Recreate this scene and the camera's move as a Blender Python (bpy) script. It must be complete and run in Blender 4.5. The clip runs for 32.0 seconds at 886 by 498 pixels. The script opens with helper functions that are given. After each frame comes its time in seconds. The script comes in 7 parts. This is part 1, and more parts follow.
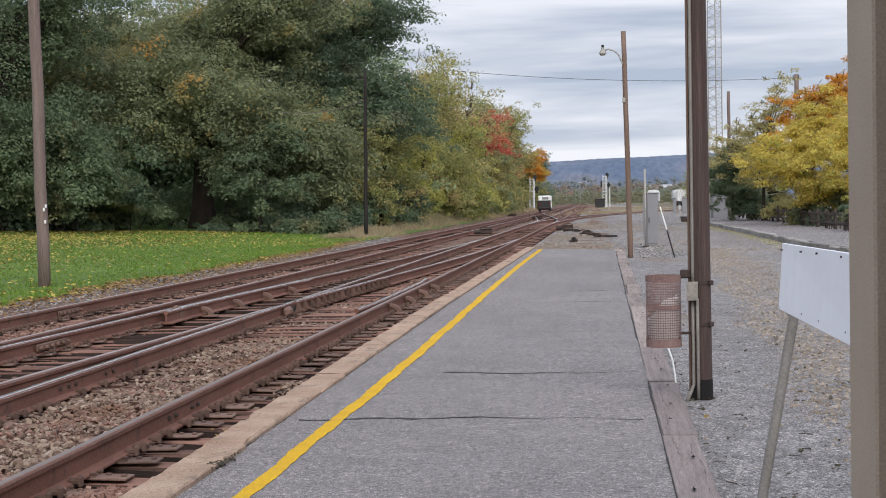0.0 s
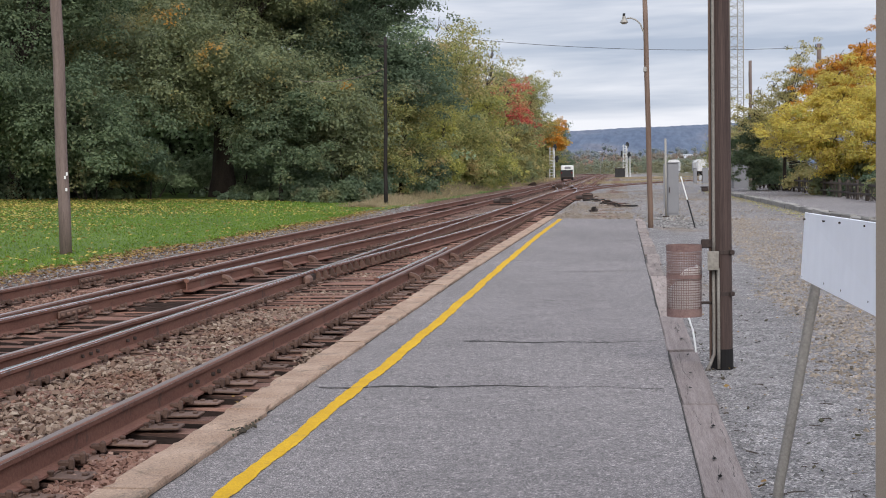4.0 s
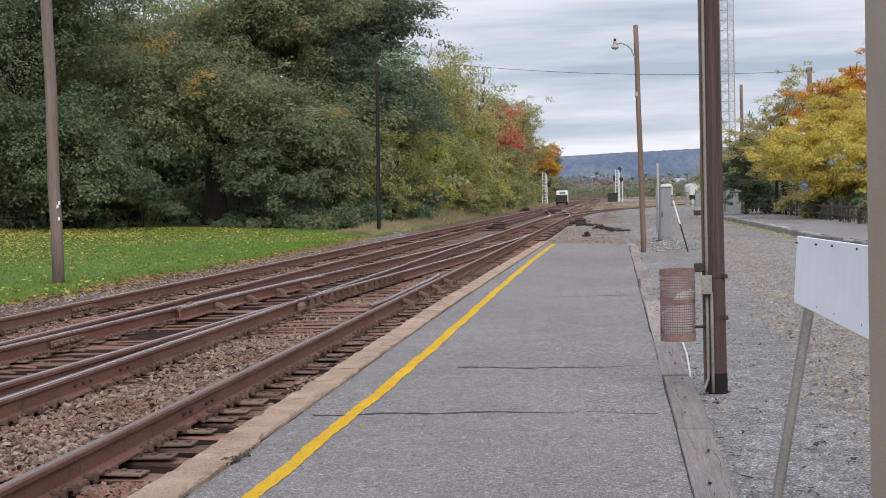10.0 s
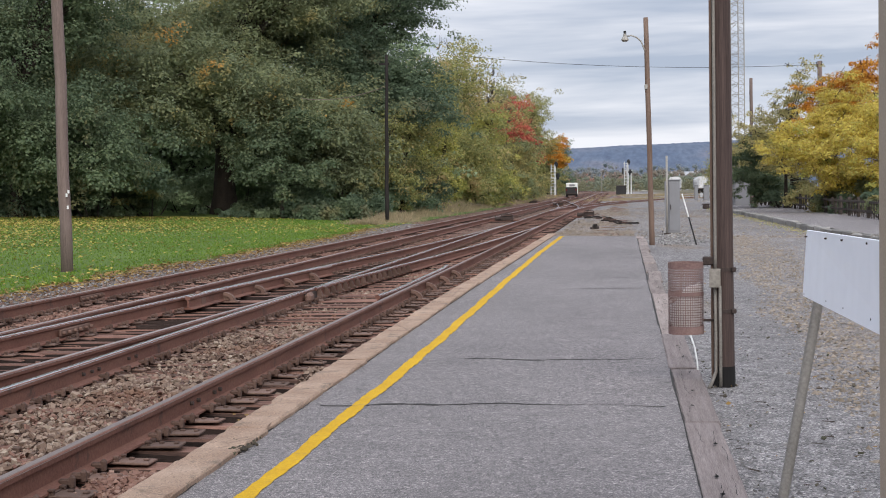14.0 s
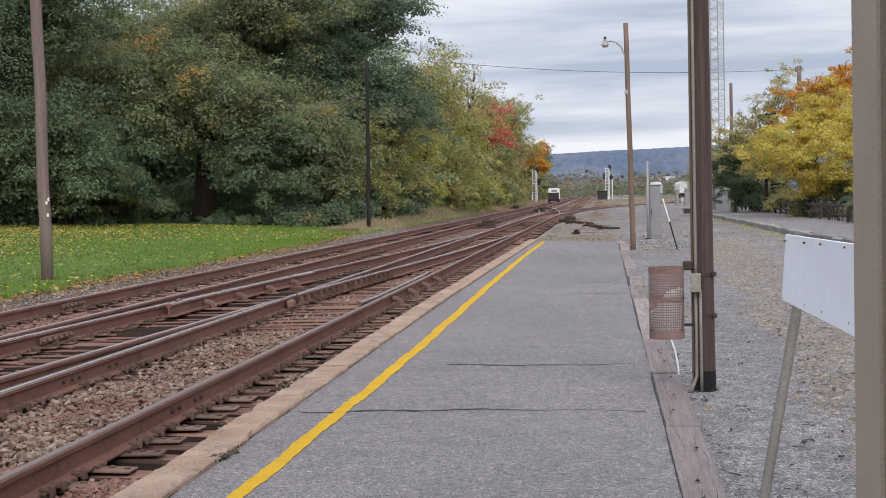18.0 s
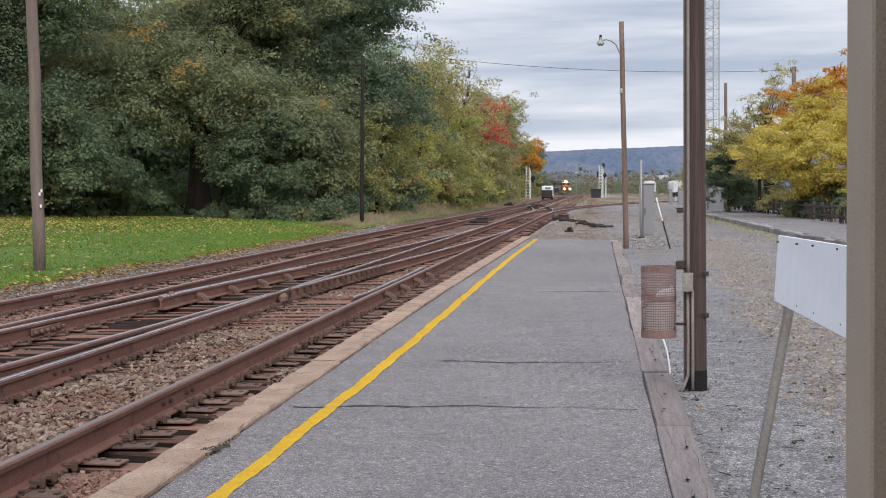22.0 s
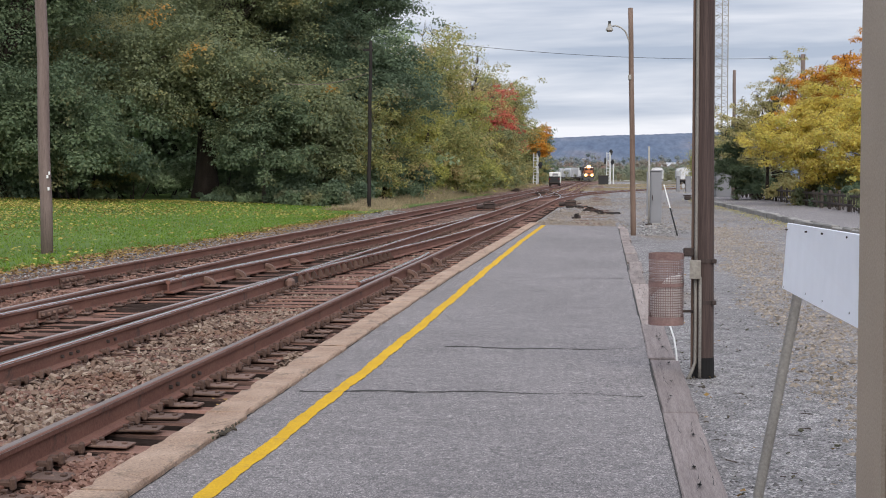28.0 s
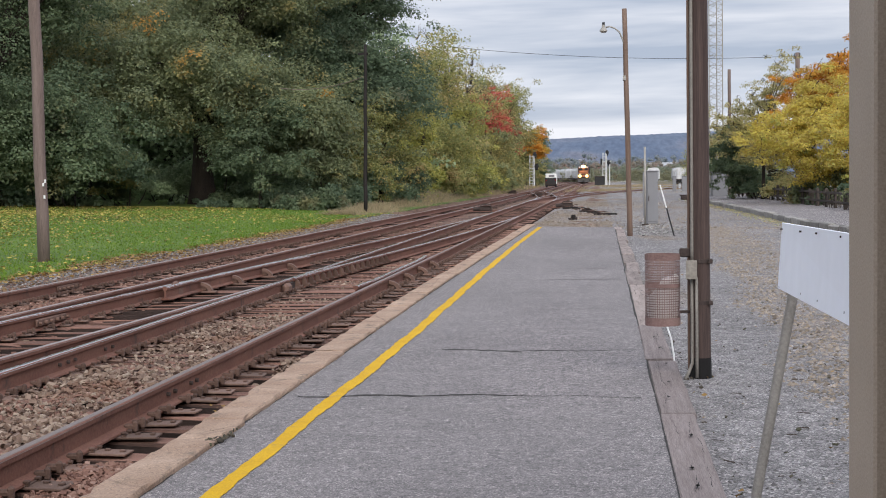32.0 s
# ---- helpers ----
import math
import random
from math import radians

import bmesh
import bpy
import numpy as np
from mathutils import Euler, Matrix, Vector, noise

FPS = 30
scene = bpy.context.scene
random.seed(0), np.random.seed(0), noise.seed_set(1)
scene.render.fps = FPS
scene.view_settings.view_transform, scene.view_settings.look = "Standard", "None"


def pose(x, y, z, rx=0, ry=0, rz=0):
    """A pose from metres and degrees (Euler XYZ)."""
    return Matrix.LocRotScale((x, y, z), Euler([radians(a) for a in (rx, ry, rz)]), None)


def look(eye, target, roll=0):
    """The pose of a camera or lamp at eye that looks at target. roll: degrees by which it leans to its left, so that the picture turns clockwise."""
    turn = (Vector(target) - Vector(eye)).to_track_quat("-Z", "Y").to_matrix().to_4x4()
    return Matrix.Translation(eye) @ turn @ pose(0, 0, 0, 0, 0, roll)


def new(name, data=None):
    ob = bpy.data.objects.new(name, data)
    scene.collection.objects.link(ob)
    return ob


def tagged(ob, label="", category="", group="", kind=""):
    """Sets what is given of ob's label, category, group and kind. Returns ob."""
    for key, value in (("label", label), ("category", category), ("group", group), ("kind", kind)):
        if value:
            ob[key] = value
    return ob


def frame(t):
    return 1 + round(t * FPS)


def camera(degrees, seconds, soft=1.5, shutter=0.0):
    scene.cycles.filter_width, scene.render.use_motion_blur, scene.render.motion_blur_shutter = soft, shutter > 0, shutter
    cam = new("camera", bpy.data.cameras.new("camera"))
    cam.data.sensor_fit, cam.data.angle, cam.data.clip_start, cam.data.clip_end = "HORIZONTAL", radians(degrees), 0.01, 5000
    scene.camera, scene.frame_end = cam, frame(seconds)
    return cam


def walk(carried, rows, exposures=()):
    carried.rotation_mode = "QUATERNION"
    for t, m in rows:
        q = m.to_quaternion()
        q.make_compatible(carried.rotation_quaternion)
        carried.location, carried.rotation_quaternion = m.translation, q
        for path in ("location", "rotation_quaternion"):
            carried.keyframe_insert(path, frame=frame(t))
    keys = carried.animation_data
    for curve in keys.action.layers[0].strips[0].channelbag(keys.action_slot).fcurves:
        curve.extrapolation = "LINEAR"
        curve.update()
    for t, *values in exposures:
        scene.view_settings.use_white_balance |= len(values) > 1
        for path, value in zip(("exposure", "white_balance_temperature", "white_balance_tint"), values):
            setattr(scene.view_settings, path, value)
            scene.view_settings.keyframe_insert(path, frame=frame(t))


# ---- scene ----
cam = camera(34.82, 32.0, soft=1.0)
ROWS = [
    (0, 0.0058, -0.0048, 1.4803, 6.460, -1.888, 1.068),
    (0.5, 0.0042, -0.0065, 1.4790, 6.547, -1.859, 1.456),
    (1, 0.0005, -0.0020, 1.4790, 7.054, -1.928, 1.447),
    (1.5, -0.0019, 0.0006, 1.4773, 6.653, -1.864, 1.523),
    (2, -0.0037, -0.0045, 1.4768, 7.247, -2.238, 0.968),
    (2.5, -0.0012, 0.0018, 1.4769, 7.406, -2.541, 0.782),
    (3, -0.0015, -0.0052, 1.4752, 7.484, -2.896, 0.694),
    (3.5, -0.0013, -0.0058, 1.4751, 7.363, -3.128, 0.808),
    (5.5, -0.0034, -0.0027, 1.4774, 7.125, -2.904, 0.964),
    (6, 0.0007, 0.0015, 1.4756, 6.916, -2.747, 0.829),
    (6.5, -0.0033, -0.0051, 1.4762, 7.087, -2.700, 0.855),
    (7, -0.0027, 0.0026, 1.4771, 7.202, -2.645, 1.073),
    (7.5, -0.0025, 0.0003, 1.4755, 7.207, -2.580, 1.070),
    (8, -0.0031, 0.0027, 1.4756, 7.108, -2.462, 1.274),
    (8.5, -0.0036, 0.0070, 1.4776, 7.098, -2.413, 1.273),
    (9, -0.0003, 0.0024, 1.4769, 7.200, -2.391, 1.241),
    (9.5, 0.0009, 0.0092, 1.4768, 7.137, -2.319, 1.339),
    (10, 0.0003, 0.0017, 1.4770, 6.967, -2.073, 1.354),
    (10.5, 0.0009, 0.0045, 1.4758, 6.925, -2.428, 1.046),
    (11, 0.0023, 0.0050, 1.4762, 6.999, -2.536, 1.077),
    (11.5, 0.0020, -0.0021, 1.4764, 7.136, -2.498, 1.107),
    (12, 0.0008, -0.0034, 1.4774, 7.096, -2.532, 1.084),
    (12.5, -0.0009, -0.0024, 1.4770, 7.097, -2.553, 0.932),
    (13, 0.0000, -0.0000, 1.4770, 7.133, -2.520, 0.961),
    (13.5, -0.0016, -0.0013, 1.4781, 7.216, -2.508, 1.051),
    (14, -0.0036, -0.0006, 1.4767, 7.307, -2.415, 0.948),
    (14.5, -0.0009, -0.0034, 1.4789, 7.167, -2.366, 0.909),
    (15, 0.0007, -0.0039, 1.4783, 6.885, -2.281, 0.994),
    (15.5, 0.0041, -0.0014, 1.4759, 6.732, -2.248, 1.059),
    (17.5, 0.0035, -0.0024, 1.4800, 6.590, -2.218, 1.197),
    (18, 0.0042, -0.0009, 1.4768, 6.560, -2.187, 1.203),
    (18.5, 0.0027, -0.0044, 1.4783, 6.587, -2.291, 0.975),
    (19, 0.0038, -0.0030, 1.4758, 6.574, -2.463, 0.863),
    (19.5, 0.0044, 0.0019, 1.4754, 6.557, -2.534, 0.886),
    (20, 0.0043, -0.0078, 1.4760, 6.497, -2.565, 0.914),
    (20.5, 0.0055, 0.0022, 1.4781, 6.483, -2.512, 1.050),
    (21, 0.0041, -0.0016, 1.4770, 6.476, -2.429, 0.926),
    (21.5, 0.0039, -0.0039, 1.4781, 6.391, -2.369, 0.780),
    (22, 0.0022, -0.0077, 1.4789, 6.299, -2.348, 0.462),
    (22.5, 0.0017, -0.0073, 1.4785, 6.623, -2.243, 0.548),
    (23, 0.0059, -0.0046, 1.4777, 6.755, -2.259, 0.610),
    (23.5, 0.0055, 0.0068, 1.4787, 6.667, -2.295, 0.623),
    (24, 0.0027, 0.0056, 1.4774, 6.537, -2.206, 0.426),
    (24.5, 0.0035, 0.0059, 1.4774, 6.438, -2.158, 0.427),
    (25, 0.0021, 0.0070, 1.4794, 6.547, -2.176, 0.386),
    (25.5, 0.0032, 0.0025, 1.4764, 6.674, -2.441, 0.539),
    (27.5, -0.0012, -0.0001, 1.4765, 6.308, -2.765, 0.003),
    (28, -0.0041, -0.0012, 1.4778, 6.593, -2.934, 0.060),
    (28.5, 0.0021, 0.0090, 1.4764, 6.693, -2.894, 0.249),
    (29, 0.0065, 0.0097, 1.4772, 6.419, -2.975, 0.725),
    (29.5, 0.0052, 0.0149, 1.4803, 6.520, -3.112, 0.711),
    (30, 0.0065, 0.0121, 1.4804, 6.618, -3.268, 1.084),
    (30.5, 0.0058, 0.0074, 1.4808, 6.522, -3.298, 1.051),
    (31, 0.0075, 0.0118, 1.4786, 6.419, -3.253, 1.131),
    (31.5, 0.0051, 0.0098, 1.4828, 6.426, -3.131, 0.873),
    (32, 0.0060, 0.0000, 1.4840, 6.449, -2.824, 0.785),
]
walk(cam, [(t, pose(x, y, z, 90 + pitch, roll, yaw)) for t, x, y, z, yaw, pitch, roll in ROWS])

# ---- light: an overcast autumn sky ----
scene.view_settings.exposure = 0.12
world = bpy.data.worlds.new("overcast_sky")
scene.world = world
world.use_nodes = True
wn, wl = world.node_tree.nodes, world.node_tree.links
wn.clear()
w_out = wn.new("ShaderNodeOutputWorld")
w_bg = wn.new("ShaderNodeBackground")
w_sky = wn.new("ShaderNodeTexSky")
w_sky.sky_type = "NISHITA"
w_sky.sun_disc = False
w_sky.sun_elevation, w_sky.sun_rotation = radians(35), radians(164)
w_dim = wn.new("ShaderNodeMix")
w_dim.data_type, w_dim.blend_type = "RGBA", "MULTIPLY"
w_dim.inputs["Factor"].default_value = 1.0
w_dim.inputs["B"].default_value = (0.11, 0.11, 0.11, 1)
wl.new(w_sky.outputs["Color"], w_dim.inputs["A"])
w_co = wn.new("ShaderNodeTexCoord")
w_map = wn.new("ShaderNodeMapping")
w_map.inputs["Scale"].default_value = (1.6, 1.6, 17.0)
wl.new(w_co.outputs["Generated"], w_map.inputs["Vector"])
w_noise = wn.new("ShaderNodeTexNoise")
w_noise.inputs["Scale"].default_value = 2.4
w_noise.inputs["Detail"].default_value = 5.0
w_noise.inputs["Roughness"].default_value = 0.52
w_noise.inputs["Distortion"].default_value = 0.25
wl.new(w_map.outputs["Vector"], w_noise.inputs["Vector"])
w_ramp = wn.new("ShaderNodeValToRGB")
w_ramp.color_ramp.elements[0].position, w_ramp.color_ramp.elements[0].color = 0.36, (0.47, 0.535, 0.68, 1)
w_ramp.color_ramp.elements[1].position, w_ramp.color_ramp.elements[1].color = 0.64, (0.93, 0.945, 1.03, 1)
wl.new(w_noise.outputs["Fac"], w_ramp.inputs["Fac"])
w_mix = wn.new("ShaderNodeMix")
w_mix.data_type = "RGBA"
w_mix.inputs["Factor"].default_value = 0.9
wl.new(w_dim.outputs["Result"], w_mix.inputs["A"])
wl.new(w_ramp.outputs["Color"], w_mix.inputs["B"])
# an overcast sky is brighter overhead than at the horizon
w_sep = wn.new("ShaderNodeSeparateXYZ")
wl.new(w_co.outputs["Generated"], w_sep.inputs["Vector"])
w_up = wn.new("ShaderNodeValToRGB")
for e, (p, s) in zip([w_up.color_ramp.elements[0], w_up.color_ramp.elements[1]] + [w_up.color_ramp.elements.new(q) for q in (0.06, 0.11, 0.2)], ((0.0, 0.55), (1.0, 1.0), (0.055, 0.53), (0.11, 0.5), (0.2, 0.54))):
    e.position, e.color = p, (s, s, s, 1)
wl.new(w_sep.outputs["Z"], w_up.inputs["Fac"])
w_twice = wn.new("ShaderNodeMath")
w_twice.operation = "MULTIPLY"
w_twice.inputs[1].default_value = 2.2
wl.new(w_up.outputs["Color"], w_twice.inputs[0])
w_grade = wn.new("ShaderNodeVectorMath")
w_grade.operation = "SCALE"
wl.new(w_mix.outputs["Result"], w_grade.inputs[0])
wl.new(w_twice.outputs["Value"], w_grade.inputs["Scale"])
wl.new(w_grade.outputs["Vector"], w_bg.inputs["Color"])
w_bg.inputs["Strength"].default_value = 0.78
wl.new(w_bg.outputs["Background"], w_out.inputs["Surface"])

sun_lamp = bpy.data.lights.new("sun", "SUN")
sun_lamp.energy, sun_lamp.angle, sun_lamp.color = 2.4, radians(55), (1.0, 0.96, 0.91)
sun = new("sun", sun_lamp)
sun.matrix_world = look((0, 0, 0), (-0.22, 0.78, -0.58))


# ---- materials ----
def ramp_of(nt, fac, stops):
    r = nt.nodes.new("ShaderNodeValToRGB")
    el = r.color_ramp.elements
    while len(el) < len(stops):
        el.new(0.5)
    for e, (p, c) in zip(el, stops):
        e.position, e.color = p, (*c, 1)
    nt.links.new(fac, r.inputs["Fac"])
    return r.outputs["Color"]


def mixed(nt, fac, a, b, how="MIX"):
    m = nt.nodes.new("ShaderNodeMix")
    m.data_type, m.blend_type = "RGBA", how
    for key, v in (("Factor", fac), ("A", a), ("B", b)):
        if isinstance(v, (int, float)):
            m.inputs[key].default_value = v
        elif isinstance(v, tuple):
            m.inputs[key].default_value = (*v, 1)
        else:
            nt.links.new(v, m.inputs[key])
    return m.outputs["Result"]


def noise_at(nt, scale, detail=4.0, stretch=(1, 1, 1), rough=0.55, coords="Object"):
    co = nt.nodes.new("ShaderNodeTexCoord")
    mp = nt.nodes.new("ShaderNodeMapping")
    mp.inputs["Scale"].default_value = stretch
    nt.links.new(co.outputs[coords], mp.inputs["Vector"])
    n = nt.nodes.new("ShaderNodeTexNoise")
    n.inputs["Scale"].default_value, n.inputs["Detail"].default_value = scale, detail
    n.inputs["Roughness"].default_value = rough
    nt.links.new(mp.outputs["Vector"], n.inputs["Vector"])
    return n.outputs["Fac"]


def cells_at(nt, scale, out="Color"):
    co = nt.nodes.new("ShaderNodeTexCoord")
    v = nt.nodes.new("ShaderNodeTexVoronoi")
    v.inputs["Scale"].default_value = scale
    nt.links.new(co.outputs["Object"], v.inputs["Vector"])
    return v.outputs[out]


def threshold(nt, value, low, high):
    m = nt.nodes.new("ShaderNodeMapRange")
    m.inputs["From Min"].default_value, m.inputs["From Max"].default_value = low, high
    nt.links.new(value, m.inputs["Value"])
    return m.outputs["Result"]


def base_material(name, rough=0.85, metal=0.0, specular=0.35):
    m = bpy.data.materials.new(name)
    m.use_nodes = True
    nt = m.node_tree
    b = nt.nodes["Principled BSDF"]
    b.inputs["Roughness"].default_value, b.inputs["Metallic"].default_value = rough, metal
    b.inputs["Specular IOR Level"].default_value = specular
    return m, nt, b


def bumped(nt, b, height, strength=0.4, distance=0.01):
    n = nt.nodes.new("ShaderNodeBump")
    n.inputs["Strength"].default_value, n.inputs["Distance"].default_value = strength, distance
    nt.links.new(height, n.inputs["Height"])
    nt.links.new(n.outputs["Normal"], b.inputs["Normal"])


def worn(name, dark, light, big=0.6, fine=40.0, rough=0.85, metal=0.0, stretch=(1, 1, 1), bump=0.35, depth=0.006,
         stain=None, stain_low=0.58, per_piece=0.0):
    """Two-scale variation between two colours, a stain with a shape of its own, and fine relief."""
    m, nt, b = base_material(name, rough, metal)
    a = noise_at(nt, big, 4.0, stretch)
    f = noise_at(nt, fine, 6.0, stretch, 0.65)
    c = ramp_of(nt, a, [(0.3, dark), (0.7, light)])
    c = mixed(nt, 0.45, c, ramp_of(nt, f, [(0.3, tuple(v * 0.55 for v in dark)), (0.72, tuple(min(1, v * 1.25) for v in light))]))
    if stain:
        s = threshold(nt, noise_at(nt, big * 2.3, 5.0, stretch, 0.7), stain_low, stain_low + 0.12)
        c = mixed(nt, s, c, stain)
    if per_piece:
        info = nt.nodes.new("ShaderNodeObjectInfo")
        c = mixed(nt, 1.0, c, ramp_of(nt, info.outputs["Random"], [(0, (1 - per_piece,) * 3), (1, (1 + per_piece,) * 3)]), "MULTIPLY")
    nt.links.new(c, b.inputs["Base Color"])
    bumped(nt, b, f, bump, depth)
    return m


def stony(name, colours, scatter=0.0, dust=None, big=0.5):
    """Loose stones: each island its own tone."""
    m, nt, b = base_material(name, 0.92)
    g = nt.nodes.new("ShaderNodeNewGeometry")
    n = len(colours)
    c = ramp_of(nt, g.outputs["Random Per Island"], [(i / max(1, n - 1), col) for i, col in enumerate(colours)])
    if dust:
        c = mixed(nt, threshold(nt, noise_at(nt, big, 4.0), 0.56, 0.68), c, dust)
    f = noise_at(nt, 60.0, 4.0)
    c = mixed(nt, 0.35, c, ramp_of(nt, f, [(0.25, (0.4, 0.4, 0.4)), (0.75, (1.3, 1.3, 1.3))]), "MULTIPLY")
    nt.links.new(c, b.inputs["Base Color"])
    bumped(nt, b, f, 0.3, 0.005)
    return m


def leafy(name, colours, patch=None, patch_low=0.56, patch_scale=0.35, glow=0.4, gain=2.3, gloss=0.12, rough=0.7, spot=None, spot_low=0.68):
    """Leaves: a tone for every leaf, patches of turned leaves, light coming through."""
    colours = [tuple(min(0.75, v * gain) for v in c) for c in colours]
    patch = tuple(min(0.75, v * gain) for v in patch) if patch else None
    m, nt, b = base_material(name, rough, 0.0, gloss)
    g = nt.nodes.new("ShaderNodeNewGeometry")
    n = len(colours)
    c = ramp_of(nt, g.outputs["Random Per Island"], [(i / max(1, n - 1), col) for i, col in enumerate(colours)])
    if patch:
        s = threshold(nt, noise_at(nt, patch_scale, 3.0, rough=0.5), patch_low, patch_low + 0.08)
        c = mixed(nt, s, c, patch)
    if spot:
        s = threshold(nt, noise_at(nt, 0.42, 2.0, rough=0.4), spot_low, spot_low + 0.05)
        c = mixed(nt, s, c, spot)
    shade = noise_at(nt, 0.25, 2.0)
    c = mixed(nt, 0.5, c, ramp_of(nt, shade, [(0.3, (0.75, 0.77, 0.8)), (0.7, (1.25, 1.22, 1.1))]), "MULTIPLY")
    nt.links.new(c, b.inputs["Base Color"])
    t = nt.nodes.new("ShaderNodeBsdfTranslucent")
    nt.links.new(c, t.inputs["Color"])
    mx = nt.nodes.new("ShaderNodeMixShader")
    mx.inputs["Fac"].default_value = glow
    nt.links.new(b.outputs["BSDF"], mx.inputs[1])
    nt.links.new(t.outputs["BSDF"], mx.inputs[2])
    nt.links.new(mx.outputs["Shader"], nt.nodes["Material Output"].inputs["Surface"])
    return m


def plain(name, colour, rough=0.5, metal=0.0, vary=0.12, scale=6.0):
    m, nt, b = base_material(name, rough, metal, 0.4)
    f = noise_at(nt, scale, 5.0)
    lo, hi = tuple(v * (1 - vary) for v in colour), tuple(min(1, v * (1 + vary)) for v in colour)
    nt.links.new(ramp_of(nt, f, [(0.3, lo), (0.7, hi)]), b.inputs["Base Color"])
    bumped(nt, b, noise_at(nt, scale * 12, 3.0), 0.08, 0.002)
    return m


def glowing(name, colour, strength):
    m, nt, b = base_material(name)
    b.inputs["Base Color"].default_value = (*colour, 1)
    b.inputs["Emission Color"].default_value = (*colour, 1)
    b.inputs["Emission Strength"].default_value = strength
    return m


def asphalt_material():
    m, nt, b = base_material("asphalt", 0.9)
    big = noise_at(nt, 0.35, 4.0, (1, 0.5, 1))
    mid = noise_at(nt, 2.2, 5.0, (0.8, 1.6, 1))
    c = ramp_of(nt, big, [(0.3, (0.155, 0.142, 0.141)), (0.7, (0.203, 0.186, 0.185))])
    c = mixed(nt, 0.5, c, ramp_of(nt, mid, [(0.3, (0.82, 0.82, 0.82)), (0.7, (1.15, 1.15, 1.15))]), "MULTIPLY")
    cell = cells_at(nt, 165.0)
    c = mixed(nt, 0.62, c, ramp_of(nt, cell, [(0.2, (0.28, 0.28, 0.29)), (0.45, (0.82, 0.82, 0.82)), (0.65, (1.15, 1.15, 1.14)), (0.85, (2.7, 2.67, 2.62))]), "MULTIPLY")
    coarse = cells_at(nt, 38.0)
    c = mixed(nt, 0.7, c, ramp_of(nt, coarse, [(0.12, (0.6, 0.6, 0.61)), (0.3, (0.97, 0.97, 0.97)), (0.72, (1.03, 1.03, 1.03)), (0.88, (1.6, 1.58, 1.54))]), "MULTIPLY")
    nt.links.new(c, b.inputs["Base Color"])
    bumped(nt, b, cells_at(nt, 95.0, "Distance"), 0.5, 0.006)
    return m


def gravel_material(name="yard_gravel", brown=0.54):
    """Fine grey crushed stone with paler and darker grains, tan where leaf litter has rotted in."""
    m, nt, b = base_material(name, 0.95)
    big = noise_at(nt, 0.28, 5.0, (1, 0.45, 1))
    c = ramp_of(nt, big, [(0.3, (0.172, 0.163, 0.165)), (0.7, (0.235, 0.225, 0.227))])
    tan = threshold(nt, noise_at(nt, 0.22, 5.0, (1, 0.35, 1), 0.6), brown, brown + 0.12)
    c = mixed(nt, tan, c, (0.19, 0.15, 0.115))
    damp = threshold(nt, noise_at(nt, 1.6, 6.0, (1, 0.7, 1), 0.7), 0.58, 0.7)
    c = mixed(nt, 0.4, c, mixed(nt, damp, c, (0.1, 0.094, 0.092)))
    c = mixed(nt, 0.8, c, ramp_of(nt, noise_at(nt, 4.5, 7.0, rough=0.7), [(0.34, (0.62, 0.61, 0.6)), (0.66, (1.32, 1.31, 1.29))]), "MULTIPLY")
    fine = cells_at(nt, 90.0)
    c = mixed(nt, 0.7, c, ramp_of(nt, fine, [(0.18, (0.32, 0.32, 0.33)), (0.45, (0.85, 0.85, 0.85)), (0.65, (1.12, 1.12, 1.12)), (0.86, (2.4, 2.38, 2.32))]), "MULTIPLY")
    mid = cells_at(nt, 34.0)
    c = mixed(nt, 0.6, c, ramp_of(nt, mid, [(0.15, (0.5, 0.5, 0.5)), (0.35, (0.95, 0.95, 0.95)), (0.7, (1.05, 1.05, 1.05)), (0.9, (1.6, 1.58, 1.52))]), "MULTIPLY")
    nt.links.new(c, b.inputs["Base Color"])
    bumped(nt, b, cells_at(nt, 60.0, "Distance"), 0.9, 0.012)
    return m


def ballast_material():
    m, nt, b = base_material("ballast", 0.95)
    big = noise_at(nt, 0.5, 4.0, (1, 0.4, 1))
    c = ramp_of(nt, big, [(0.3, (0.11, 0.06, 0.045)), (0.7, (0.175, 0.112, 0.086))])
    cell = cells_at(nt, 24.0)
    c = mixed(nt, 0.8, c, ramp_of(nt, cell, [(0.2, (0.25, 0.24, 0.23)), (0.5, (0.9, 0.88, 0.85)), (0.8, (1.9, 1.85, 1.75))]), "MULTIPLY")
    nt.links.new(c, b.inputs["Base Color"])
    bumped(nt, b, cells_at(nt, 24.0, "Distance"), 1.0, 0.03)
    return m


def lawn_material():
    m, nt, b = base_material("lawn_grass", 0.9)
    big = noise_at(nt, 0.18, 4.0)
    c = ramp_of(nt, big, [(0.3, (0.055, 0.1, 0.015)), (0.7, (0.105, 0.17, 0.026))])
    c = mixed(nt, 0.6, c, ramp_of(nt, noise_at(nt, 30.0, 5.0), [(0.3, (0.4, 0.45, 0.4)), (0.7, (1.5, 1.4, 1.2))]), "MULTIPLY")
    nt.links.new(c, b.inputs["Base Color"])
    bumped(nt, b, noise_at(nt, 50.0, 4.0), 0.7, 0.03)
    return m


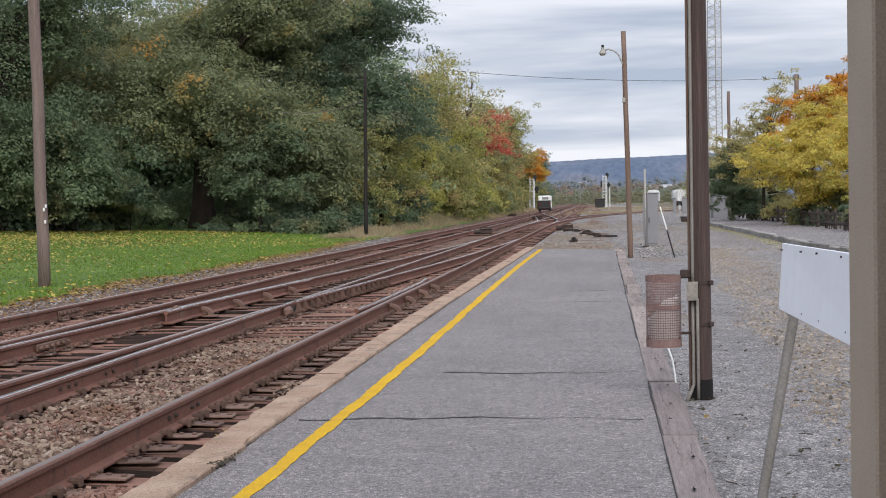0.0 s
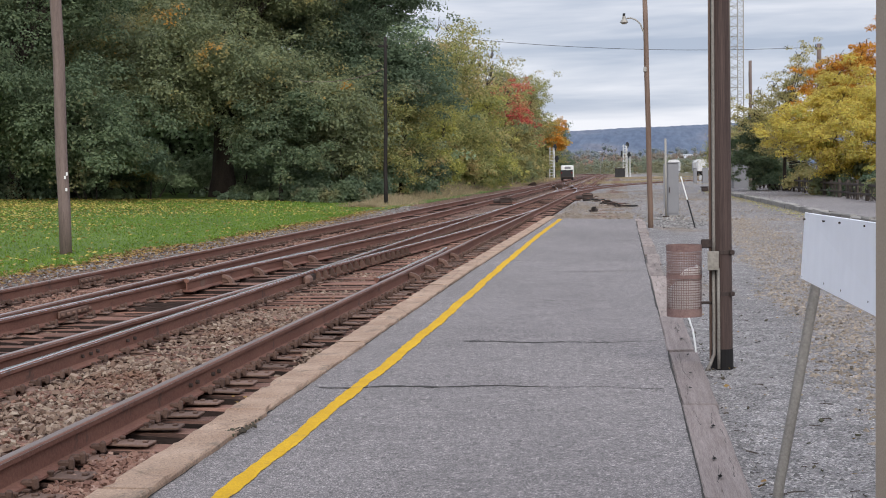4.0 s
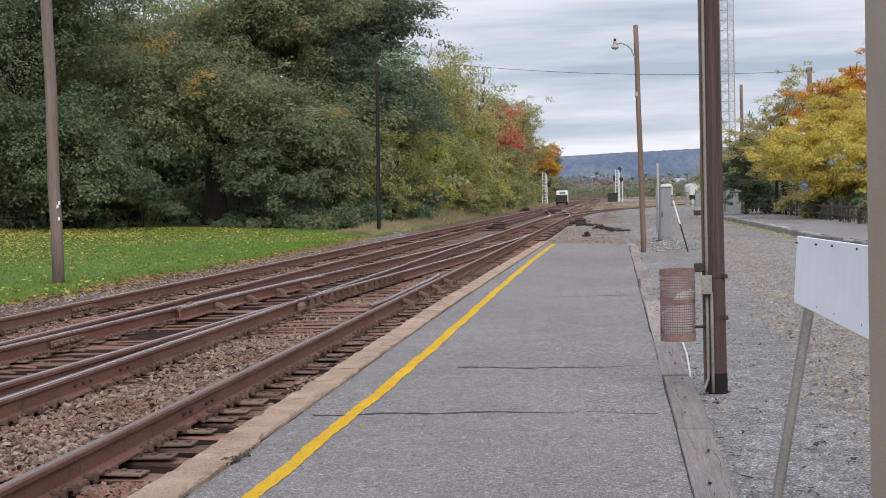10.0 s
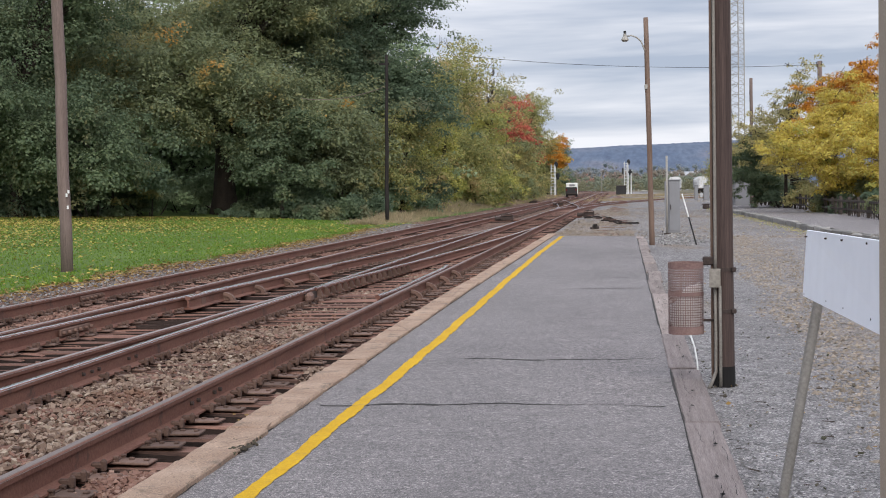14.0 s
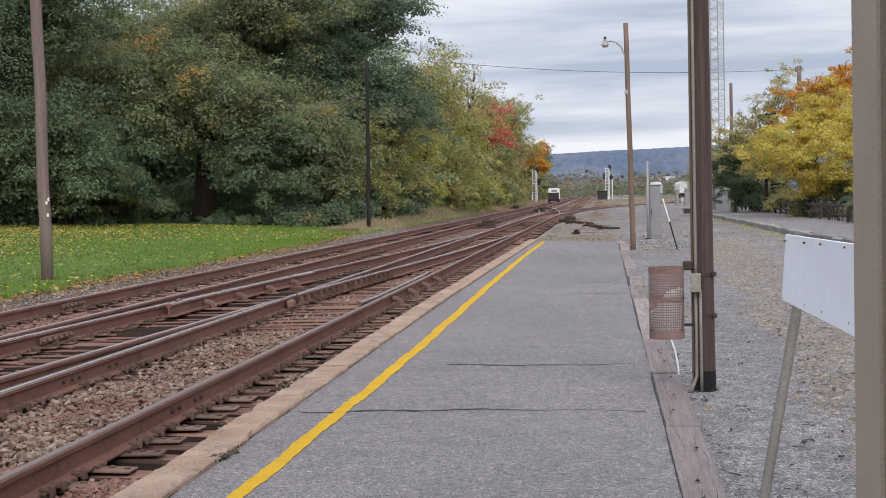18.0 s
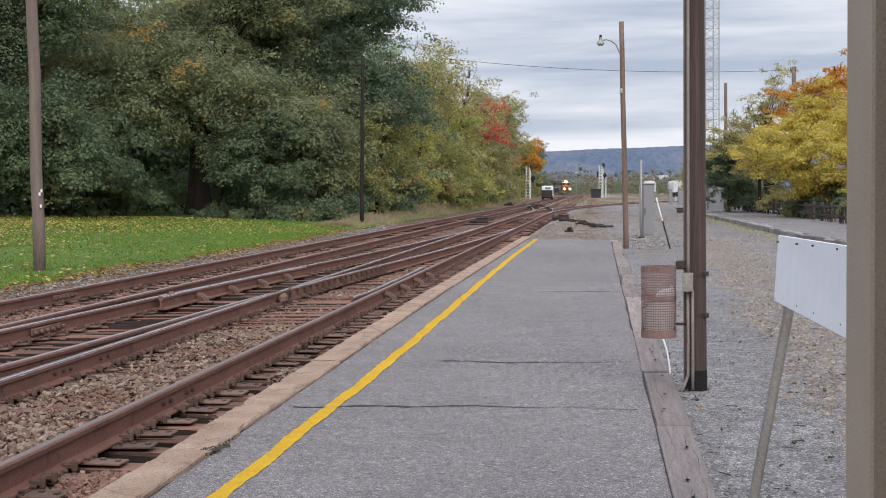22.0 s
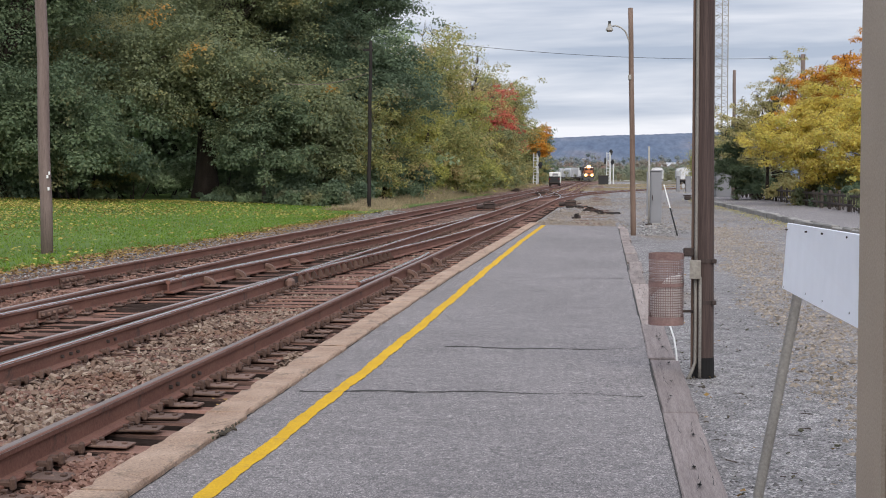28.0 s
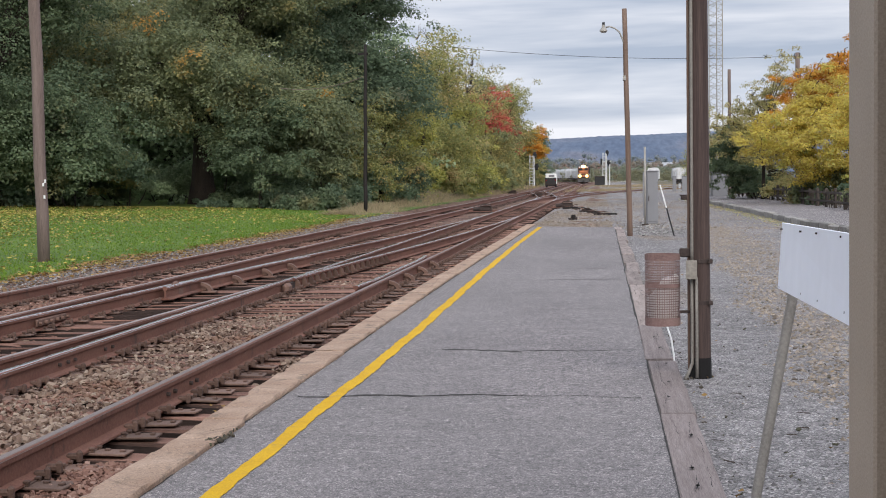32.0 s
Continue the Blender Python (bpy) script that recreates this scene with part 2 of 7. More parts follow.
def concrete_material():
    """Old tan kerb concrete with exposed grit, grime and hairline cracks."""
    m, nt, b = base_material("weathered_concrete", 0.93)
    c = ramp_of(nt, noise_at(nt, 2.2, 5.0), [(0.3, (0.27, 0.18, 0.128)), (0.7, (0.41, 0.297, 0.222))])
    c = mixed(nt, threshold(nt, noise_at(nt, 5.0, 6.0, (1, 0.5, 1), 0.7), 0.54, 0.66), c, (0.19, 0.145, 0.11))
    c = mixed(nt, 0.45, c, ramp_of(nt, cells_at(nt, 110.0), [(0.15, (0.45, 0.44, 0.43)), (0.35, (0.95, 0.95, 0.95)), (0.7, (1.08, 1.07, 1.05)), (0.9, (1.7, 1.65, 1.55))]), "MULTIPLY")
    v = nt.nodes.new("ShaderNodeTexVoronoi")
    v.feature = "DISTANCE_TO_EDGE"
    v.inputs["Scale"].default_value = 0.75
    co = nt.nodes.new("ShaderNodeTexCoord")
    nt.links.new(co.outputs["Object"], v.inputs["Vector"])
    crack = ramp_of(nt, v.outputs["Distance"], [(0.0, (0.35, 0.33, 0.32)), (0.012, (1, 1, 1))])
    c = mixed(nt, 0.4, c, crack, "MULTIPLY")
    nt.links.new(c, b.inputs["Base Color"])
    bumped(nt, b, noise_at(nt, 30.0, 6.0, rough=0.7), 0.9, 0.016)
    return m


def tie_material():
    """Creosoted timber: dusty grey-brown weathered top; shade between ties painted into near-black sides."""
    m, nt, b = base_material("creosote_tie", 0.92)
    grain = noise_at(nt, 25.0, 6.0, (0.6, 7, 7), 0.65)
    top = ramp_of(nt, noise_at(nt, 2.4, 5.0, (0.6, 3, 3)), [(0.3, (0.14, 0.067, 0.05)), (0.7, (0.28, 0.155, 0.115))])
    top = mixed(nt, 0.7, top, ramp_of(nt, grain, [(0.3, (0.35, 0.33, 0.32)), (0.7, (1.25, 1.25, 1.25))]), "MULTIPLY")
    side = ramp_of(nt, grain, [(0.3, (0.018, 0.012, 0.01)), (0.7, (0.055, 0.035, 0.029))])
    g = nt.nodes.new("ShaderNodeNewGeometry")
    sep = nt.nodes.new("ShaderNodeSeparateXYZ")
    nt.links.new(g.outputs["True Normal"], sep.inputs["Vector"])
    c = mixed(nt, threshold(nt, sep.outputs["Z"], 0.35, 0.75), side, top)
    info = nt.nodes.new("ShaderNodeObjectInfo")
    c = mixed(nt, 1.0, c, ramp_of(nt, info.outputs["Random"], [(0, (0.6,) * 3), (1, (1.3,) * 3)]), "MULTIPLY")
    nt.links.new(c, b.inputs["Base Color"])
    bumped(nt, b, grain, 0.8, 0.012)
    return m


M_ASPHALT = asphalt_material()
M_GRAVEL = gravel_material()
M_APRON = gravel_material("apron_gravel", 0.42)
M_BALLAST = ballast_material()
M_LAWN = lawn_material()
M_EARTH = worn("dry_earth", (0.10, 0.09, 0.055), (0.19, 0.165, 0.10), 0.05, 6.0, bump=0.4, depth=0.05)
M_KERB = concrete_material()
M_KERB2 = worn("grey_concrete", (0.17, 0.155, 0.14), (0.36, 0.345, 0.32), 2.5, 40.0, stain=(0.07, 0.06, 0.052), stain_low=0.55, per_piece=0.3)
M_PAINT_Y = worn("yellow_line_paint", (0.48, 0.27, 0.007), (0.62, 0.375, 0.011), 3.0, 90.0, rough=0.95, bump=0.6, stain=(0.33, 0.22, 0.06), stain_low=0.6)
M_TIMBER = worn("grey_timber", (0.165, 0.132, 0.123), (0.33, 0.278, 0.263), 2.2, 18.0, stretch=(12, 0.5, 12), bump=0.9, depth=0.014, stain=(0.1, 0.076, 0.067), stain_low=0.6, per_piece=0.15)
M_TIMBER_OLD = worn("rotting_timber", (0.17, 0.135, 0.12), (0.37, 0.31, 0.285), 1.6, 14.0, stretch=(7, 0.8, 7), bump=0.8, depth=0.02, stain=(0.05, 0.04, 0.035), stain_low=0.58, per_piece=0.2)
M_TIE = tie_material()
M_RAIL = worn("rusty_rail", (0.125, 0.052, 0.038), (0.215, 0.104, 0.074), 1.2, 45.0, rough=0.8, metal=0.08, stain=(0.07, 0.045, 0.038))
M_STEEL = worn("polished_rail_top", (0.62, 0.6, 0.59), (0.85, 0.85, 0.86), 0.8, 30.0, rough=0.22, metal=0.95, stretch=(8, 0.3, 1), bump=0.05, depth=0.001)
M_STEEL_DULL = worn("dull_rail_top", (0.21, 0.175, 0.16), (0.35, 0.305, 0.29), 0.8, 30.0, rough=0.42, metal=0.5, stretch=(8, 0.3, 1), bump=0.05, depth=0.001)
M_STEEL_RUST = worn("browned_rail_top", (0.13, 0.098, 0.085), (0.225, 0.18, 0.162), 0.8, 30.0, rough=0.5, metal=0.25, stretch=(8, 0.3, 1), bump=0.05, depth=0.001)
M_PLATE = worn("rusty_tie_plate", (0.098, 0.058, 0.045), (0.18, 0.117, 0.092), 4.0, 60.0, rough=0.88, metal=0.0, per_piece=0.3)
M_CAST = worn("rusty_casting", (0.105, 0.06, 0.046), (0.2, 0.122, 0.094), 3.0, 50.0, rough=0.85, metal=0.0, per_piece=0.15)
M_DARK_IRON = worn("dark_iron", (0.035, 0.026, 0.024), (0.08, 0.058, 0.05), 3.0, 50.0, rough=0.8, metal=0.2)
M_ANCHOR = worn("rust_brown_iron", (0.06, 0.037, 0.03), (0.14, 0.085, 0.065), 6.0, 60.0, rough=0.85, metal=0.1, per_piece=0.3)
M_POLE = worn("weathered_pole_wood", (0.024, 0.015, 0.013), (0.096, 0.065, 0.057), 3.2, 26.0, stretch=(9, 9, 0.22), stain=(0.028, 0.017, 0.015), stain_low=0.58)
M_POLE_TAN = worn("tan_pole_wood", (0.11, 0.07, 0.051), (0.21, 0.146, 0.113), 1.6, 20.0, stretch=(6, 6, 0.3), stain=(0.17, 0.08, 0.045), stain_low=0.58)
M_POLE_BLACK = worn("tarred_pole_wood", (0.009, 0.007, 0.006), (0.024, 0.019, 0.017), 2.0, 22.0, stretch=(6, 6, 0.3))
M_POLE_GREY = worn("brown_grey_pole_wood", (0.105, 0.075, 0.065), (0.215, 0.162, 0.143), 1.8, 20.0, stretch=(6, 6, 0.3), stain=(0.09, 0.062, 0.052), stain_low=0.6)
M_TAR = plain("tar_black", (0.008, 0.007, 0.007), 0.9)
M_CONDUIT = worn("grey_pvc", (0.2, 0.178, 0.15), (0.31, 0.285, 0.25), 2.0, 40.0, rough=0.6)
M_BOX_GREY = plain("painted_grey_steel", (0.2, 0.2, 0.21), 0.5, vary=0.06, scale=2.0)
M_BASKET = worn("rusty_red_steel", (0.145, 0.084, 0.076), (0.25, 0.16, 0.144), 5.0, 80.0, rough=0.75, stain=(0.24, 0.16, 0.14), stain_low=0.55)
M_BAG = plain("translucent_bin_bag", (0.55, 0.52, 0.5), 0.45)
M_SIGN = plain("white_sign_sheet", (0.88, 0.9, 0.96), 0.5, vary=0.03)
M_POST = worn("weathered_zinc_post", (0.17, 0.155, 0.138), (0.27, 0.25, 0.222), 6.0, 70.0, rough=0.65, metal=0.2)
M_GALV = worn("galvanised_steel", (0.26, 0.245, 0.22), (0.38, 0.36, 0.325), 6.0, 70.0, rough=0.6, metal=0.3)
M_TAUPE = worn("taupe_column_paint", (0.36, 0.287, 0.22), (0.43, 0.352, 0.277), 5.0, 260.0, rough=0.6, bump=0.35, depth=0.0015)
M_SIGNAL = plain("silver_signal_paint", (0.6, 0.6, 0.59), 0.5)
M_BLACK = plain("black_paint", (0.015, 0.015, 0.016), 0.6)
M_WHITE = plain("white_paint", (0.72, 0.72, 0.7), 0.5)
M_RED_GLASS = plain("red_lens", (0.25, 0.01, 0.01), 0.2)
M_LOCO = worn("black_locomotive_paint", (0.012, 0.012, 0.013), (0.03, 0.029, 0.03), 1.0, 20.0, rough=0.45)
# headlamp glow on the nose and cab front, put into their colour
M_LOCO_LAMPLIT = plain("lamplit_orange_nose", (0.3, 0.1, 0.035), 0.5)
M_CAR_WHITE = worn("white_wagon_paint", (0.5, 0.5, 0.5), (0.7, 0.7, 0.7), 0.4, 8.0, rough=0.6, stain=(0.35, 0.33, 0.3))
M_CAR_GREY = worn("grey_wagon_paint", (0.3, 0.31, 0.32), (0.45, 0.46, 0.47), 0.4, 8.0, rough=0.6, stain=(0.2, 0.19, 0.18))
M_CAR_PALE = worn("pale_grey_wagon_paint", (0.4, 0.41, 0.42), (0.55, 0.56, 0.56), 0.4, 8.0, rough=0.6, stain=(0.28, 0.27, 0.25))
M_GLASS_DARK = plain("dark_glazing", (0.02, 0.025, 0.03), 0.1)
# orange glare halo round the headlamps, drawn as a glowing surface
M_LAMP_HALO = glowing("headlamp_halo", (1.0, 0.56, 0.2), 2.2)
M_LAMP_CORE = glowing("headlamp_bulb", (1.0, 0.82, 0.5), 24.0)
M_FENCE = worn("dark_fence_wood", (0.03, 0.024, 0.02), (0.075, 0.058, 0.048), 2.0, 20.0, stretch=(4, 4, 0.5), per_piece=0.3)
M_BARK = worn("bark", (0.022, 0.016, 0.013), (0.06, 0.046, 0.036), 1.5, 14.0, stretch=(3, 3, 0.6), bump=0.9, depth=0.05)
M_TWIG = plain("twigs", (0.055, 0.042, 0.035), 0.9)
M_ROOF = plain("pale_roof", (0.4, 0.41, 0.43), 0.6)
M_DIRT = plain("dirt_in_crack", (0.035, 0.032, 0.03), 0.95)
M_STONES = stony("ballast_stones", [(0.08, 0.05, 0.038), (0.2, 0.136, 0.102), (0.275, 0.203, 0.155), (0.135, 0.085, 0.063), (0.36, 0.287, 0.222)], dust=(0.19, 0.098, 0.063), big=0.6)
M_STONES_RED = stony("rust_red_stones", [(0.135, 0.068, 0.052), (0.24, 0.138, 0.104), (0.18, 0.095, 0.071), (0.33, 0.218, 0.17)])
M_PEBBLES = stony("loose_gravel", [(0.08, 0.076, 0.075), (0.19, 0.182, 0.18), (0.37, 0.36, 0.345), (0.135, 0.128, 0.127), (0.235, 0.218, 0.2)])
M_DIRT_CLOD = stony("dirt_clods", [(0.04, 0.035, 0.028), (0.09, 0.075, 0.055), (0.06, 0.06, 0.035)])
M_PEBBLES_TAN = stony("tan_gravel", [(0.13, 0.105, 0.085), (0.24, 0.195, 0.145), (0.38, 0.32, 0.26), (0.19, 0.155, 0.12), (0.29, 0.265, 0.245)])
M_LEAF_OAK = leafy("dark_oak_leaves", [(0.115, 0.165, 0.098), (0.15, 0.2, 0.115), (0.175, 0.228, 0.13), (0.215, 0.26, 0.145)], (0.26, 0.25, 0.13), 0.6, glow=0.5, gain=0.87, gloss=0.16, rough=0.5)
M_LEAF_OAK2 = leafy("mottled_oak_leaves", [(0.13, 0.16, 0.092), (0.168, 0.198, 0.11), (0.2, 0.225, 0.12), (0.24, 0.25, 0.13)], (0.3, 0.255, 0.105), 0.57, 0.4, glow=0.5, gain=1.16, gloss=0.2, rough=0.5, spot=(0.55, 0.29, 0.07))
M_LEAF_BLUE = leafy("deep_green_leaves", [(0.1, 0.145, 0.095), (0.13, 0.178, 0.112), (0.158, 0.21, 0.128)], (0.19, 0.195, 0.12), 0.6, glow=0.5, gain=1.05, gloss=0.2, rough=0.5)
# leaf green made lighter to lift the dark gaps inside the wood
M_LEAF_LIFTED = leafy("lifted_wood_leaves", [(0.15, 0.2, 0.12), (0.2, 0.25, 0.15), (0.24, 0.29, 0.18)], glow=0.55, gain=1.6)
M_LEAF_DUSTY = leafy("dusty_olive_leaves", [(0.115, 0.13, 0.055), (0.165, 0.175, 0.07), (0.22, 0.215, 0.085), (0.25, 0.21, 0.085)], (0.26, 0.2, 0.1), 0.56, 0.3, glow=0.45, gain=1.65)
M_LEAF_OLIVE = leafy("turning_olive_leaves", [(0.1, 0.1, 0.045), (0.17, 0.16, 0.065), (0.23, 0.2, 0.085), (0.29, 0.235, 0.1)], (0.13, 0.15, 0.08), 0.5, glow=0.45, gain=1.75)
M_LEAF_LIME = leafy("yellow_green_leaves", [(0.16, 0.17, 0.05), (0.24, 0.235, 0.07), (0.31, 0.28, 0.085)], (0.14, 0.16, 0.07), 0.54, glow=0.45, gain=1.7)
M_LEAF_RED = leafy("scarlet_leaves", [(0.24, 0.04, 0.045), (0.34, 0.06, 0.06), (0.38, 0.11, 0.07), (0.26, 0.14, 0.07)], (0.24, 0.2, 0.09), 0.56, 0.6, gain=1.6)
M_LEAF_ORANGE = leafy("orange_leaves", [(0.29, 0.12, 0.02), (0.43, 0.19, 0.03), (0.48, 0.28, 0.05)], (0.36, 0.28, 0.075), 0.53, glow=0.55, gain=1.5)
M_LEAF_GOLD = leafy("golden_leaves", [(0.25, 0.19, 0.055), (0.37, 0.285, 0.075), (0.48, 0.375, 0.09), (0.31, 0.27, 0.08)], (0.24, 0.25, 0.08), 0.6, 0.8, glow=0.55, gain=1.75)
M_LEAF_TAN = leafy("tan_thinning_leaves", [(0.17, 0.145, 0.07), (0.24, 0.2, 0.095), (0.21, 0.2, 0.09), (0.15, 0.15, 0.07)], glow=0.55, gain=2.2)
M_FALLEN = leafy("fallen_leaves", [(0.3, 0.25, 0.06), (0.42, 0.36, 0.09), (0.22, 0.16, 0.06), (0.36, 0.29, 0.08)], glow=0.1, gain=1.0)
M_FALLEN_BROWN = leafy("brown_fallen_leaves", [(0.22, 0.13, 0.05), (0.3, 0.19, 0.07), (0.15, 0.09, 0.045), (0.33, 0.24, 0.08)], glow=0.1, gain=1.0)
M_BLADE = leafy("grass_blades", [(0.085, 0.155, 0.02), (0.13, 0.22, 0.033), (0.18, 0.25, 0.043)], glow=0.25, gain=1.0)
M_DRYGRASS = leafy("dry_grass", [(0.2, 0.155, 0.1), (0.28, 0.22, 0.145), (0.14, 0.115, 0.075), (0.19, 0.17, 0.1)], glow=0.3, gain=1.5)


# ---- builders ----
rng = np.random.default_rng(7)


def part(name, bm, material, parent=None, label="", smooth=False):
    """Links a bmesh as one mesh object under a thing or a part."""
    me = bpy.data.meshes.new(name)
    bm.to_mesh(me)
    bm.free()
    me.materials.append(material)
    if smooth:
        me.polygons.foreach_set("use_smooth", [True] * len(me.polygons))
    ob = new(name, me)
    if parent is not None:
        ob.parent = parent
    if label:
        tagged(ob, label)
    return ob


def piece(name, me, parent, m):
    """One more object on a shared mesh."""
    ob = new(name, me)
    ob.parent = parent
    ob.matrix_basis = m
    return ob


def shared(name, bm, material):
    me = bpy.data.meshes.new(name)
    bm.to_mesh(me)
    bm.free()
    me.materials.append(material)
    return me


def thing(name, label, category, x=0, y=0, z=0, rz=0, group="", kind=""):
    ob = new(name)
    ob.empty_display_size = 0.2
    ob.matrix_basis = pose(x, y, z, 0, 0, rz)
    return tagged(ob, label, category, group, kind)


def box(bm, x0, x1, y0, y1, z0, z1, bevel=0.0):
    r = bmesh.ops.create_cube(bm, size=1.0, matrix=Matrix.Translation(((x0 + x1) / 2, (y0 + y1) / 2, (z0 + z1) / 2)) @ Matrix.Diagonal((x1 - x0, y1 - y0, z1 - z0, 1)))
    if bevel:
        edges = list({e for v in r["verts"] for e in v.link_edges})
        bmesh.ops.bevel(bm, geom=edges, offset=bevel, segments=1, affect="EDGES")
    return bm


def tube(bm, points, radii, seg=10, caps=True):
    """A round tube along a line of points."""
    pts = [Vector(p) for p in points]
    if isinstance(radii, (int, float)):
        radii = [radii] * len(pts)
    rings = []
    for i, p in enumerate(pts):
        d = (pts[min(i + 1, len(pts) - 1)] - pts[max(i - 1, 0)]).normalized()
        side = d.cross(Vector((0, 1, 0)) if abs(d.y) < 0.9 else Vector((1, 0, 0))).normalized()
        up = side.cross(d).normalized()
        rings.append([bm.verts.new(p + radii[i] * (math.cos(a) * side + math.sin(a) * up)) for a in (2 * math.pi * k / seg for k in range(seg))])
    for a, b in zip(rings, rings[1:]):
        for k in range(seg):
            bm.faces.new((a[k], a[(k + 1) % seg], b[(k + 1) % seg], b[k]))
    if caps:
        bm.faces.new(rings[0][::-1])
        bm.faces.new(rings[-1])
    return bm


def sweep(bm, profile, path):
    """A profile (x, z), counter-clockwise, carried along a path of (x, y, z)."""
    rings = [[bm.verts.new((px + x, y, pz + z)) for x, z in profile] for px, y, pz in path]
    n = len(profile)
    for a, b in zip(rings, rings[1:]):
        for k in range(n):
            bm.faces.new((a[k], b[k], b[(k + 1) % n], a[(k + 1) % n]))
    bm.faces.new(rings[0])
    bm.faces.new(rings[-1][::-1])
    bmesh.ops.recalc_face_normals(bm, faces=bm.faces[:])
    return bm


def B():
    return bmesh.new()


def quick_mesh(name, verts, faces_n, loops, material):
    """A mesh from numpy arrays: faces that all have faces_n corners."""
    me = bpy.data.meshes.new(name)
    n = len(loops) // faces_n
    me.vertices.add(len(verts))
    me.vertices.foreach_set("co", np.asarray(verts, np.float32).ravel())
    me.loops.add(len(loops))
    me.loops.foreach_set("vertex_index", np.asarray(loops, np.int32))
    me.polygons.add(n)
    me.polygons.foreach_set("loop_start", np.arange(n, dtype=np.int32) * faces_n)
    me.polygons.foreach_set("use_smooth", [False] * n)
    me.update(calc_edges=True)
    me.materials.append(material)
    return me


def grid_mesh(name, xs, ys, height, material, smooth=True):
    X, Y = np.meshgrid(xs, ys)
    Z = height(X, Y)
    verts = np.stack([X, Y, Z], -1).reshape(-1, 3)
    w = len(xs)
    i, j = np.meshgrid(np.arange(w - 1), np.arange(len(ys) - 1))
    a = (j * w + i).ravel()
    loops = np.stack([a, a + 1, a + w + 1, a + w], -1).ravel()
    me = quick_mesh(name, verts, 4, loops, material)
    if smooth:
        me.polygons.foreach_set("use_smooth", [True] * len(me.polygons))
    return new(name, me)


def wave(X, Y, s, seed=0):
    """Cheap smooth unevenness, about -1 to 1."""
    k = seed * 1.7
    return (np.sin(X * s * 1.0 + 1.3 * np.sin(Y * s * 0.7 + k) + k) + np.sin(Y * s * 1.3 + 1.1 * np.sin(X * s * 0.9 - k) + 2 * k)
            + 0.6 * np.sin(X * s * 2.7 + Y * s * 1.9 + k)) / 2.6


def smoothstep(v, a, b):
    u = np.clip((v - a) / (b - a), 0, 1)
    return u * u * (3 - 2 * u)


def leaf_mesh(name, centres, size, normals, material, lean=0.6, corners=4):
    """Pointed leaves at the centres, each an island of four (or three) corners."""
    n = len(centres)
    rnd = rng.normal(size=(n, 3))
    nor = normals * lean + rnd * (1 - lean) * 0.8
    nor /= np.linalg.norm(nor, axis=1, keepdims=True) + 1e-9
    t = np.cross(nor, rng.normal(size=(n, 3)))
    t /= np.linalg.norm(t, axis=1, keepdims=True) + 1e-9
    b = np.cross(nor, t)
    s = (size * rng.uniform(0.6, 1.35, n))[:, None]
    if corners == 3:
        v = np.stack([centres - t * s * 0.45, centres + b * s * 0.42 + t * s * 0.3, centres - b * s * 0.42 + t * s * 0.3], 1).reshape(-1, 3)
        return quick_mesh(name, v, 3, np.arange(3 * n), material)
    v = np.stack([centres - t * s * 0.5, centres + b * s * 0.34 + nor * s * 0.08, centres + t * s * 0.5, centres - b * s * 0.34 + nor * s * 0.08], 1).reshape(-1, 3)
    return quick_mesh(name, v, 4, np.arange(4 * n), material)


def leaf_cloud(clusters, n, flat=0.7):
    """Places and outward directions of n leaves over rounded clumps (x, y, z, r)."""
    c = np.asarray(clusters, float)
    w = c[:, 3] ** 2
    k = rng.choice(len(c), n, p=w / w.sum())
    d = rng.normal(size=(n, 3))
    d /= np.linalg.norm(d, axis=1, keepdims=True)
    d[:, 2] = np.where(d[:, 2] < -0.35, -d[:, 2], d[:, 2])
    r = c[k, 3] * (rng.uniform(0.2, 1.0, n) ** 0.5 + 0.17 * np.abs(rng.normal(size=n))) * (1 + 0.22 * np.sin(7 * d[:, 0] + 5 * d[:, 1] + k))
    p = c[k, :3] + d * r[:, None] * np.array([1, 1, flat])
    return p, d + np.array([0, 0, 0.5])


def crown_clumps(rx, ry, z0, z1, n, r, seed):
    """Clumps over the outside of a crown and some inside."""
    g = np.random.default_rng(seed)
    out = []
    for i in range(n):
        a, u = g.uniform(0, 2 * math.pi), g.uniform(-0.9, 1.0)
        shell = g.uniform(0.55, 1.0) if i % 4 else g.uniform(0.1, 0.5)
        s = math.sqrt(max(0.0, 1 - u * u)) ** 0.75 if u > 0 else 1 - 0.22 * u * u
        out.append((rx * shell * s * math.cos(a), ry * shell * s * math.sin(a), (z0 + z1) / 2 + (z1 - z0) / 2 * u * max(shell, 0.6), r * g.uniform(0.6, 1.25)))
    return out


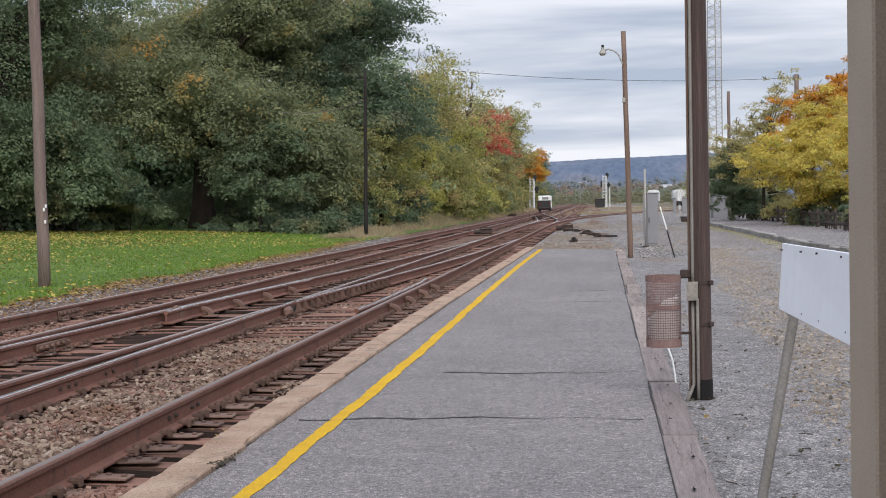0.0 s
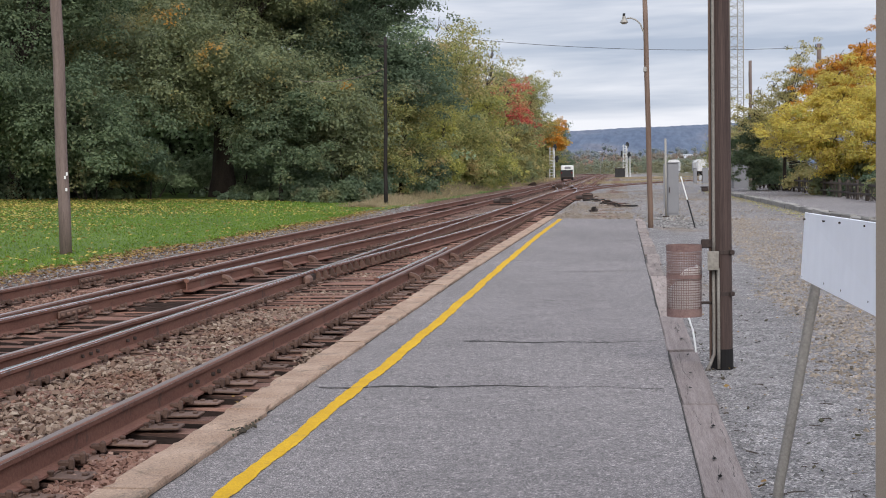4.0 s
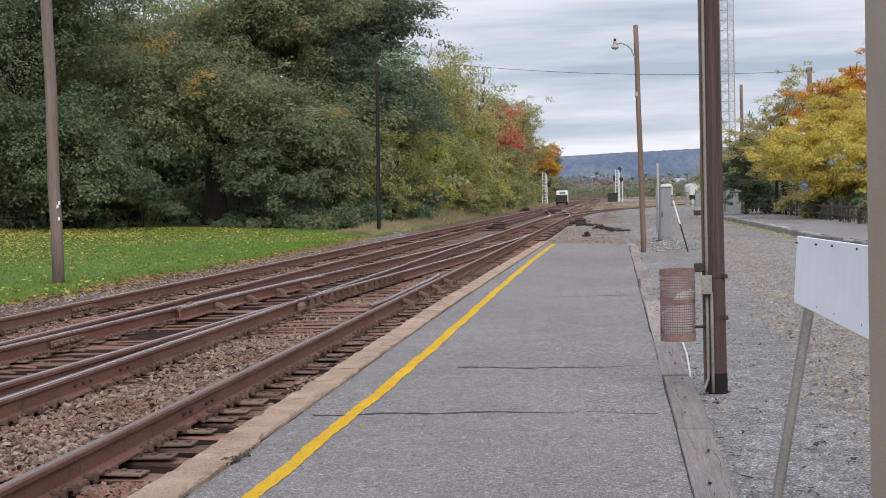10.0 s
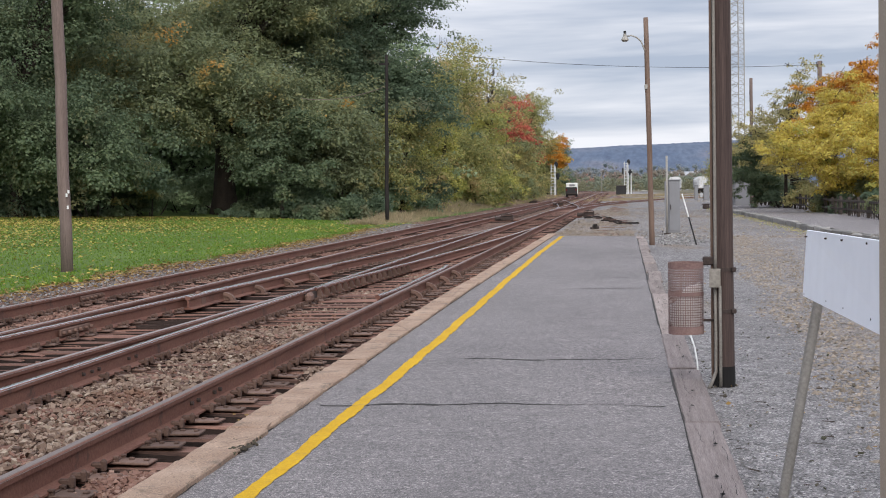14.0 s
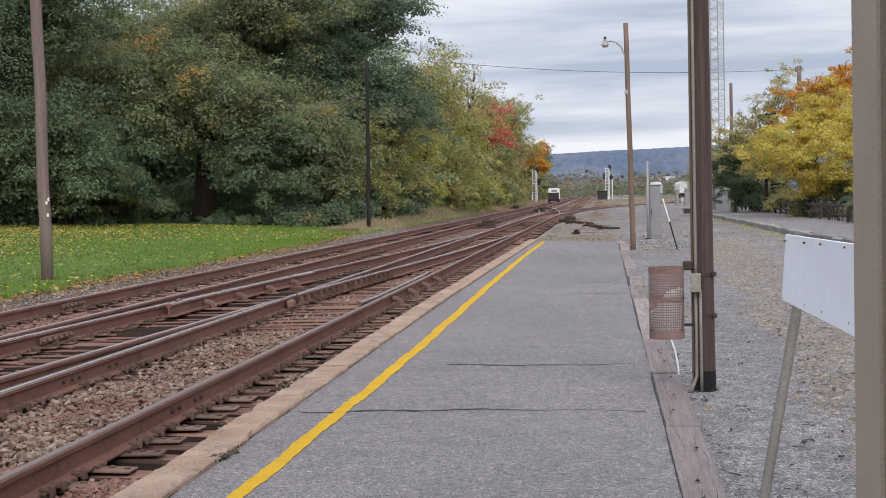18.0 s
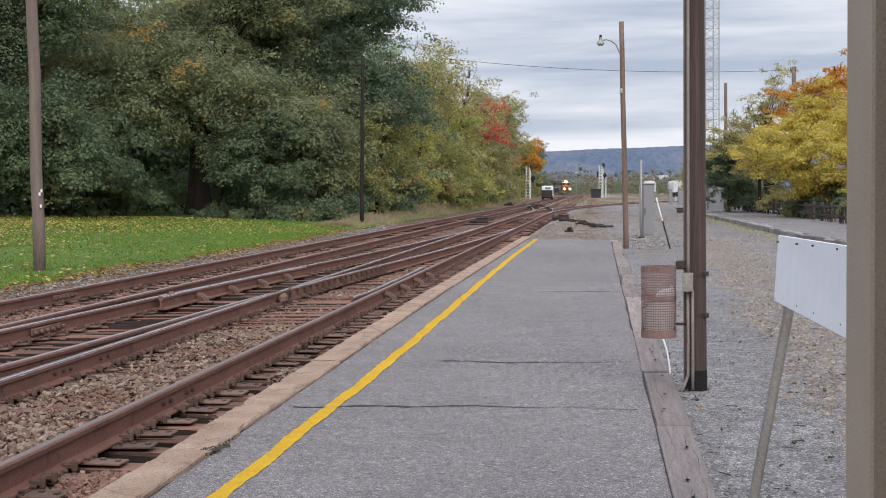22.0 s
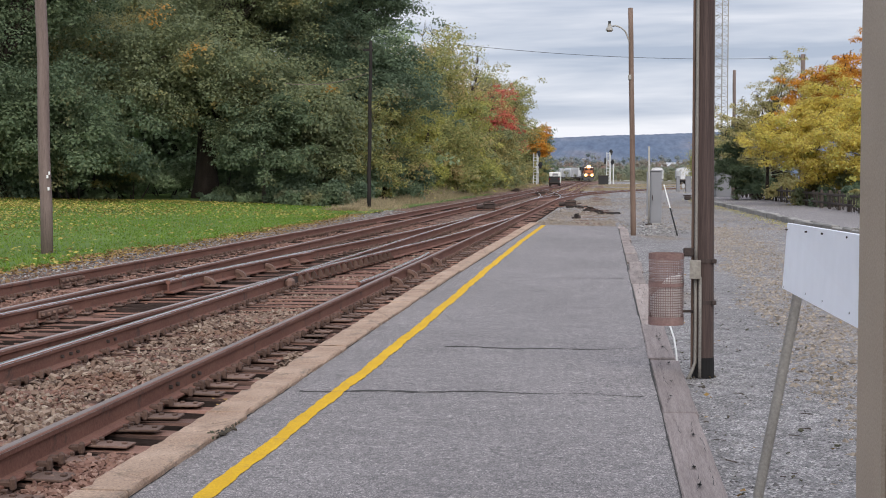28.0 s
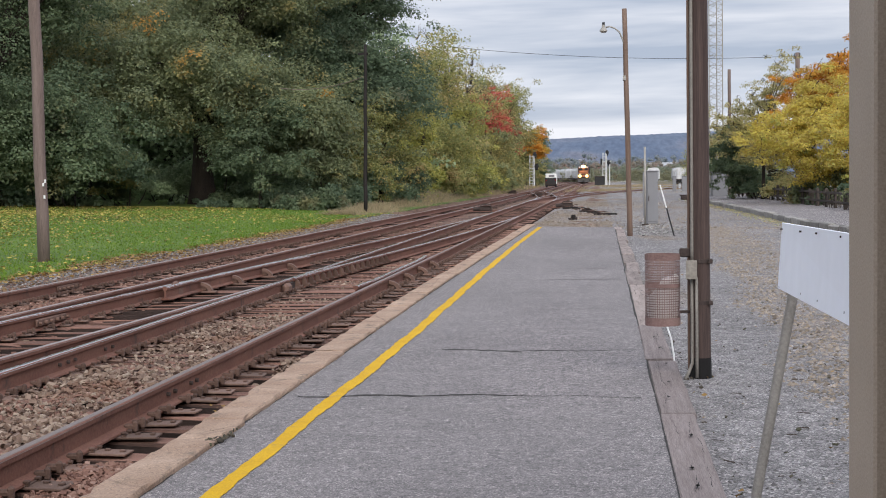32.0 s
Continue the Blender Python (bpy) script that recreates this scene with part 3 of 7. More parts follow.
def bough_clumps(rx, ry, z0, z1, boughs, per, r, seed):
    """Small clumps strung along drooping boughs, and the boughs' lines."""
    g = np.random.default_rng(seed)
    out, lines = [], []
    zm = z0 + 0.4 * (z1 - z0)
    for i in range(boughs):
        a = i * 2.39996 + 0.3 * g.normal()
        u = -0.98 + 1.94 * ((i * 0.61803 + 0.05 * g.uniform()) % 1)
        s = math.sqrt(max(0.0, 1 - u * u)) ** 0.75 if u > 0 else 1 - 0.25 * u * u
        shell = g.uniform(0.78, 1.04) if i % 4 else g.uniform(0.3, 0.65)
        tip = np.array([rx * shell * s * math.cos(a), ry * shell * s * math.sin(a), (z0 + z1) / 2 + (z1 - z0) / 2 * u * max(shell, 0.65)])
        base = np.array([0.12 * tip[0], 0.12 * tip[1], zm + 0.45 * (tip[2] - zm) - 0.1 * (z1 - z0)])
        reach = np.linalg.norm(tip - base)
        rise = np.array([0, 0, 0.16 * reach])
        lines.append([tuple(base + (tip - base) * f + rise * 4 * f * (1 - f) + g.normal(size=3) * 0.06 * reach * f * (1 - f)) for f in (0, 0.3, 0.6, 0.85)])
        for _ in range(per):
            f = g.uniform(0.35, 1.05)
            p = base + (tip - base) * f + rise * 4 * f * (1 - f) + g.normal(size=3) * r * np.array([1.45, 1.45, 1.1]) * (1.4 - 0.5 * f)
            out.append((p[0], p[1], max(p[2], z0), r * g.uniform(0.5, 1.25)))
    return out, lines


def tree(name, x, y, z, rx, ry, z0, z1, material, leaves, size, label, category="tree", clumps=40, clump_r=None, trunk_r=0.3, seed=1, limbs=9, twigs=0, group="", lean=0.7, corners=4, opening=0.0, boughs=0, per=7):
    ob = thing(name, label, category, x, y, z, 0, group)
    lines = []
    if boughs:
        cl, lines = bough_clumps(rx, ry, z0, z1, boughs, per, clump_r or rx * 0.17, seed)
    else:
        cl = crown_clumps(rx, ry, z0, z1, clumps, clump_r or rx * 0.3, seed)
    # boughs held apart round the trunk on its open side
    cl = [c for c in cl if not (abs(c[0]) < opening and c[1] < 1.0 and c[2] < z0 + 0.13 * (z1 - z0))]
    g = np.random.default_rng(seed + 50)
    top = z0 + (z1 - z0) * 0.55
    bm = B()
    n = 7
    wob = [(0.12 * trunk_r * 3 * g.normal(), 0.12 * trunk_r * 3 * g.normal()) for _ in range(n)]
    tp = [(wob[i][0] * i / n, wob[i][1] * i / n, -0.25 + (top + 0.25) * i / (n - 1)) for i in range(n)]
    tube(bm, tp, [trunk_r * (1.35 if i == 0 else 1.0 - 0.75 * i / (n - 1)) for i in range(n)], 10)
    part("trunk", bm, M_BARK, ob, smooth=True)
    for line in lines:
        part("limb", tube(B(), line, [trunk_r * k for k in (0.26, 0.17, 0.1, 0.03)], 6), M_BARK, ob, smooth=True)
    picks = [] if boughs else sorted(cl, key=lambda c: -c[3])[:limbs]
    for c in picks:
        s = tp[max(1, min(n - 2, int(g.uniform(1.5, n - 1))))]
        mid = (s[0] * 0.45 + c[0] * 0.55 + g.normal() * 0.2, s[1] * 0.45 + c[1] * 0.55, s[2] * 0.5 + c[2] * 0.5 + abs(g.normal()) * 0.25)
        part("limb", tube(B(), [s, mid, c[:3]], [trunk_r * 0.4, trunk_r * 0.22, trunk_r * 0.06], 6), M_BARK, ob, smooth=True)
    if twigs:
        bm = B()
        for _ in range(twigs):
            c = cl[g.integers(len(cl))]
            d = Vector(g.normal(size=3)) * 0.5 + Vector((0, 0, 0.9))
            p = Vector(c[:3])
            e = p + d.normalized() * c[3] * g.uniform(0.9, 1.5)
            m = (p + e) / 2 + Vector(g.normal(size=3)) * 0.12
            tube(bm, [p, m, e], [0.03, 0.02, 0.008], 4)
        tagged(part("twig_mass", bm, M_TWIG, ob), kind="stuff")
    p, d = leaf_cloud(cl, leaves)
    crown = new("crown", leaf_mesh("crown", p, size, d, material, lean, corners))
    crown.parent = ob
    return ob


def bush(name, x, y, z, rx, ry, h, material, leaves, size, label, seed=1, group="", corners=4):
    ob = thing(name, label, "bush", x, y, z, 0, group)
    g = np.random.default_rng(seed)
    cl = []
    for _ in range(max(6, int(rx * ry * 1.2))):
        a, s = g.uniform(0, 2 * math.pi), math.sqrt(g.uniform(0, 1))
        top = h * (1 - 0.5 * s * s) * g.uniform(0.55, 1.0)
        r = min(rx, ry, h) * g.uniform(0.28, 0.45)
        cl.append((rx * s * math.cos(a), ry * s * math.sin(a), max(r * 0.3, top - r * 0.8), r))
    for c in cl[:4]:
        part("stem", tube(B(), [(c[0] * 0.4, c[1] * 0.4, -0.1), (c[0] * 0.8, c[1] * 0.8, c[2] * 0.5), c[:3]], [0.05, 0.035, 0.01], 5), M_BARK, ob)
    p, d = leaf_cloud(cl, leaves, 0.85)
    p[:, 2] = np.maximum(p[:, 2], 0.02)
    crown = new("foliage", leaf_mesh("foliage", p, size, d, material, 0.5, corners))
    crown.parent = ob
    return ob


def chips(name, centres, sizes, material):
    """Small eight-sided chips of stone."""
    n = len(centres)
    base = np.array([(1, 0, 0), (-1, 0, 0), (0, 1, 0), (0, -1, 0), (0, 0, 0.7), (0, 0, -0.7)], float)
    v = base[None] * rng.uniform(0.6, 1.3, (n, 6, 1)) * sizes[:, None, None] + rng.normal(0, 0.18, (n, 6, 3)) * sizes[:, None, None]
    a = rng.uniform(0, 2 * math.pi, n)[:, None]
    v = np.stack([v[..., 0] * np.cos(a) - v[..., 1] * np.sin(a), v[..., 0] * np.sin(a) + v[..., 1] * np.cos(a), v[..., 2]], -1) + centres[:, None, :]
    f = np.array([(0, 2, 4), (2, 1, 4), (1, 3, 4), (3, 0, 4), (2, 0, 5), (1, 2, 5), (3, 1, 5), (0, 3, 5)])
    f = (f[None] + 6 * np.arange(n)[:, None, None]).ravel()
    return tagged(new(name, quick_mesh(name, v.reshape(-1, 3), 3, f, material)), kind="stuff")


def stones(name, centres, sizes, material):
    """Flat-sided broken stones, lying every way."""
    n = len(centres)
    base = np.array([(x, y, z) for z in (-1, 1) for x, y in ((-1, -1), (1, -1), (1, 1), (-1, 1))], float)
    v = base[None] * rng.uniform(0.7, 1.0, (n, 8, 3)) * np.stack([rng.uniform(0.8, 1.7, n), rng.uniform(0.6, 1.15, n), rng.uniform(0.3, 0.65, n)], -1)[:, None] * sizes[:, None, None]
    v[:, 4:, :2] *= rng.uniform(0.6, 1.0, (n, 1, 2))
    for i, j, amount in ((0, 2, 0.45), (1, 2, 0.45), (0, 1, 3.2)):
        a = (rng.normal(0, amount, n) if amount < 1 else rng.uniform(-amount, amount, n))[:, None]
        p, q = v[..., i].copy(), v[..., j].copy()
        v[..., i], v[..., j] = p * np.cos(a) - q * np.sin(a), p * np.sin(a) + q * np.cos(a)
    v += centres[:, None, :]
    f = np.array([(0, 3, 2, 1), (4, 5, 6, 7), (0, 1, 5, 4), (1, 2, 6, 5), (2, 3, 7, 6), (3, 0, 4, 7)])
    f = (f[None] + 8 * np.arange(n)[:, None, None]).ravel()
    return tagged(new(name, quick_mesh(name, v.reshape(-1, 3), 4, f, material)), kind="stuff")


# ---- the lie of the land and of the tracks ----
def bend(y):
    """How far the line has swung to the left at y metres along."""
    y = np.asarray(y, float)
    u = np.minimum(np.maximum(0, y - 385), 155)
    return -1.0 * smoothstep(y, 120, 330) - u ** 3 / 160000 - 0.45 * np.maximum(0, y - 540)


RAIL_A_RIGHT, RAIL_A_LEFT, RAIL_B_RIGHT, RAIL_B_LEFT = -3.27, -4.775, -6.745, -8.25
MID_A, MID_B = -4.02, -7.5


def lawn_height(X, Y):
    rise = 0.03 * np.clip(-X - 11.5, 0, 17)
    far = 1 - 0.75 * smoothstep(Y, 70, 130)
    return -0.1 + rise * far + 0.04 * wave(X, Y, 0.35, 1) + 0.03 * smoothstep(-X, 10, 11)


def bed_height(X, Y):
    """Top of the ballast."""
    s = X - bend(Y)
    z = -0.235 - 0.006 * smoothstep(s, -4.7, -4.5) * (1 - smoothstep(s, -3.5, -3.4)) * smoothstep(Y, 15, 19) + 0.02 * wave(X, Y, 1.3, 2) + 0.012 * wave(X, Y, 4.1, 3)
    z = z + 0.11 * smoothstep(-s, 8.6, 9.6) - 0.35 * smoothstep(-s, 10.6, 11.5)
    z = z - 0.17 * (smoothstep(Y, 8.1, 8.7) * (1 - 0.6 * smoothstep(Y, 10.3, 11.8))) * smoothstep(s, -3.3, -3.12) * (1 - smoothstep(s, -2.4, -2.2)) - 0.06 * smoothstep(s, -6.7, -6.5) * (1 - smoothstep(s, -5.3, -5.0)) * (1 - smoothstep(Y, 30, 45))
    return z + 0.1 * smoothstep(s, -2.2, -1.0)


def crossover_right(y):
    return np.interp(y, [0, 5, 11.3, 15.2, 19, 23.5, 27.7, 33.9, 39, 45.5, 51, 56], [-5.72, -5.45, -5.17, -5.0, -4.85, -4.66, -4.42, -4.05, -3.8, -3.56, -3.38, -3.29])


def branch_mid(y):
    return MID_A + np.maximum(0, np.asarray(y, float) - 88) ** 2 / 690


# ground, reaching the horizon
def land(X, Y):
    return -0.55 + 0.05 * wave(X, Y, 0.02, 4) - 0.9 * smoothstep(X, 4, 12) * smoothstep(Y, 190, 300)


ground = grid_mesh("ground", np.concatenate([np.linspace(-4200, -200, 12), np.linspace(-150, 150, 31), np.linspace(200, 4200, 12)]), np.concatenate([np.linspace(-300, 400, 40), np.linspace(450, 4300, 30)]), land, M_EARTH)
tagged(ground, "flat dry earth and scrub reaching the far hills", "ground", kind="structure")

ys_bed = np.concatenate([np.arange(-6, 60, 0.4), np.arange(60, 160, 1.5), np.arange(160, 700, 6)])
bed = grid_mesh("ballast_bed", np.linspace(-11.5, 0, 80), ys_bed, lambda X, Y: bed_height(X + bend(Y), Y), M_BALLAST)
co = np.empty(len(bed.data.vertices) * 3)
bed.data.vertices.foreach_get("co", co)
co = co.reshape(-1, 3)
co[:, 0] = np.where(co[:, 1] < 46, np.minimum(co[:, 0], -2.4), co[:, 0])
co[:, 0] += bend(co[:, 1])
bed.data.vertices.foreach_set("co", co.ravel())
tagged(bed, "brown stone ballast under the railway tracks", "ballast", kind="structure")

yard = grid_mesh("gravel_yard", np.concatenate([np.linspace(0.3, 12, 50), np.linspace(13, 60, 12)]), np.concatenate([np.arange(-6, 60, 0.5), np.arange(60, 420, 4)]),
                 lambda X, Y: -0.035 - 0.08 * smoothstep(Y, 20, 45) + 0.012 * wave(X, Y, 1.1, 5) + 0.006 * wave(X, Y, 4.0, 6) - 0.55 * smoothstep(X, 6, 11) * smoothstep(Y, 210, 310), M_GRAVEL)
tagged(yard, "grey crushed-stone yard beside the platform", "gravel", kind="structure")
yard_end = grid_mesh("gravel_apron", np.linspace(-2.6, 0.32, 20), np.concatenate([np.arange(41.5, 80, 0.5), np.arange(80, 420, 4)]),
                     lambda X, Y: -0.12 + 0.02 * wave(X, Y, 1.3, 7) + 0.01 * wave(X, Y, 5.0, 8) - 0.1 * smoothstep(-X, 1.8, 2.6) - 0.02 * smoothstep(Y, 80, 200), M_APRON)
tagged(yard_end, "grey crushed stone past the end of the platform", "gravel", kind="structure")

lawn = grid_mesh("lawn", np.concatenate([np.linspace(-85, -30, 12), np.linspace(-29, -9.7, 60)]), np.concatenate([np.arange(-8, 72, 0.8), np.arange(72, 130, 4)]), lawn_height, M_LAWN)
co = np.empty(len(lawn.data.vertices) * 3)
lawn.data.vertices.foreach_get("co", co)
co = co.reshape(-1, 3)
edge = co[:, 0] > -9.75
co[edge, 0] = -9.85 + 0.16 * np.sin(co[edge, 1] * 0.6) + 0.1 * np.sin(co[edge, 1] * 1.9) - 1.3 * smoothstep(co[edge, 1], 45, 68) - 2.2 * smoothstep(co[edge, 1], 68, 84)
co[edge, 2] -= 0.12
lawn.data.vertices.foreach_set("co", co.ravel())
tagged(lawn, "green mown lawn strewn with fallen leaves", "lawn", kind="structure")


# ---- platform ----
platform = thing("platform", "grey asphalt station platform with a yellow edge line", "platform", kind="structure")
bm = B()
box(bm, -2.28, 0.346, -4, 41.9, -0.3, 0.0)
for v in bm.verts:
    if v.co.y > 40 and v.co.x < -1:
        v.co.y = 43.6
part("paving", bm, M_ASPHALT, platform)
bm = B()
line_y = np.concatenate([np.arange(-4, 4, 0.35), np.arange(4, 24, 0.045), np.arange(24, 43, 0.15)])
line_x = np.interp(line_y, [-4, 6.5, 8.5, 10.4, 12.9, 16.7, 22.6, 32, 42.4], [-1.88, -1.845, -1.833, -1.822, -1.818, -1.842, -1.89, -1.925, -1.89]) + 0.006 * np.sin(line_y * 1.9) + 0.004 * np.sin(line_y * 4.3)
half = np.interp(line_y, [6, 12, 22, 43], [0.046, 0.053, 0.058, 0.064]) + 0.004 * np.sin(line_y * 7) + 0.003 * np.sin(line_y * 23) + rng.normal(0, 0.0022, len(line_y))
lv = [(bm.verts.new((x - h, y, 0.004)), bm.verts.new((x + h, y, 0.004))) for x, y, h in zip(line_x, line_y, half)]
for (a, b), (c, d) in zip(lv, lv[1:]):
    bm.faces.new((a, b, d, c))
part("edge_line", bm, M_PAINT_Y, platform, "worn yellow painted line")
for y0, xa, xb, amp, w in ((9.55, -2.1, 0.3, 0.05, 0.012), (12.15, -1.4, 0.31, 0.07, 0.014), (20.55, -1.75, 0.3, 0.05, 0.012), (23.1, -1.8, 0.1, 0.05, 0.012), (29.5, -1.5, 0.28, 0.06, 0.014), (15.9, -0.9, 0.2, 0.04, 0.008)):
    bm = B()
    prev = None
    for x in np.arange(xa, xb, 0.05):
        y = y0 + amp * math.sin(2.1 * x + y0) + 0.03 * math.sin(9 * x + y0) + random.uniform(-0.012, 0.012)
        h = 2.1 * w * random.uniform(0.35, 1.25) * (0.2 + 0.9 * abs(math.sin(1.1 * x + y0)) ** 1.5)
        now = (bm.verts.new((x, y - h, 0.003)), bm.verts.new((x, y + h, 0.003)))
        if prev:
            bm.faces.new((prev[0], now[0], now[1], prev[1]))
        prev = now
    part("crack", bm, M_DIRT, platform)
bm = B()
prev = None
for y in np.arange(-4, 43, 0.25):
    x = float(np.interp(y, [6, 14, 20, 43], [-2.185, -2.235, -2.245, -2.145])) + random.uniform(-0.002, 0.002)
    h = random.uniform(0.003, 0.014)
    now = (bm.verts.new((x - 0.02, y, 0.003)), bm.verts.new((x + h, y, 0.003)))
    if prev:
        bm.faces.new((prev[0], prev[1], now[1], now[0]))
    prev = now
part("edge_gap", bm, M_DIRT, platform)
y = -4.0
while y < 43:
    n = random.uniform(1.7, 2.3)
    j = random.uniform(-0.004, 0.004)
    x0 = np.interp(y, [6, 14, 20, 43], [-2.44, -2.49, -2.5, -2.4]) + j
    bm = B()
    box(bm, x0, x0 + 0.255, y + 0.008, y + n - 0.008, -0.28, 0.036 + random.uniform(-0.005, 0.005), 0.012)
    bmesh.ops.subdivide_edges(bm, edges=[e for e in bm.edges if abs(e.verts[0].co.y - e.verts[1].co.y) > 1], cuts=17)
    for v in bm.verts:
        if v.co.z > -0.05:
            chip = random.random() < (0.3 if v.co.x < x0 + 0.05 else 0.1)
            inward = 1 if v.co.x < x0 + 0.12 else -0.5
            v.co += Vector((random.uniform(-0.004, 0.004) + (inward * random.uniform(0.006, 0.026) if chip else 0), random.uniform(-0.015, 0.015), random.uniform(-0.006, 0.003) - (random.uniform(0.004, 0.016) if chip else 0)))
    part("kerb_stone", bm, M_KERB, platform)
    y += n
# old railway ties laid end to end along the far edge of the paving
joints = [-1.5, 1.1, 3.7, 6.3, 8.89, 11.5, 14.15, 16.9, 19.6, 22.35, 24.8, 27.4, 30.2, 33.0, 35.6, 38.2, 40.4, 42.0]
for k, (a, b) in enumerate(zip(joints, joints[1:])):
    bm = B()
    j = random.uniform(-0.012, 0.012)
    box(bm, 0.345 + j, 0.565 + j * 1.5 + random.uniform(-0.01, 0.015), a + 0.014, b - 0.03, -0.2, 0.006 + random.uniform(-0.012, 0.012), 0.012)
    bmesh.ops.subdivide_edges(bm, edges=[e for e in bm.edges if abs(e.verts[0].co.y - e.verts[1].co.y) > 1], cuts=9)
    for v in bm.verts:
        if v.co.z > -0.06:
            v.co += Vector((random.uniform(-0.003, 0.003), 0, random.uniform(-0.006, 0.002)))
    if a > 18:
        for v in bm.verts:
            v.co += Vector((0.02 * math.sin(k * 2.3) + 0.03 * math.sin(k * 5.1) * (v.co.y - a) / (b - a), 0, 0.004 - 0.012 * abs(math.sin(k * 1.7))))
    edging = part("edging_timber", bm, M_TIMBER if a < 13 else M_TIMBER_OLD, platform, "weathered grey-pink reused railway timber")
    bm = B()
    for _ in range(5):
        cx, cy, prev = random.uniform(0.39, 0.52), random.uniform(a + 0.2, b - 0.5), None
        for i in range(12):
            now = (bm.verts.new((cx - 0.002 * random.random(), cy, 0.0155)), bm.verts.new((cx + 0.0025 * random.random(), cy, 0.0155)))
            if prev:
                bm.faces.new((prev[0], prev[1], now[1], now[0]))
            prev = now
            cx += random.uniform(-0.006, 0.006)
            cy += random.uniform(0.02, 0.06)
    part("split", bm, M_DIRT, edging)
    for _ in range(3):
        hx, hy = random.uniform(0.41, 0.5), random.uniform(a + 0.15, b - 0.2)
        bm = B()
        hole = [bm.verts.new((hx + 0.013 * math.cos(q) * random.uniform(0.7, 1.2), hy + 0.026 * math.sin(q) * random.uniform(0.7, 1.2), 0.016)) for q in np.linspace(0, 5.5, 8)]
        bm.faces.new(hole)
        for q in (0.2, 1.5, 3.0, 4.6):
            q += random.uniform(-0.3, 0.3)
            long = random.uniform(0.03, 0.12) * (1.0 if abs(math.sin(q)) > 0.6 else 0.35)
            tip = (hx + long * math.cos(q) * 0.6, hy + long * math.sin(q), 0.016)
            side = (-math.sin(q) * 0.005, math.cos(q) * 0.005)
            bm.faces.new([bm.verts.new(v) for v in ((hx + side[0], hy + side[1], 0.016), (hx - side[0], hy - side[1], 0.016), tip)])
        part("spike_hole", bm, M_DIRT, edging, "dark spike hole with radiating cracks")


bm = B()
prev = None
for y in np.arange(-4, 42, 0.12):
    w = -0.003 + 0.012 * max(0.0, math.sin(y * 1.9) * math.sin(y * 0.7 + 1)) + random.uniform(0, 0.005) + (0.008 if y > 15 else 0)
    now = (bm.verts.new((0.342 - w, y, 0.003)), bm.verts.new((0.35, y, 0.003)))
    if prev:
        bm.faces.new((prev[0], prev[1], now[1], now[0]))
    prev = now
part("edge_gap", bm, M_DIRT, platform)


# ---- railway tracks ----
PROFILE = [(-0.076, -0.185), (0.076, -0.185), (0.074, -0.172), (0.012, -0.152), (0.009, -0.055), (0.034, -0.042), (0.036, -0.008), (0.028, -0.001), (-0.028, -0.001), (-0.036, -0.008), (-0.034, -0.042), (-0.009, -0.055), (-0.012, -0.152), (-0.074, -0.172)]
RAIL_Y = list(np.arange(-5, 60, 2.5)) + list(np.arange(60, 140, 5)) + list(np.arange(140, 720, 10))


def rail(parent, xf, ys, top=M_STEEL_DULL, label="", z=0.0):
    path = [(float(xf(y)), y, z) for y in ys]
    ob = part("rail", sweep(B(), PROFILE, path), M_RAIL, parent, label)
    bm = B()
    edge = ((-0.038, -0.013), (-0.02, 0.003), (0.02, 0.003), (0.038, -0.013))
    vs = [[bm.verts.new((x + dx, y, z + dz)) for dx, dz in edge] for x, y, _ in path]
    for p, q in zip(vs, vs[1:]):
        for k in range(3):
            bm.faces.new((p[k], p[k + 1], q[k + 1], q[k]))
    part("running_surface", bm, top, ob)
    return ob


track_a = thing("railway_track", "rusty railway track on dark ties beside the platform", "railway track", group="railway tracks", kind="structure")
track_b = thing("railway_track", "rusty far railway track beside the lawn", "railway track", group="railway tracks", kind="structure")
crossing = thing("crossover_track", "steel crossover joining the two tracks", "railway track", group="railway tracks", kind="structure")
branch = thing("branch_track", "branch track curving off into the yard", "railway track", group="railway tracks", kind="structure")
rail(track_a, lambda y: RAIL_A_RIGHT + bend(y), RAIL_Y, M_STEEL_RUST)
rail(track_a, lambda y: RAIL_A_LEFT + bend(y), RAIL_Y, M_STEEL, "rail with a bright worn head")
rail(track_b, lambda y: RAIL_B_RIGHT + bend(y), RAIL_Y)
rail(track_b, lambda y: RAIL_B_LEFT + bend(y), RAIL_Y)
cy = list(np.arange(-5, 56.1, 2.0))
rail(crossing, lambda y: crossover_right(y), [v for v in cy if v < 20] + [20.7], M_STEEL_DULL)
rail(crossing, lambda y: crossover_right(y), [21.3] + [v for v in cy if v > 21.5], M_STEEL)
rail(crossing, lambda y: min(crossover_right(y) - 1.505, RAIL_A_LEFT - 0.072 if y > 52 else 0), cy, M_STEEL)
by = list(np.arange(90, 230, 5))
rail(branch, lambda y: branch_mid(y) + 0.75, by, M_STEEL)
rail(branch, lambda y: branch_mid(y) - 0.75, by, M_STEEL)
cross_far = thing("crossover_track", "far crossover between the two tracks", "railway track", group="railway tracks", kind="structure")
fy = list(np.arange(100, 171, 5))
rail(cross_far, lambda y: np.interp(smoothstep(y, 96, 172), [0, 1], [RAIL_A_RIGHT, RAIL_B_RIGHT]) + bend(y), fy, M_STEEL)
rail(cross_far, lambda y: np.interp(smoothstep(y, 96, 172), [0, 1], [RAIL_A_LEFT, RAIL_B_LEFT]) + bend(y), fy, M_STEEL)


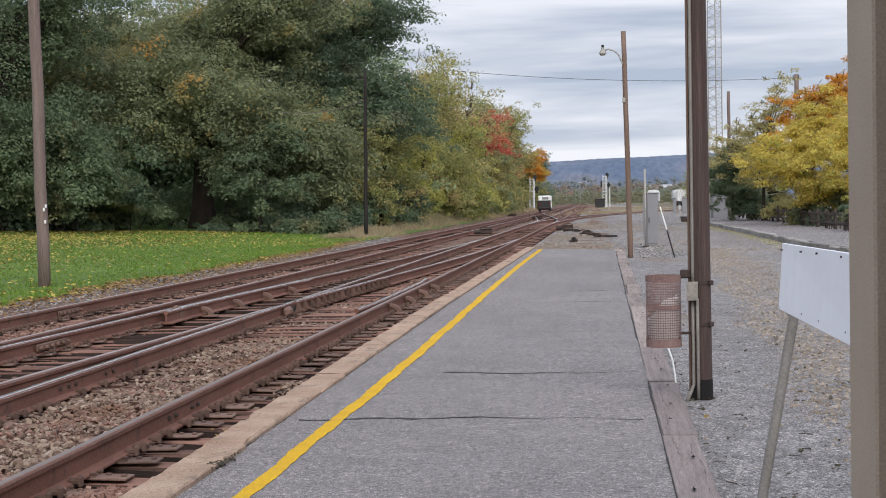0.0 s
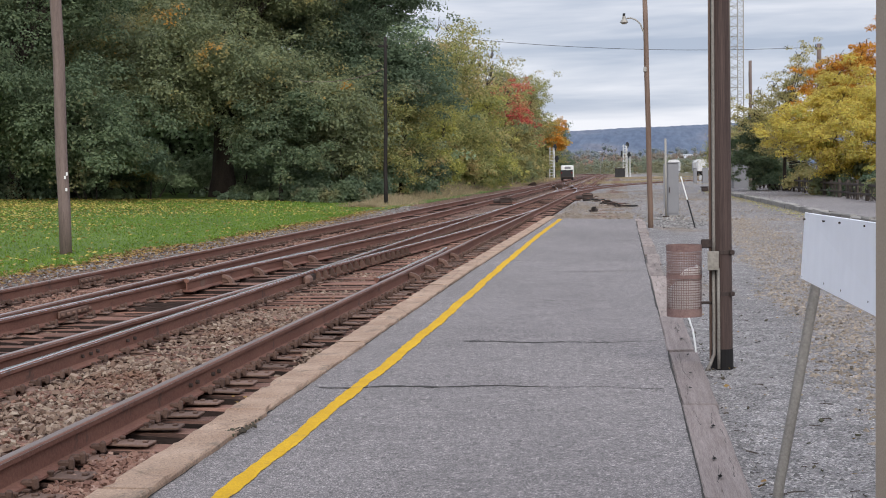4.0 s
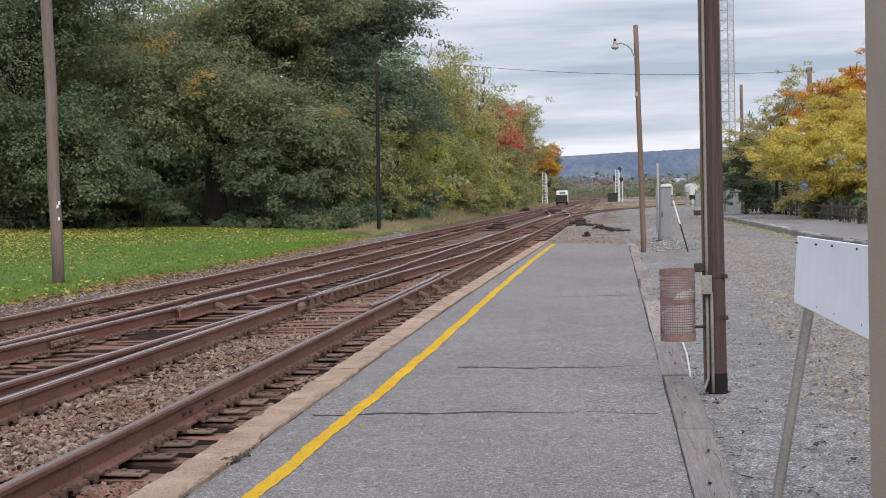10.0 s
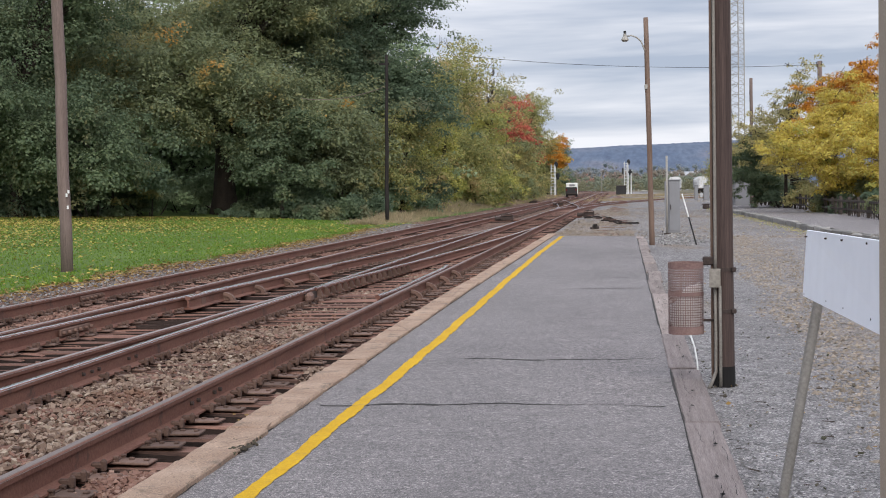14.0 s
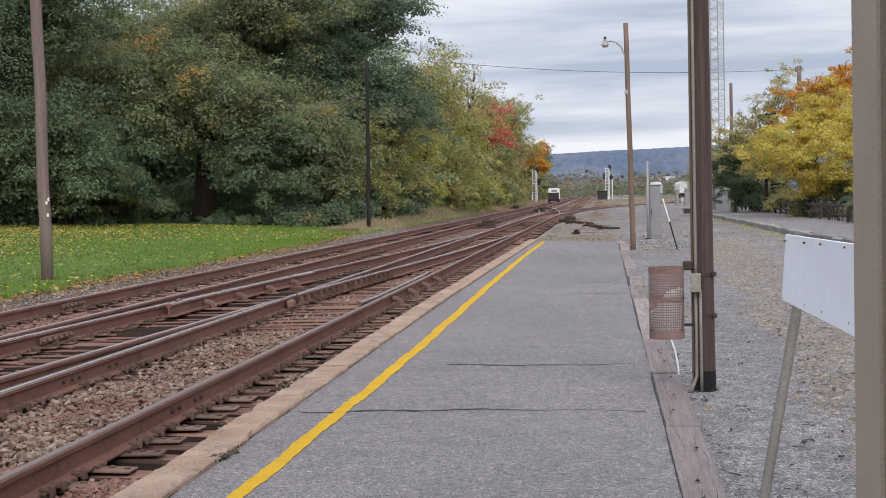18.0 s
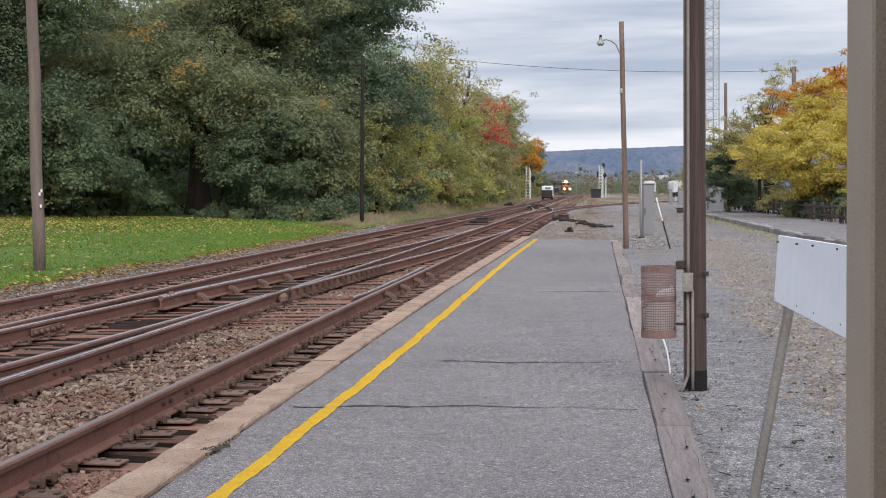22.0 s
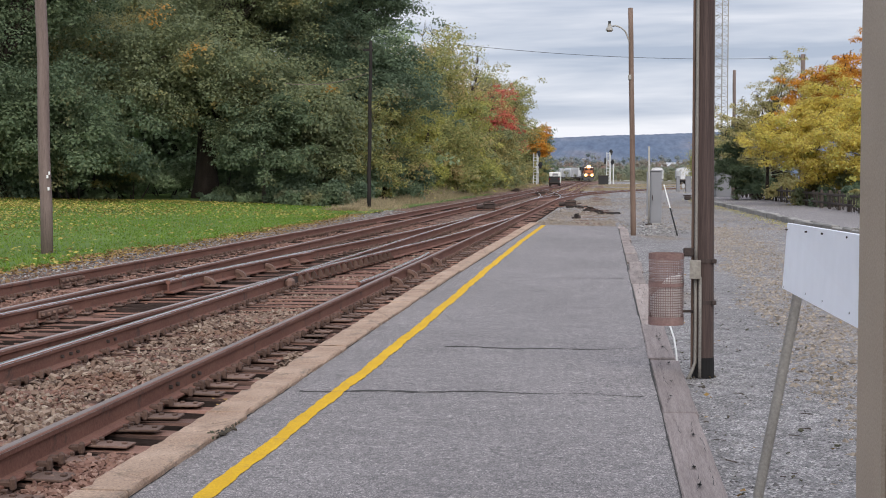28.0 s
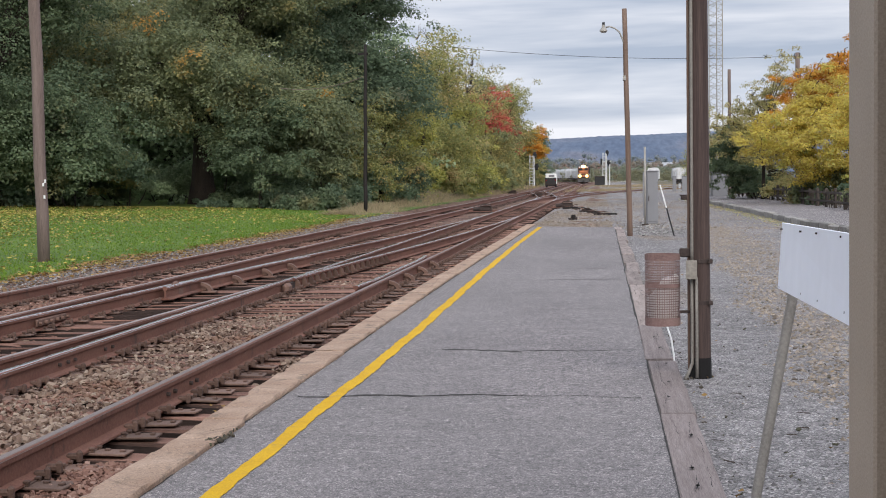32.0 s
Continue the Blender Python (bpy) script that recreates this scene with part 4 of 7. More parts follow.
def tie_mesh(length, seed):
    random.seed(seed)
    bm = B()
    box(bm, -length / 2, length / 2, -0.115, 0.115, -0.19, 0.0, 0.012)
    bmesh.ops.subdivide_edges(bm, edges=[e for e in bm.edges if abs(e.verts[0].co.x - e.verts[1].co.x) > 1], cuts=5)
    for v in bm.verts:
        end = abs(v.co.x) > length / 2 - 0.02
        v.co += Vector((random.uniform(-0.06, 0.03) * (1 if v.co.x > 0 else -1) if end else 0, random.uniform(-0.018, 0.018), random.uniform(-0.022, 0.003) - (0.03 * random.random() if end else 0)))
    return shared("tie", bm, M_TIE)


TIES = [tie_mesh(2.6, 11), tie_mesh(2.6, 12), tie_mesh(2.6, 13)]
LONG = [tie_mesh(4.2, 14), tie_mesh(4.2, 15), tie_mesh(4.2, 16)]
random.seed(5)
def plate_mesh(x0, x1):
    """A rolled steel tie plate with shoulders and spike heads."""
    bm = B()
    box(bm, x0, x1, -0.095, 0.095, 0, 0.016, 0.004)
    for s in (-0.094, 0.082):
        box(bm, s, s + 0.014, -0.093, 0.093, 0.012, 0.026, 0.004)
    bm.faces.ensure_lookup_table()
    plain_faces = len(bm.faces)
    for sx, sy, tall in ((0.1, 0.07, 0.042), (0.1, -0.07, 0.05), (-0.104, 0.07, 0.042), (-0.104, -0.07, 0.042), (0.17, 0.03, 0.03)):
        box(bm, sx - 0.022, sx + 0.014, sy - 0.017, sy + 0.017, tall - 0.018, tall, 0.005)
        box(bm, sx - 0.01, sx + 0.011, sy - 0.011, sy + 0.011, 0.01, tall - 0.016)
    if x1 > 0.25:
        box(bm, x1 - 0.06, x1 - 0.025, -0.02, 0.02, 0.014, 0.03, 0.006)
    for k, f in enumerate(bm.faces):
        f.material_index = int(k >= plain_faces)
    me = shared("tie_plate", bm, M_PLATE)
    me.materials.append(M_ANCHOR)
    return me


PLATE, PLATE_LONG = plate_mesh(-0.18, 0.18), plate_mesh(-0.17, 0.315)
bm = B()
box(bm, 0.04, 0.13, -0.022, 0.022, -0.016, 0.024, 0.01)
box(bm, 0.1, 0.134, -0.024, 0.024, -0.035, 0.042, 0.012)
ANCHOR = shared("rail_anchor", bm, M_ANCHOR)
step = 0.507
for k in range(-2, 150):
    y = 7.02 + k * step + random.uniform(-0.03, 0.03)
    long_tie = 1 < y < 50
    me = random.choice(LONG if long_tie else TIES)
    z = -0.199 + random.uniform(-0.022, 0.002)
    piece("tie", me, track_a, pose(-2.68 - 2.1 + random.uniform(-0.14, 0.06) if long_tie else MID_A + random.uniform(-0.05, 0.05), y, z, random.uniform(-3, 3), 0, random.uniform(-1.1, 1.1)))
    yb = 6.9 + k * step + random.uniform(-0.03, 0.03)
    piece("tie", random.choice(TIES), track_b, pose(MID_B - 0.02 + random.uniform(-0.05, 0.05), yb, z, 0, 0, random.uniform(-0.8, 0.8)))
    if y < 50:
        for host, rails, y_tie in ((track_a, (RAIL_A_RIGHT, RAIL_A_LEFT), y), (track_b, (RAIL_B_RIGHT, RAIL_B_LEFT), yb)):
            for x in rails:
                for dy in (-0.16, 0.15):
                    if random.random() < 0.85:
                        piece("rail_anchor", ANCHOR, host, pose(x, y_tie + dy + random.uniform(-0.02, 0.02), -0.165, random.uniform(-6, 6)))
    if y < 36:
        for x in (RAIL_A_RIGHT, RAIL_A_LEFT):
            piece("tie_plate", PLATE_LONG if x == RAIL_A_RIGHT else PLATE, track_a, pose(x + random.uniform(-0.02, 0.02), y + random.uniform(-0.015, 0.015), z + 0.002, random.uniform(-2.5, 2.5), random.uniform(-1, 2), random.uniform(-4, 4)))
        for x in (RAIL_B_RIGHT, RAIL_B_LEFT):
            piece("tie_plate", PLATE, track_b, pose(x, yb, -0.199))
        if y > 6:
            piece("tie_plate", PLATE, crossing, pose(float(crossover_right(y)) - 1.505, y, -0.197))
            if random.random() < 0.7:
                piece("rail_anchor", ANCHOR, crossing, pose(float(crossover_right(y)) - 1.505, y + 0.15, -0.165, random.uniform(-6, 6)))
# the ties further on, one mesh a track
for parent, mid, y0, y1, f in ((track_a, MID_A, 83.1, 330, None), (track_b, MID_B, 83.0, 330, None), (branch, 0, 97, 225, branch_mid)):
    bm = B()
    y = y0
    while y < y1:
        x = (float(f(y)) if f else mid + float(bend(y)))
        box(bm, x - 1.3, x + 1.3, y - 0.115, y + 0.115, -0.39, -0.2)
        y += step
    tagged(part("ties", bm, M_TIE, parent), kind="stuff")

# frog, guard rails, braces and joint bars
frog = part("frog", box(B(), -4.86, -4.735, 20.6, 28.0, -0.17, -0.045, 0.02), M_DARK_IRON, crossing, "heavy bolted frog casting")
part("frog_nose", box(B(), -4.73, -4.63, 20.45, 20.75, -0.17, -0.03, 0.04), M_CAST, frog)
bm = B()
fin = [(-0.045, 0.055), (0.006, 0.05), (0.03, 0.02), (0.055, -0.05), (0.055, -0.08), (-0.03, -0.08)]
lo, hi = [[bm.verts.new((x, w, z)) for x, z in fin] for w in (-0.02, 0.02)]
bm.faces.new(lo)
bm.faces.new(hi[::-1])
for i in range(len(fin)):
    bm.faces.new((lo[i], hi[i], hi[(i + 1) % len(fin)], lo[(i + 1) % len(fin)]))
bmesh.ops.recalc_face_normals(bm, faces=bm.faces[:])
tube(bm, [(0.04, 0, -0.06), (0.085, 0, -0.062)], 0.024, 8)
RIB = shared("frog_rib", bm, M_ANCHOR)
for k in range(17):
    piece("frog_rib", RIB, frog, pose(float(crossover_right(21.4 + k * 0.42)) + 0.05, 21.4 + k * 0.42, -0.085))
for x0, y0, y1, side, host in ((RAIL_A_RIGHT - 0.115, 19.4, 27.2, 1, track_a), (None, 19.4, 27.4, 1, crossing)):
    ys = list(np.arange(y0, y1, 0.5)) + [y1]
    fx = (lambda y, x0=x0: x0 - 0.05 * smoothstep(abs(y - 23.3), 2.6, 3.9)) if x0 is not None else (lambda y: float(crossover_right(y)) - 1.505 + 0.115 + 0.05 * smoothstep(abs(y - 23.3), 2.6, 3.9))
    rail(host, fx, ys, M_STEEL, "guard rail", 0.012)
bm = B()
arch = [(0.19 * math.sin(u), -0.175 + 0.135 * math.cos(u)) for u in np.linspace(0.1, 1.57, 7)]
inner = [(0.13 * math.sin(u), -0.175 + 0.085 * math.cos(u)) for u in np.linspace(1.57, 0.1, 7)]
pts = arch + inner
lo, hi = [[bm.verts.new((x, w, z)) for x, z in pts] for w in (-0.05, 0.05)]
n = len(pts)
for i in range(6):
    bm.faces.new((lo[i], lo[i + 1], lo[n - 2 - i], lo[n - 1 - i]))
    bm.faces.new((hi[n - 1 - i], hi[n - 2 - i], hi[i + 1], hi[i]))
for i in range(n):
    bm.faces.new((lo[i], hi[i], hi[(i + 1) % n], lo[(i + 1) % n]))
bmesh.ops.recalc_face_normals(bm, faces=bm.faces[:])
box(bm, -0.02, 0.25, -0.09, 0.09, -0.2, -0.172, 0.006)
box(bm, 0.0, 0.1, -0.02, 0.02, -0.172, -0.08, 0.01)
BRACE = shared("rail_brace", bm, M_CAST)
for y in (21.2, 22.9, 24.6, 26.3):
    piece("rail_brace", BRACE, track_a, pose(RAIL_A_RIGHT + 0.02, y, 0))
for y in (21.0, 22.6, 24.3, 25.9):
    piece("rail_brace", BRACE, crossing, pose(float(crossover_right(y)) - 1.505 + 0.15, y, 0))
bm = B()
box(bm, 0.0, 0.17, -0.13, 0.13, -0.17, -0.03, 0.03)
box(bm, 0.02, 0.11, 0.0, 0.13, -0.05, 0.04, 0.03)
piece("clamp", shared("clamp", bm, M_CAST), crossing, pose(-6.32, 20.1, 0))
bm = B()
box(bm, 0.012, 0.04, -0.45, 0.45, -0.14, -0.06, 0.008)
for k in range(6):
    tube(bm, [(0.05, -0.42 + k * 0.168, -0.1), (0.085, -0.42 + k * 0.168, -0.1)], 0.02, 6)
JOINT = shared("joint_bar", bm, M_CAST)
for host, x, y in ((crossing, float(crossover_right(16.2)) - 1.505, 15.9), (track_b, RAIL_B_LEFT, 21.0)):
    piece("joint_bar", JOINT, host, pose(x, y, 0))
bm = B()
tube(bm, [(0.0, 0, 0), (0.03, 0, 0)], 0.016, 8)
HEAD = shared("track_bolt", bm, M_DARK_IRON)
for y in (10.24, 10.41, 10.83, 10.99):
    piece("track_bolt", HEAD, track_a, pose(RAIL_A_RIGHT + 0.006, y, -0.1))
for y in (11.9, 12.1, 12.27, 13.05, 13.25):
    piece("track_bolt", HEAD, track_a, pose(RAIL_A_LEFT + 0.006, y, -0.1))
# switch machines beside the points
for x, y, s in ((-5.83, 70.5, 1.0), (-1.95, 77.4, 1.0), (-7.0 + 1.2, 128, 1.0), (-9.6, 152, 1.0)):
    ob = thing("switch_machine", "low dark iron switch machine beside the rails", "switch machine", x, y, -0.2, 0, "switch machines")
    part("case", box(B(), -0.26, 0.3, -0.26, 0.26, 0.06, 0.3, 0.05), M_DARK_IRON, ob)
    part("motor", tube(B(), [(-0.62, 0.0, 0.17), (-0.24, 0.0, 0.17)], 0.11, 12), M_DARK_IRON, ob)
    part("lid", box(B(), -0.3, 0.34, -0.28, 0.28, 0.3, 0.34, 0.02), M_PLATE, ob)
    for s in (-0.22, 0.22):
        part("bearer", box(B(), -0.85, 0.85, s - 0.09, s + 0.09, -0.06, 0.06, 0.02), M_TIE, ob)
    part("guard_frame", tube(B(), [(-0.26, -0.34, -0.05), (-0.25, -0.34, 0.34), (-0.2, -0.34, 0.39), (0.24, -0.34, 0.39), (0.29, -0.34, 0.34), (0.3, -0.34, -0.05)], 0.025, 6), M_DARK_IRON, ob)
    part("hand_lever", tube(B(), [(0.2, -0.3, 0.1), (0.45, -0.33, 0.22), (0.6, -0.33, 0.2)], 0.025, 6), M_ANCHOR, ob)
    part("rod", tube(B(), [(-0.9, 0.1, 0.08), (0.9, 0.1, 0.08)], 0.025, 6), M_RAIL, ob)

# loose ballast stones, thickest near the platform
n = 80000
sy = 5.5 + 40 * rng.uniform(0, 1, n) ** 2.1
sx = rng.uniform(-9.4, -2.5, n)
gauge_a = (sx < -3.42) & (sx > -4.64)
gauge_b = (sx < -6.86) & (sx > -8.14)
patchy = np.clip(0.75 + 0.6 * wave(sx, sy, 1.7, 12), 0.25, 1)
keep = rng.uniform(0, 1, n) < np.where(gauge_a, np.where(sy < 18, 1.0, 0.5), np.where(gauge_b, 0.25, np.where(sx > -3.2, np.where(sy < 10.3, 0.07, 0.75), np.where(sx < -8.4, 0.6, np.where(sx < -5.2, 0.3, 0.4))))) * patchy
for xr in (RAIL_A_LEFT, RAIL_A_RIGHT, RAIL_B_LEFT, RAIL_B_RIGHT):
    keep &= np.abs(sx - xr) > 0.11
sx, sy, gauge_a = sx[keep], sy[keep], gauge_a[keep]
sz = bed_height(sx, sy) + rng.uniform(-0.012, 0.018, len(sx)) + gauge_a * (0.034 + 0.02 * wave(sx, sy, 1.1, 9)) * (1 - smoothstep(sy, 15, 20))
stones("ballast_stones", np.stack([sx, sy, sz], -1), rng.uniform(0.01, 0.027, len(sx)) * (1 + 0.5 * (rng.uniform(0, 1, len(sx)) > 0.92)), M_STONES)
tagged(bpy.data.objects["ballast_stones"], "loose brown and grey ballast stones", "stones")
n = 3600
sx, sy = rng.uniform(-3.14, -2.52, n), 6.2 + 2.35 * rng.uniform(0, 1, n)
inside = rng.uniform(0, 1, n) < 0.12
sx = np.where(inside, rng.uniform(-4.6, -3.45, n), sx)
sy = np.where(inside, np.where(rng.uniform(0, 1, n) < 0.6, 6.0 + 2.6 * (sy - 6.2) / 2.35 + 0.4 * (sx + 4), 10.6 + 0.35 * rng.normal(size=n) + 0.5 * (sx + 4)), sy)
stones("red_stones", np.stack([sx, sy, bed_height(sx, sy) + rng.uniform(0.0, 0.045, n) + 0.03 * inside], -1), rng.uniform(0.008, 0.024, n), M_STONES_RED)
tagged(bpy.data.objects["red_stones"], "rust-red stones and soil between the ties", "stones")
n = 9500
sy = 12 + 40 * rng.uniform(0, 1, n) ** 1.5
sx = np.where(rng.uniform(0, 1, n) < 0.55, rng.uniform(-8.12, -6.88, n), rng.uniform(-6.6, -3.5, n))
sx = np.where((sx > -4.7) & (sy < 22), sx - 3.4, sx)
sx = np.where(np.abs(sx - crossover_right(sy)) < 0.12, sx - 0.3, sx)
stones("rust_stones", np.stack([sx, sy, bed_height(sx, sy) + rng.uniform(0.0, 0.035, n)], -1), rng.uniform(0.01, 0.027, n), M_STONES_RED)
tagged(bpy.data.objects["rust_stones"], "dark rust-red ballast between the far rails", "stones")
n = 24000
px_, py_ = 0.6 + 4.6 * rng.uniform(0, 1, n) ** 1.3, 4.0 + 24 * rng.uniform(0, 1, n) ** 1.7
pz = -0.035 - 0.08 * smoothstep(py_, 20, 45) + 0.012 * wave(px_, py_, 1.1, 5)
chips("yard_stones", np.stack([px_, py_, pz], -1), 0.004 + 0.012 * rng.uniform(0, 1, n) ** 4, M_PEBBLES)
tagged(bpy.data.objects["yard_stones"], "small loose grey stones in the yard", "stones")
n = 20000
py_ = 7 + 38 * rng.uniform(0, 1, n) ** 1.2
px_ = 1.55 + 0.039 * (py_ - 11.6) + np.abs(rng.normal(0, 0.85, n)) + rng.normal(0, 0.1, n) + 0.12 * np.sin(py_)
pz = -0.035 - 0.08 * smoothstep(py_, 20, 45) + 0.012 * wave(px_, py_, 1.1, 5)
chips("tan_yard_stones", np.stack([px_, py_, pz], -1), 0.006 + 0.024 * rng.uniform(0, 1, n) ** 2.4, M_PEBBLES_TAN)
tagged(bpy.data.objects["tan_yard_stones"], "tan stones and leaf litter in the yard", "stones")
n = 130
py_ = 4.6 + 16 * rng.uniform(0, 1, n) ** 1.4
px_ = 0.6 + 2.6 * rng.uniform(0, 1, n) ** 1.5
a, half = rng.uniform(-1.6, 1.6, n), 0.01 + 0.035 * rng.uniform(0, 1, n) ** 2
z0 = -0.03 + 0.012 * wave(px_, py_, 1.1, 5)
w = rng.uniform(0.002, 0.0045, n)
ends = [np.stack([px_ + s * half * np.cos(a) + q * w * np.sin(a), py_ + s * half * np.sin(a) - q * w * np.cos(a), z0 + h * w + 0.004], -1) for s in (-1, 1) for q, h in ((-1, 0), (1, 0), (0, 1.6))]
f = np.array([(0, 3, 4, 1), (1, 4, 5, 2), (2, 5, 3, 0)])
f = (f[None] + 6 * np.arange(n)[:, None, None]).ravel()
tagged(new("twig_litter", quick_mesh("twig_litter", np.stack(ends, 1).reshape(-1, 3), 4, f, M_TWIG)), "dark twigs and bark scraps on the gravel", "twigs", kind="stuff")
n = 420
px_, py_ = -2.5 + 0.05 * rng.normal(size=n), 11.3 + 0.3 * rng.normal(size=n)
stones("kerb_rubble", np.stack([px_, py_, -0.12 + 0.16 * np.exp(-((py_ - 11.3) / 0.3) ** 2) * rng.uniform(0.2, 1, n)], -1), rng.uniform(0.01, 0.026, n), M_STONES)
tagged(bpy.data.objects["kerb_rubble"], "loose stones heaped against the broken kerb", "stones")
n = 10000
px_, py_ = rng.uniform(-2.3, 6.0, n), 42.5 + 50 * rng.uniform(0, 1, n) ** 1.4
chips("apron_stones", np.stack([px_, py_, -0.115 + 0 * px_], -1), 0.012 + 0.04 * rng.uniform(0, 1, n) ** 3.5, M_PEBBLES_TAN)
tagged(bpy.data.objects["apron_stones"], "loose stones past the platform end", "stones")
n = 1700
px_, py_ = 1.55 + 0.55 * rng.normal(size=n), 42 + 2.4 * rng.normal(size=n)
keep = px_ > 0.6
px_, py_ = px_[keep], py_[keep]
stones("cabinet_rubble", np.stack([px_, py_, -0.125 + 0.02 * rng.uniform(0, 1, len(px_))], -1), rng.uniform(0.012, 0.036, len(px_)), M_PEBBLES)
tagged(bpy.data.objects["cabinet_rubble"], "pale broken stones round the relay cabinet", "stones")
n = 150
px_, py_ = -2.22 + 0.03 * rng.normal(size=n), 7.89 + 0.14 * rng.normal(size=n)
stones("kerb_dirt", np.stack([px_, py_, 0.01 + 0.012 * rng.uniform(0, 1, n)], -1), rng.uniform(0.006, 0.016, n), M_DIRT_CLOD)
tagged(bpy.data.objects["kerb_dirt"], "dark dirt and weeds caught along the kerb joint", "dirt")
n = 9000
py_ = 13 + 52 * rng.uniform(0, 1, n) ** 1.2
px_ = rng.uniform(-9.95, -8.55, n) - 1.2 * smoothstep(py_, 45, 68) * (rng.uniform(0, 1, n))
chips("cess_stones", np.stack([px_, py_, bed_height(px_, py_) + 0.012], -1), rng.uniform(0.012, 0.032, n), M_PEBBLES)
tagged(bpy.data.objects["cess_stones"], "grey stones between the far track and the lawn", "stones")
n = 150
py_ = 5.5 + 15 * rng.uniform(0, 1, n) ** 1.3
px_ = 0.62 + 2.2 * rng.uniform(0, 1, n) ** 1.8
stones("yard_clods", np.stack([px_, py_, -0.022 + 0 * px_], -1), rng.uniform(0.004, 0.013, n), M_DIRT_CLOD)
tagged(bpy.data.objects["yard_clods"], "dark clods and bark scraps in the gravel", "dirt")


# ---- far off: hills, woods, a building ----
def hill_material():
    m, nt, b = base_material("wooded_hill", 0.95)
    # blue distance haze is put into the base colour of the woods
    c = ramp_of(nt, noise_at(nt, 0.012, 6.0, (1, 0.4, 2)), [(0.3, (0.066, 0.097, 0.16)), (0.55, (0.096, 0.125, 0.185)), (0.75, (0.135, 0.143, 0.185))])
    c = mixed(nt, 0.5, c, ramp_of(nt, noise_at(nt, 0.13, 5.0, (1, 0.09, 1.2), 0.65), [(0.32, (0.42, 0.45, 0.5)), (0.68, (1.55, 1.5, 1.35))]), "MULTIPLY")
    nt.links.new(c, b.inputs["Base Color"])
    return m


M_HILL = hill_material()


def hill_height(X, Y):
    ridge = 75 + 0.03 * X + 2.5 * wave(X, Y, 0.006, 3) + 0.7 * wave(X, Y, 0.024, 5)
    z = ridge * smoothstep(Y, 1700, 2500) * (1 - 0.5 * smoothstep(Y, 2700, 3400))
    return -2 + z + (0.6 * wave(X, Y, 0.31, 8) + 0.3 * np.random.default_rng(3).normal(size=X.shape)) * smoothstep(Y, 1750, 1900)


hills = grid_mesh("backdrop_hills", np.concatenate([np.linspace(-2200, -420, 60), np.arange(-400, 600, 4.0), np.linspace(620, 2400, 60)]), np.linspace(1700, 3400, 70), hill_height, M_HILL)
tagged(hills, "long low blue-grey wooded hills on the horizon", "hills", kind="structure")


def far_woods(name, x0, x1, y0, y1, count, h0, h1, material, leaves, size, label, seed, cores=None):
    """A stretch of wood: crowns of many leaf clumps, with closed hearts where it is far off."""
    g = np.random.default_rng(seed)
    cl = []
    for _ in range(count):
        x, y, h = g.uniform(x0, x1), g.uniform(y0, y1), g.uniform(h0, h1)
        for _ in range(10 if cores else 5):
            u = g.uniform(0.02, 0.92) ** 1.15
            cl.append((x + g.normal() * h * 0.3 * (1.1 - u), y + g.normal() * h * 0.25, h * u, h * (g.uniform(0.1, 0.2) if cores else g.uniform(0.2, 0.34))))
    p, d = leaf_cloud(cl, leaves, 0.9)
    p[:, 2] = np.maximum(p[:, 2], -0.4)
    me = leaf_mesh(name, p, size, d, material, 0.6, 3)
    ob = tagged(new(name, me), label, "woods", kind="stuff")
    if cores:
        bm = B()
        bmesh.ops.create_icosphere(bm, subdivisions=1, radius=1.0)
        unit = np.array([v.co[:] for v in bm.verts])
        tri = np.array([[v.index for v in f.verts] for f in bm.faces])
        bm.free()
        c = np.array(cl)
        r = c[:, 3, None, None] * g.uniform(0.35, 0.6, (len(c), len(unit), 1))
        v = c[:, None, :3] + unit[None] * r * np.array([1, 1, 0.9])
        f = tri[None] + len(unit) * np.arange(len(c))[:, None, None]
        heart = new("hearts", quick_mesh("hearts", v.reshape(-1, 3), 3, f.ravel(), cores))
        heart.parent = ob
        tagged(heart, kind="stuff")
    return ob


# far leaf colours carry painted distance haze: paler, greyer, bluest at the back
M_FAR_GREEN = leafy("distant_green_leaves", [(0.13, 0.15, 0.12), (0.15, 0.17, 0.13), (0.175, 0.185, 0.135)], (0.24, 0.16, 0.125), 0.6, 0.05, gain=1.6)
M_FAR_SCRUB = leafy("distant_scrub_leaves", [(0.13, 0.135, 0.09), (0.165, 0.165, 0.11), (0.19, 0.18, 0.115)], (0.2, 0.16, 0.11), 0.6, 0.05, gain=1.5)
M_FAR_RUST = leafy("distant_rust_leaves", [(0.14, 0.125, 0.11), (0.18, 0.15, 0.125), (0.15, 0.155, 0.13)], (0.3, 0.155, 0.125), 0.6, 0.04, gain=1.65)
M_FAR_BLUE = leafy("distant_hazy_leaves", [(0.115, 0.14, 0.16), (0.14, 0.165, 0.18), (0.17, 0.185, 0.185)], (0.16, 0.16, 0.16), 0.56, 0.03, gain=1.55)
far_woods("far_woods", -80, 75, 570, 650, 190, 4.5, 6.8, M_FAR_GREEN, 70000, 0.42, "distant green scrub and trees across the valley", 3, M_FAR_GREEN)
far_woods("far_woods", -95, 85, 720, 800, 150, 8, 10.5, M_FAR_RUST, 45000, 0.58, "distant rust-coloured autumn trees", 4, M_FAR_RUST)
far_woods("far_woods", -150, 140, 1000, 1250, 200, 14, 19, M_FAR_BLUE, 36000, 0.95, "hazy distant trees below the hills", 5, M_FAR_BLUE)
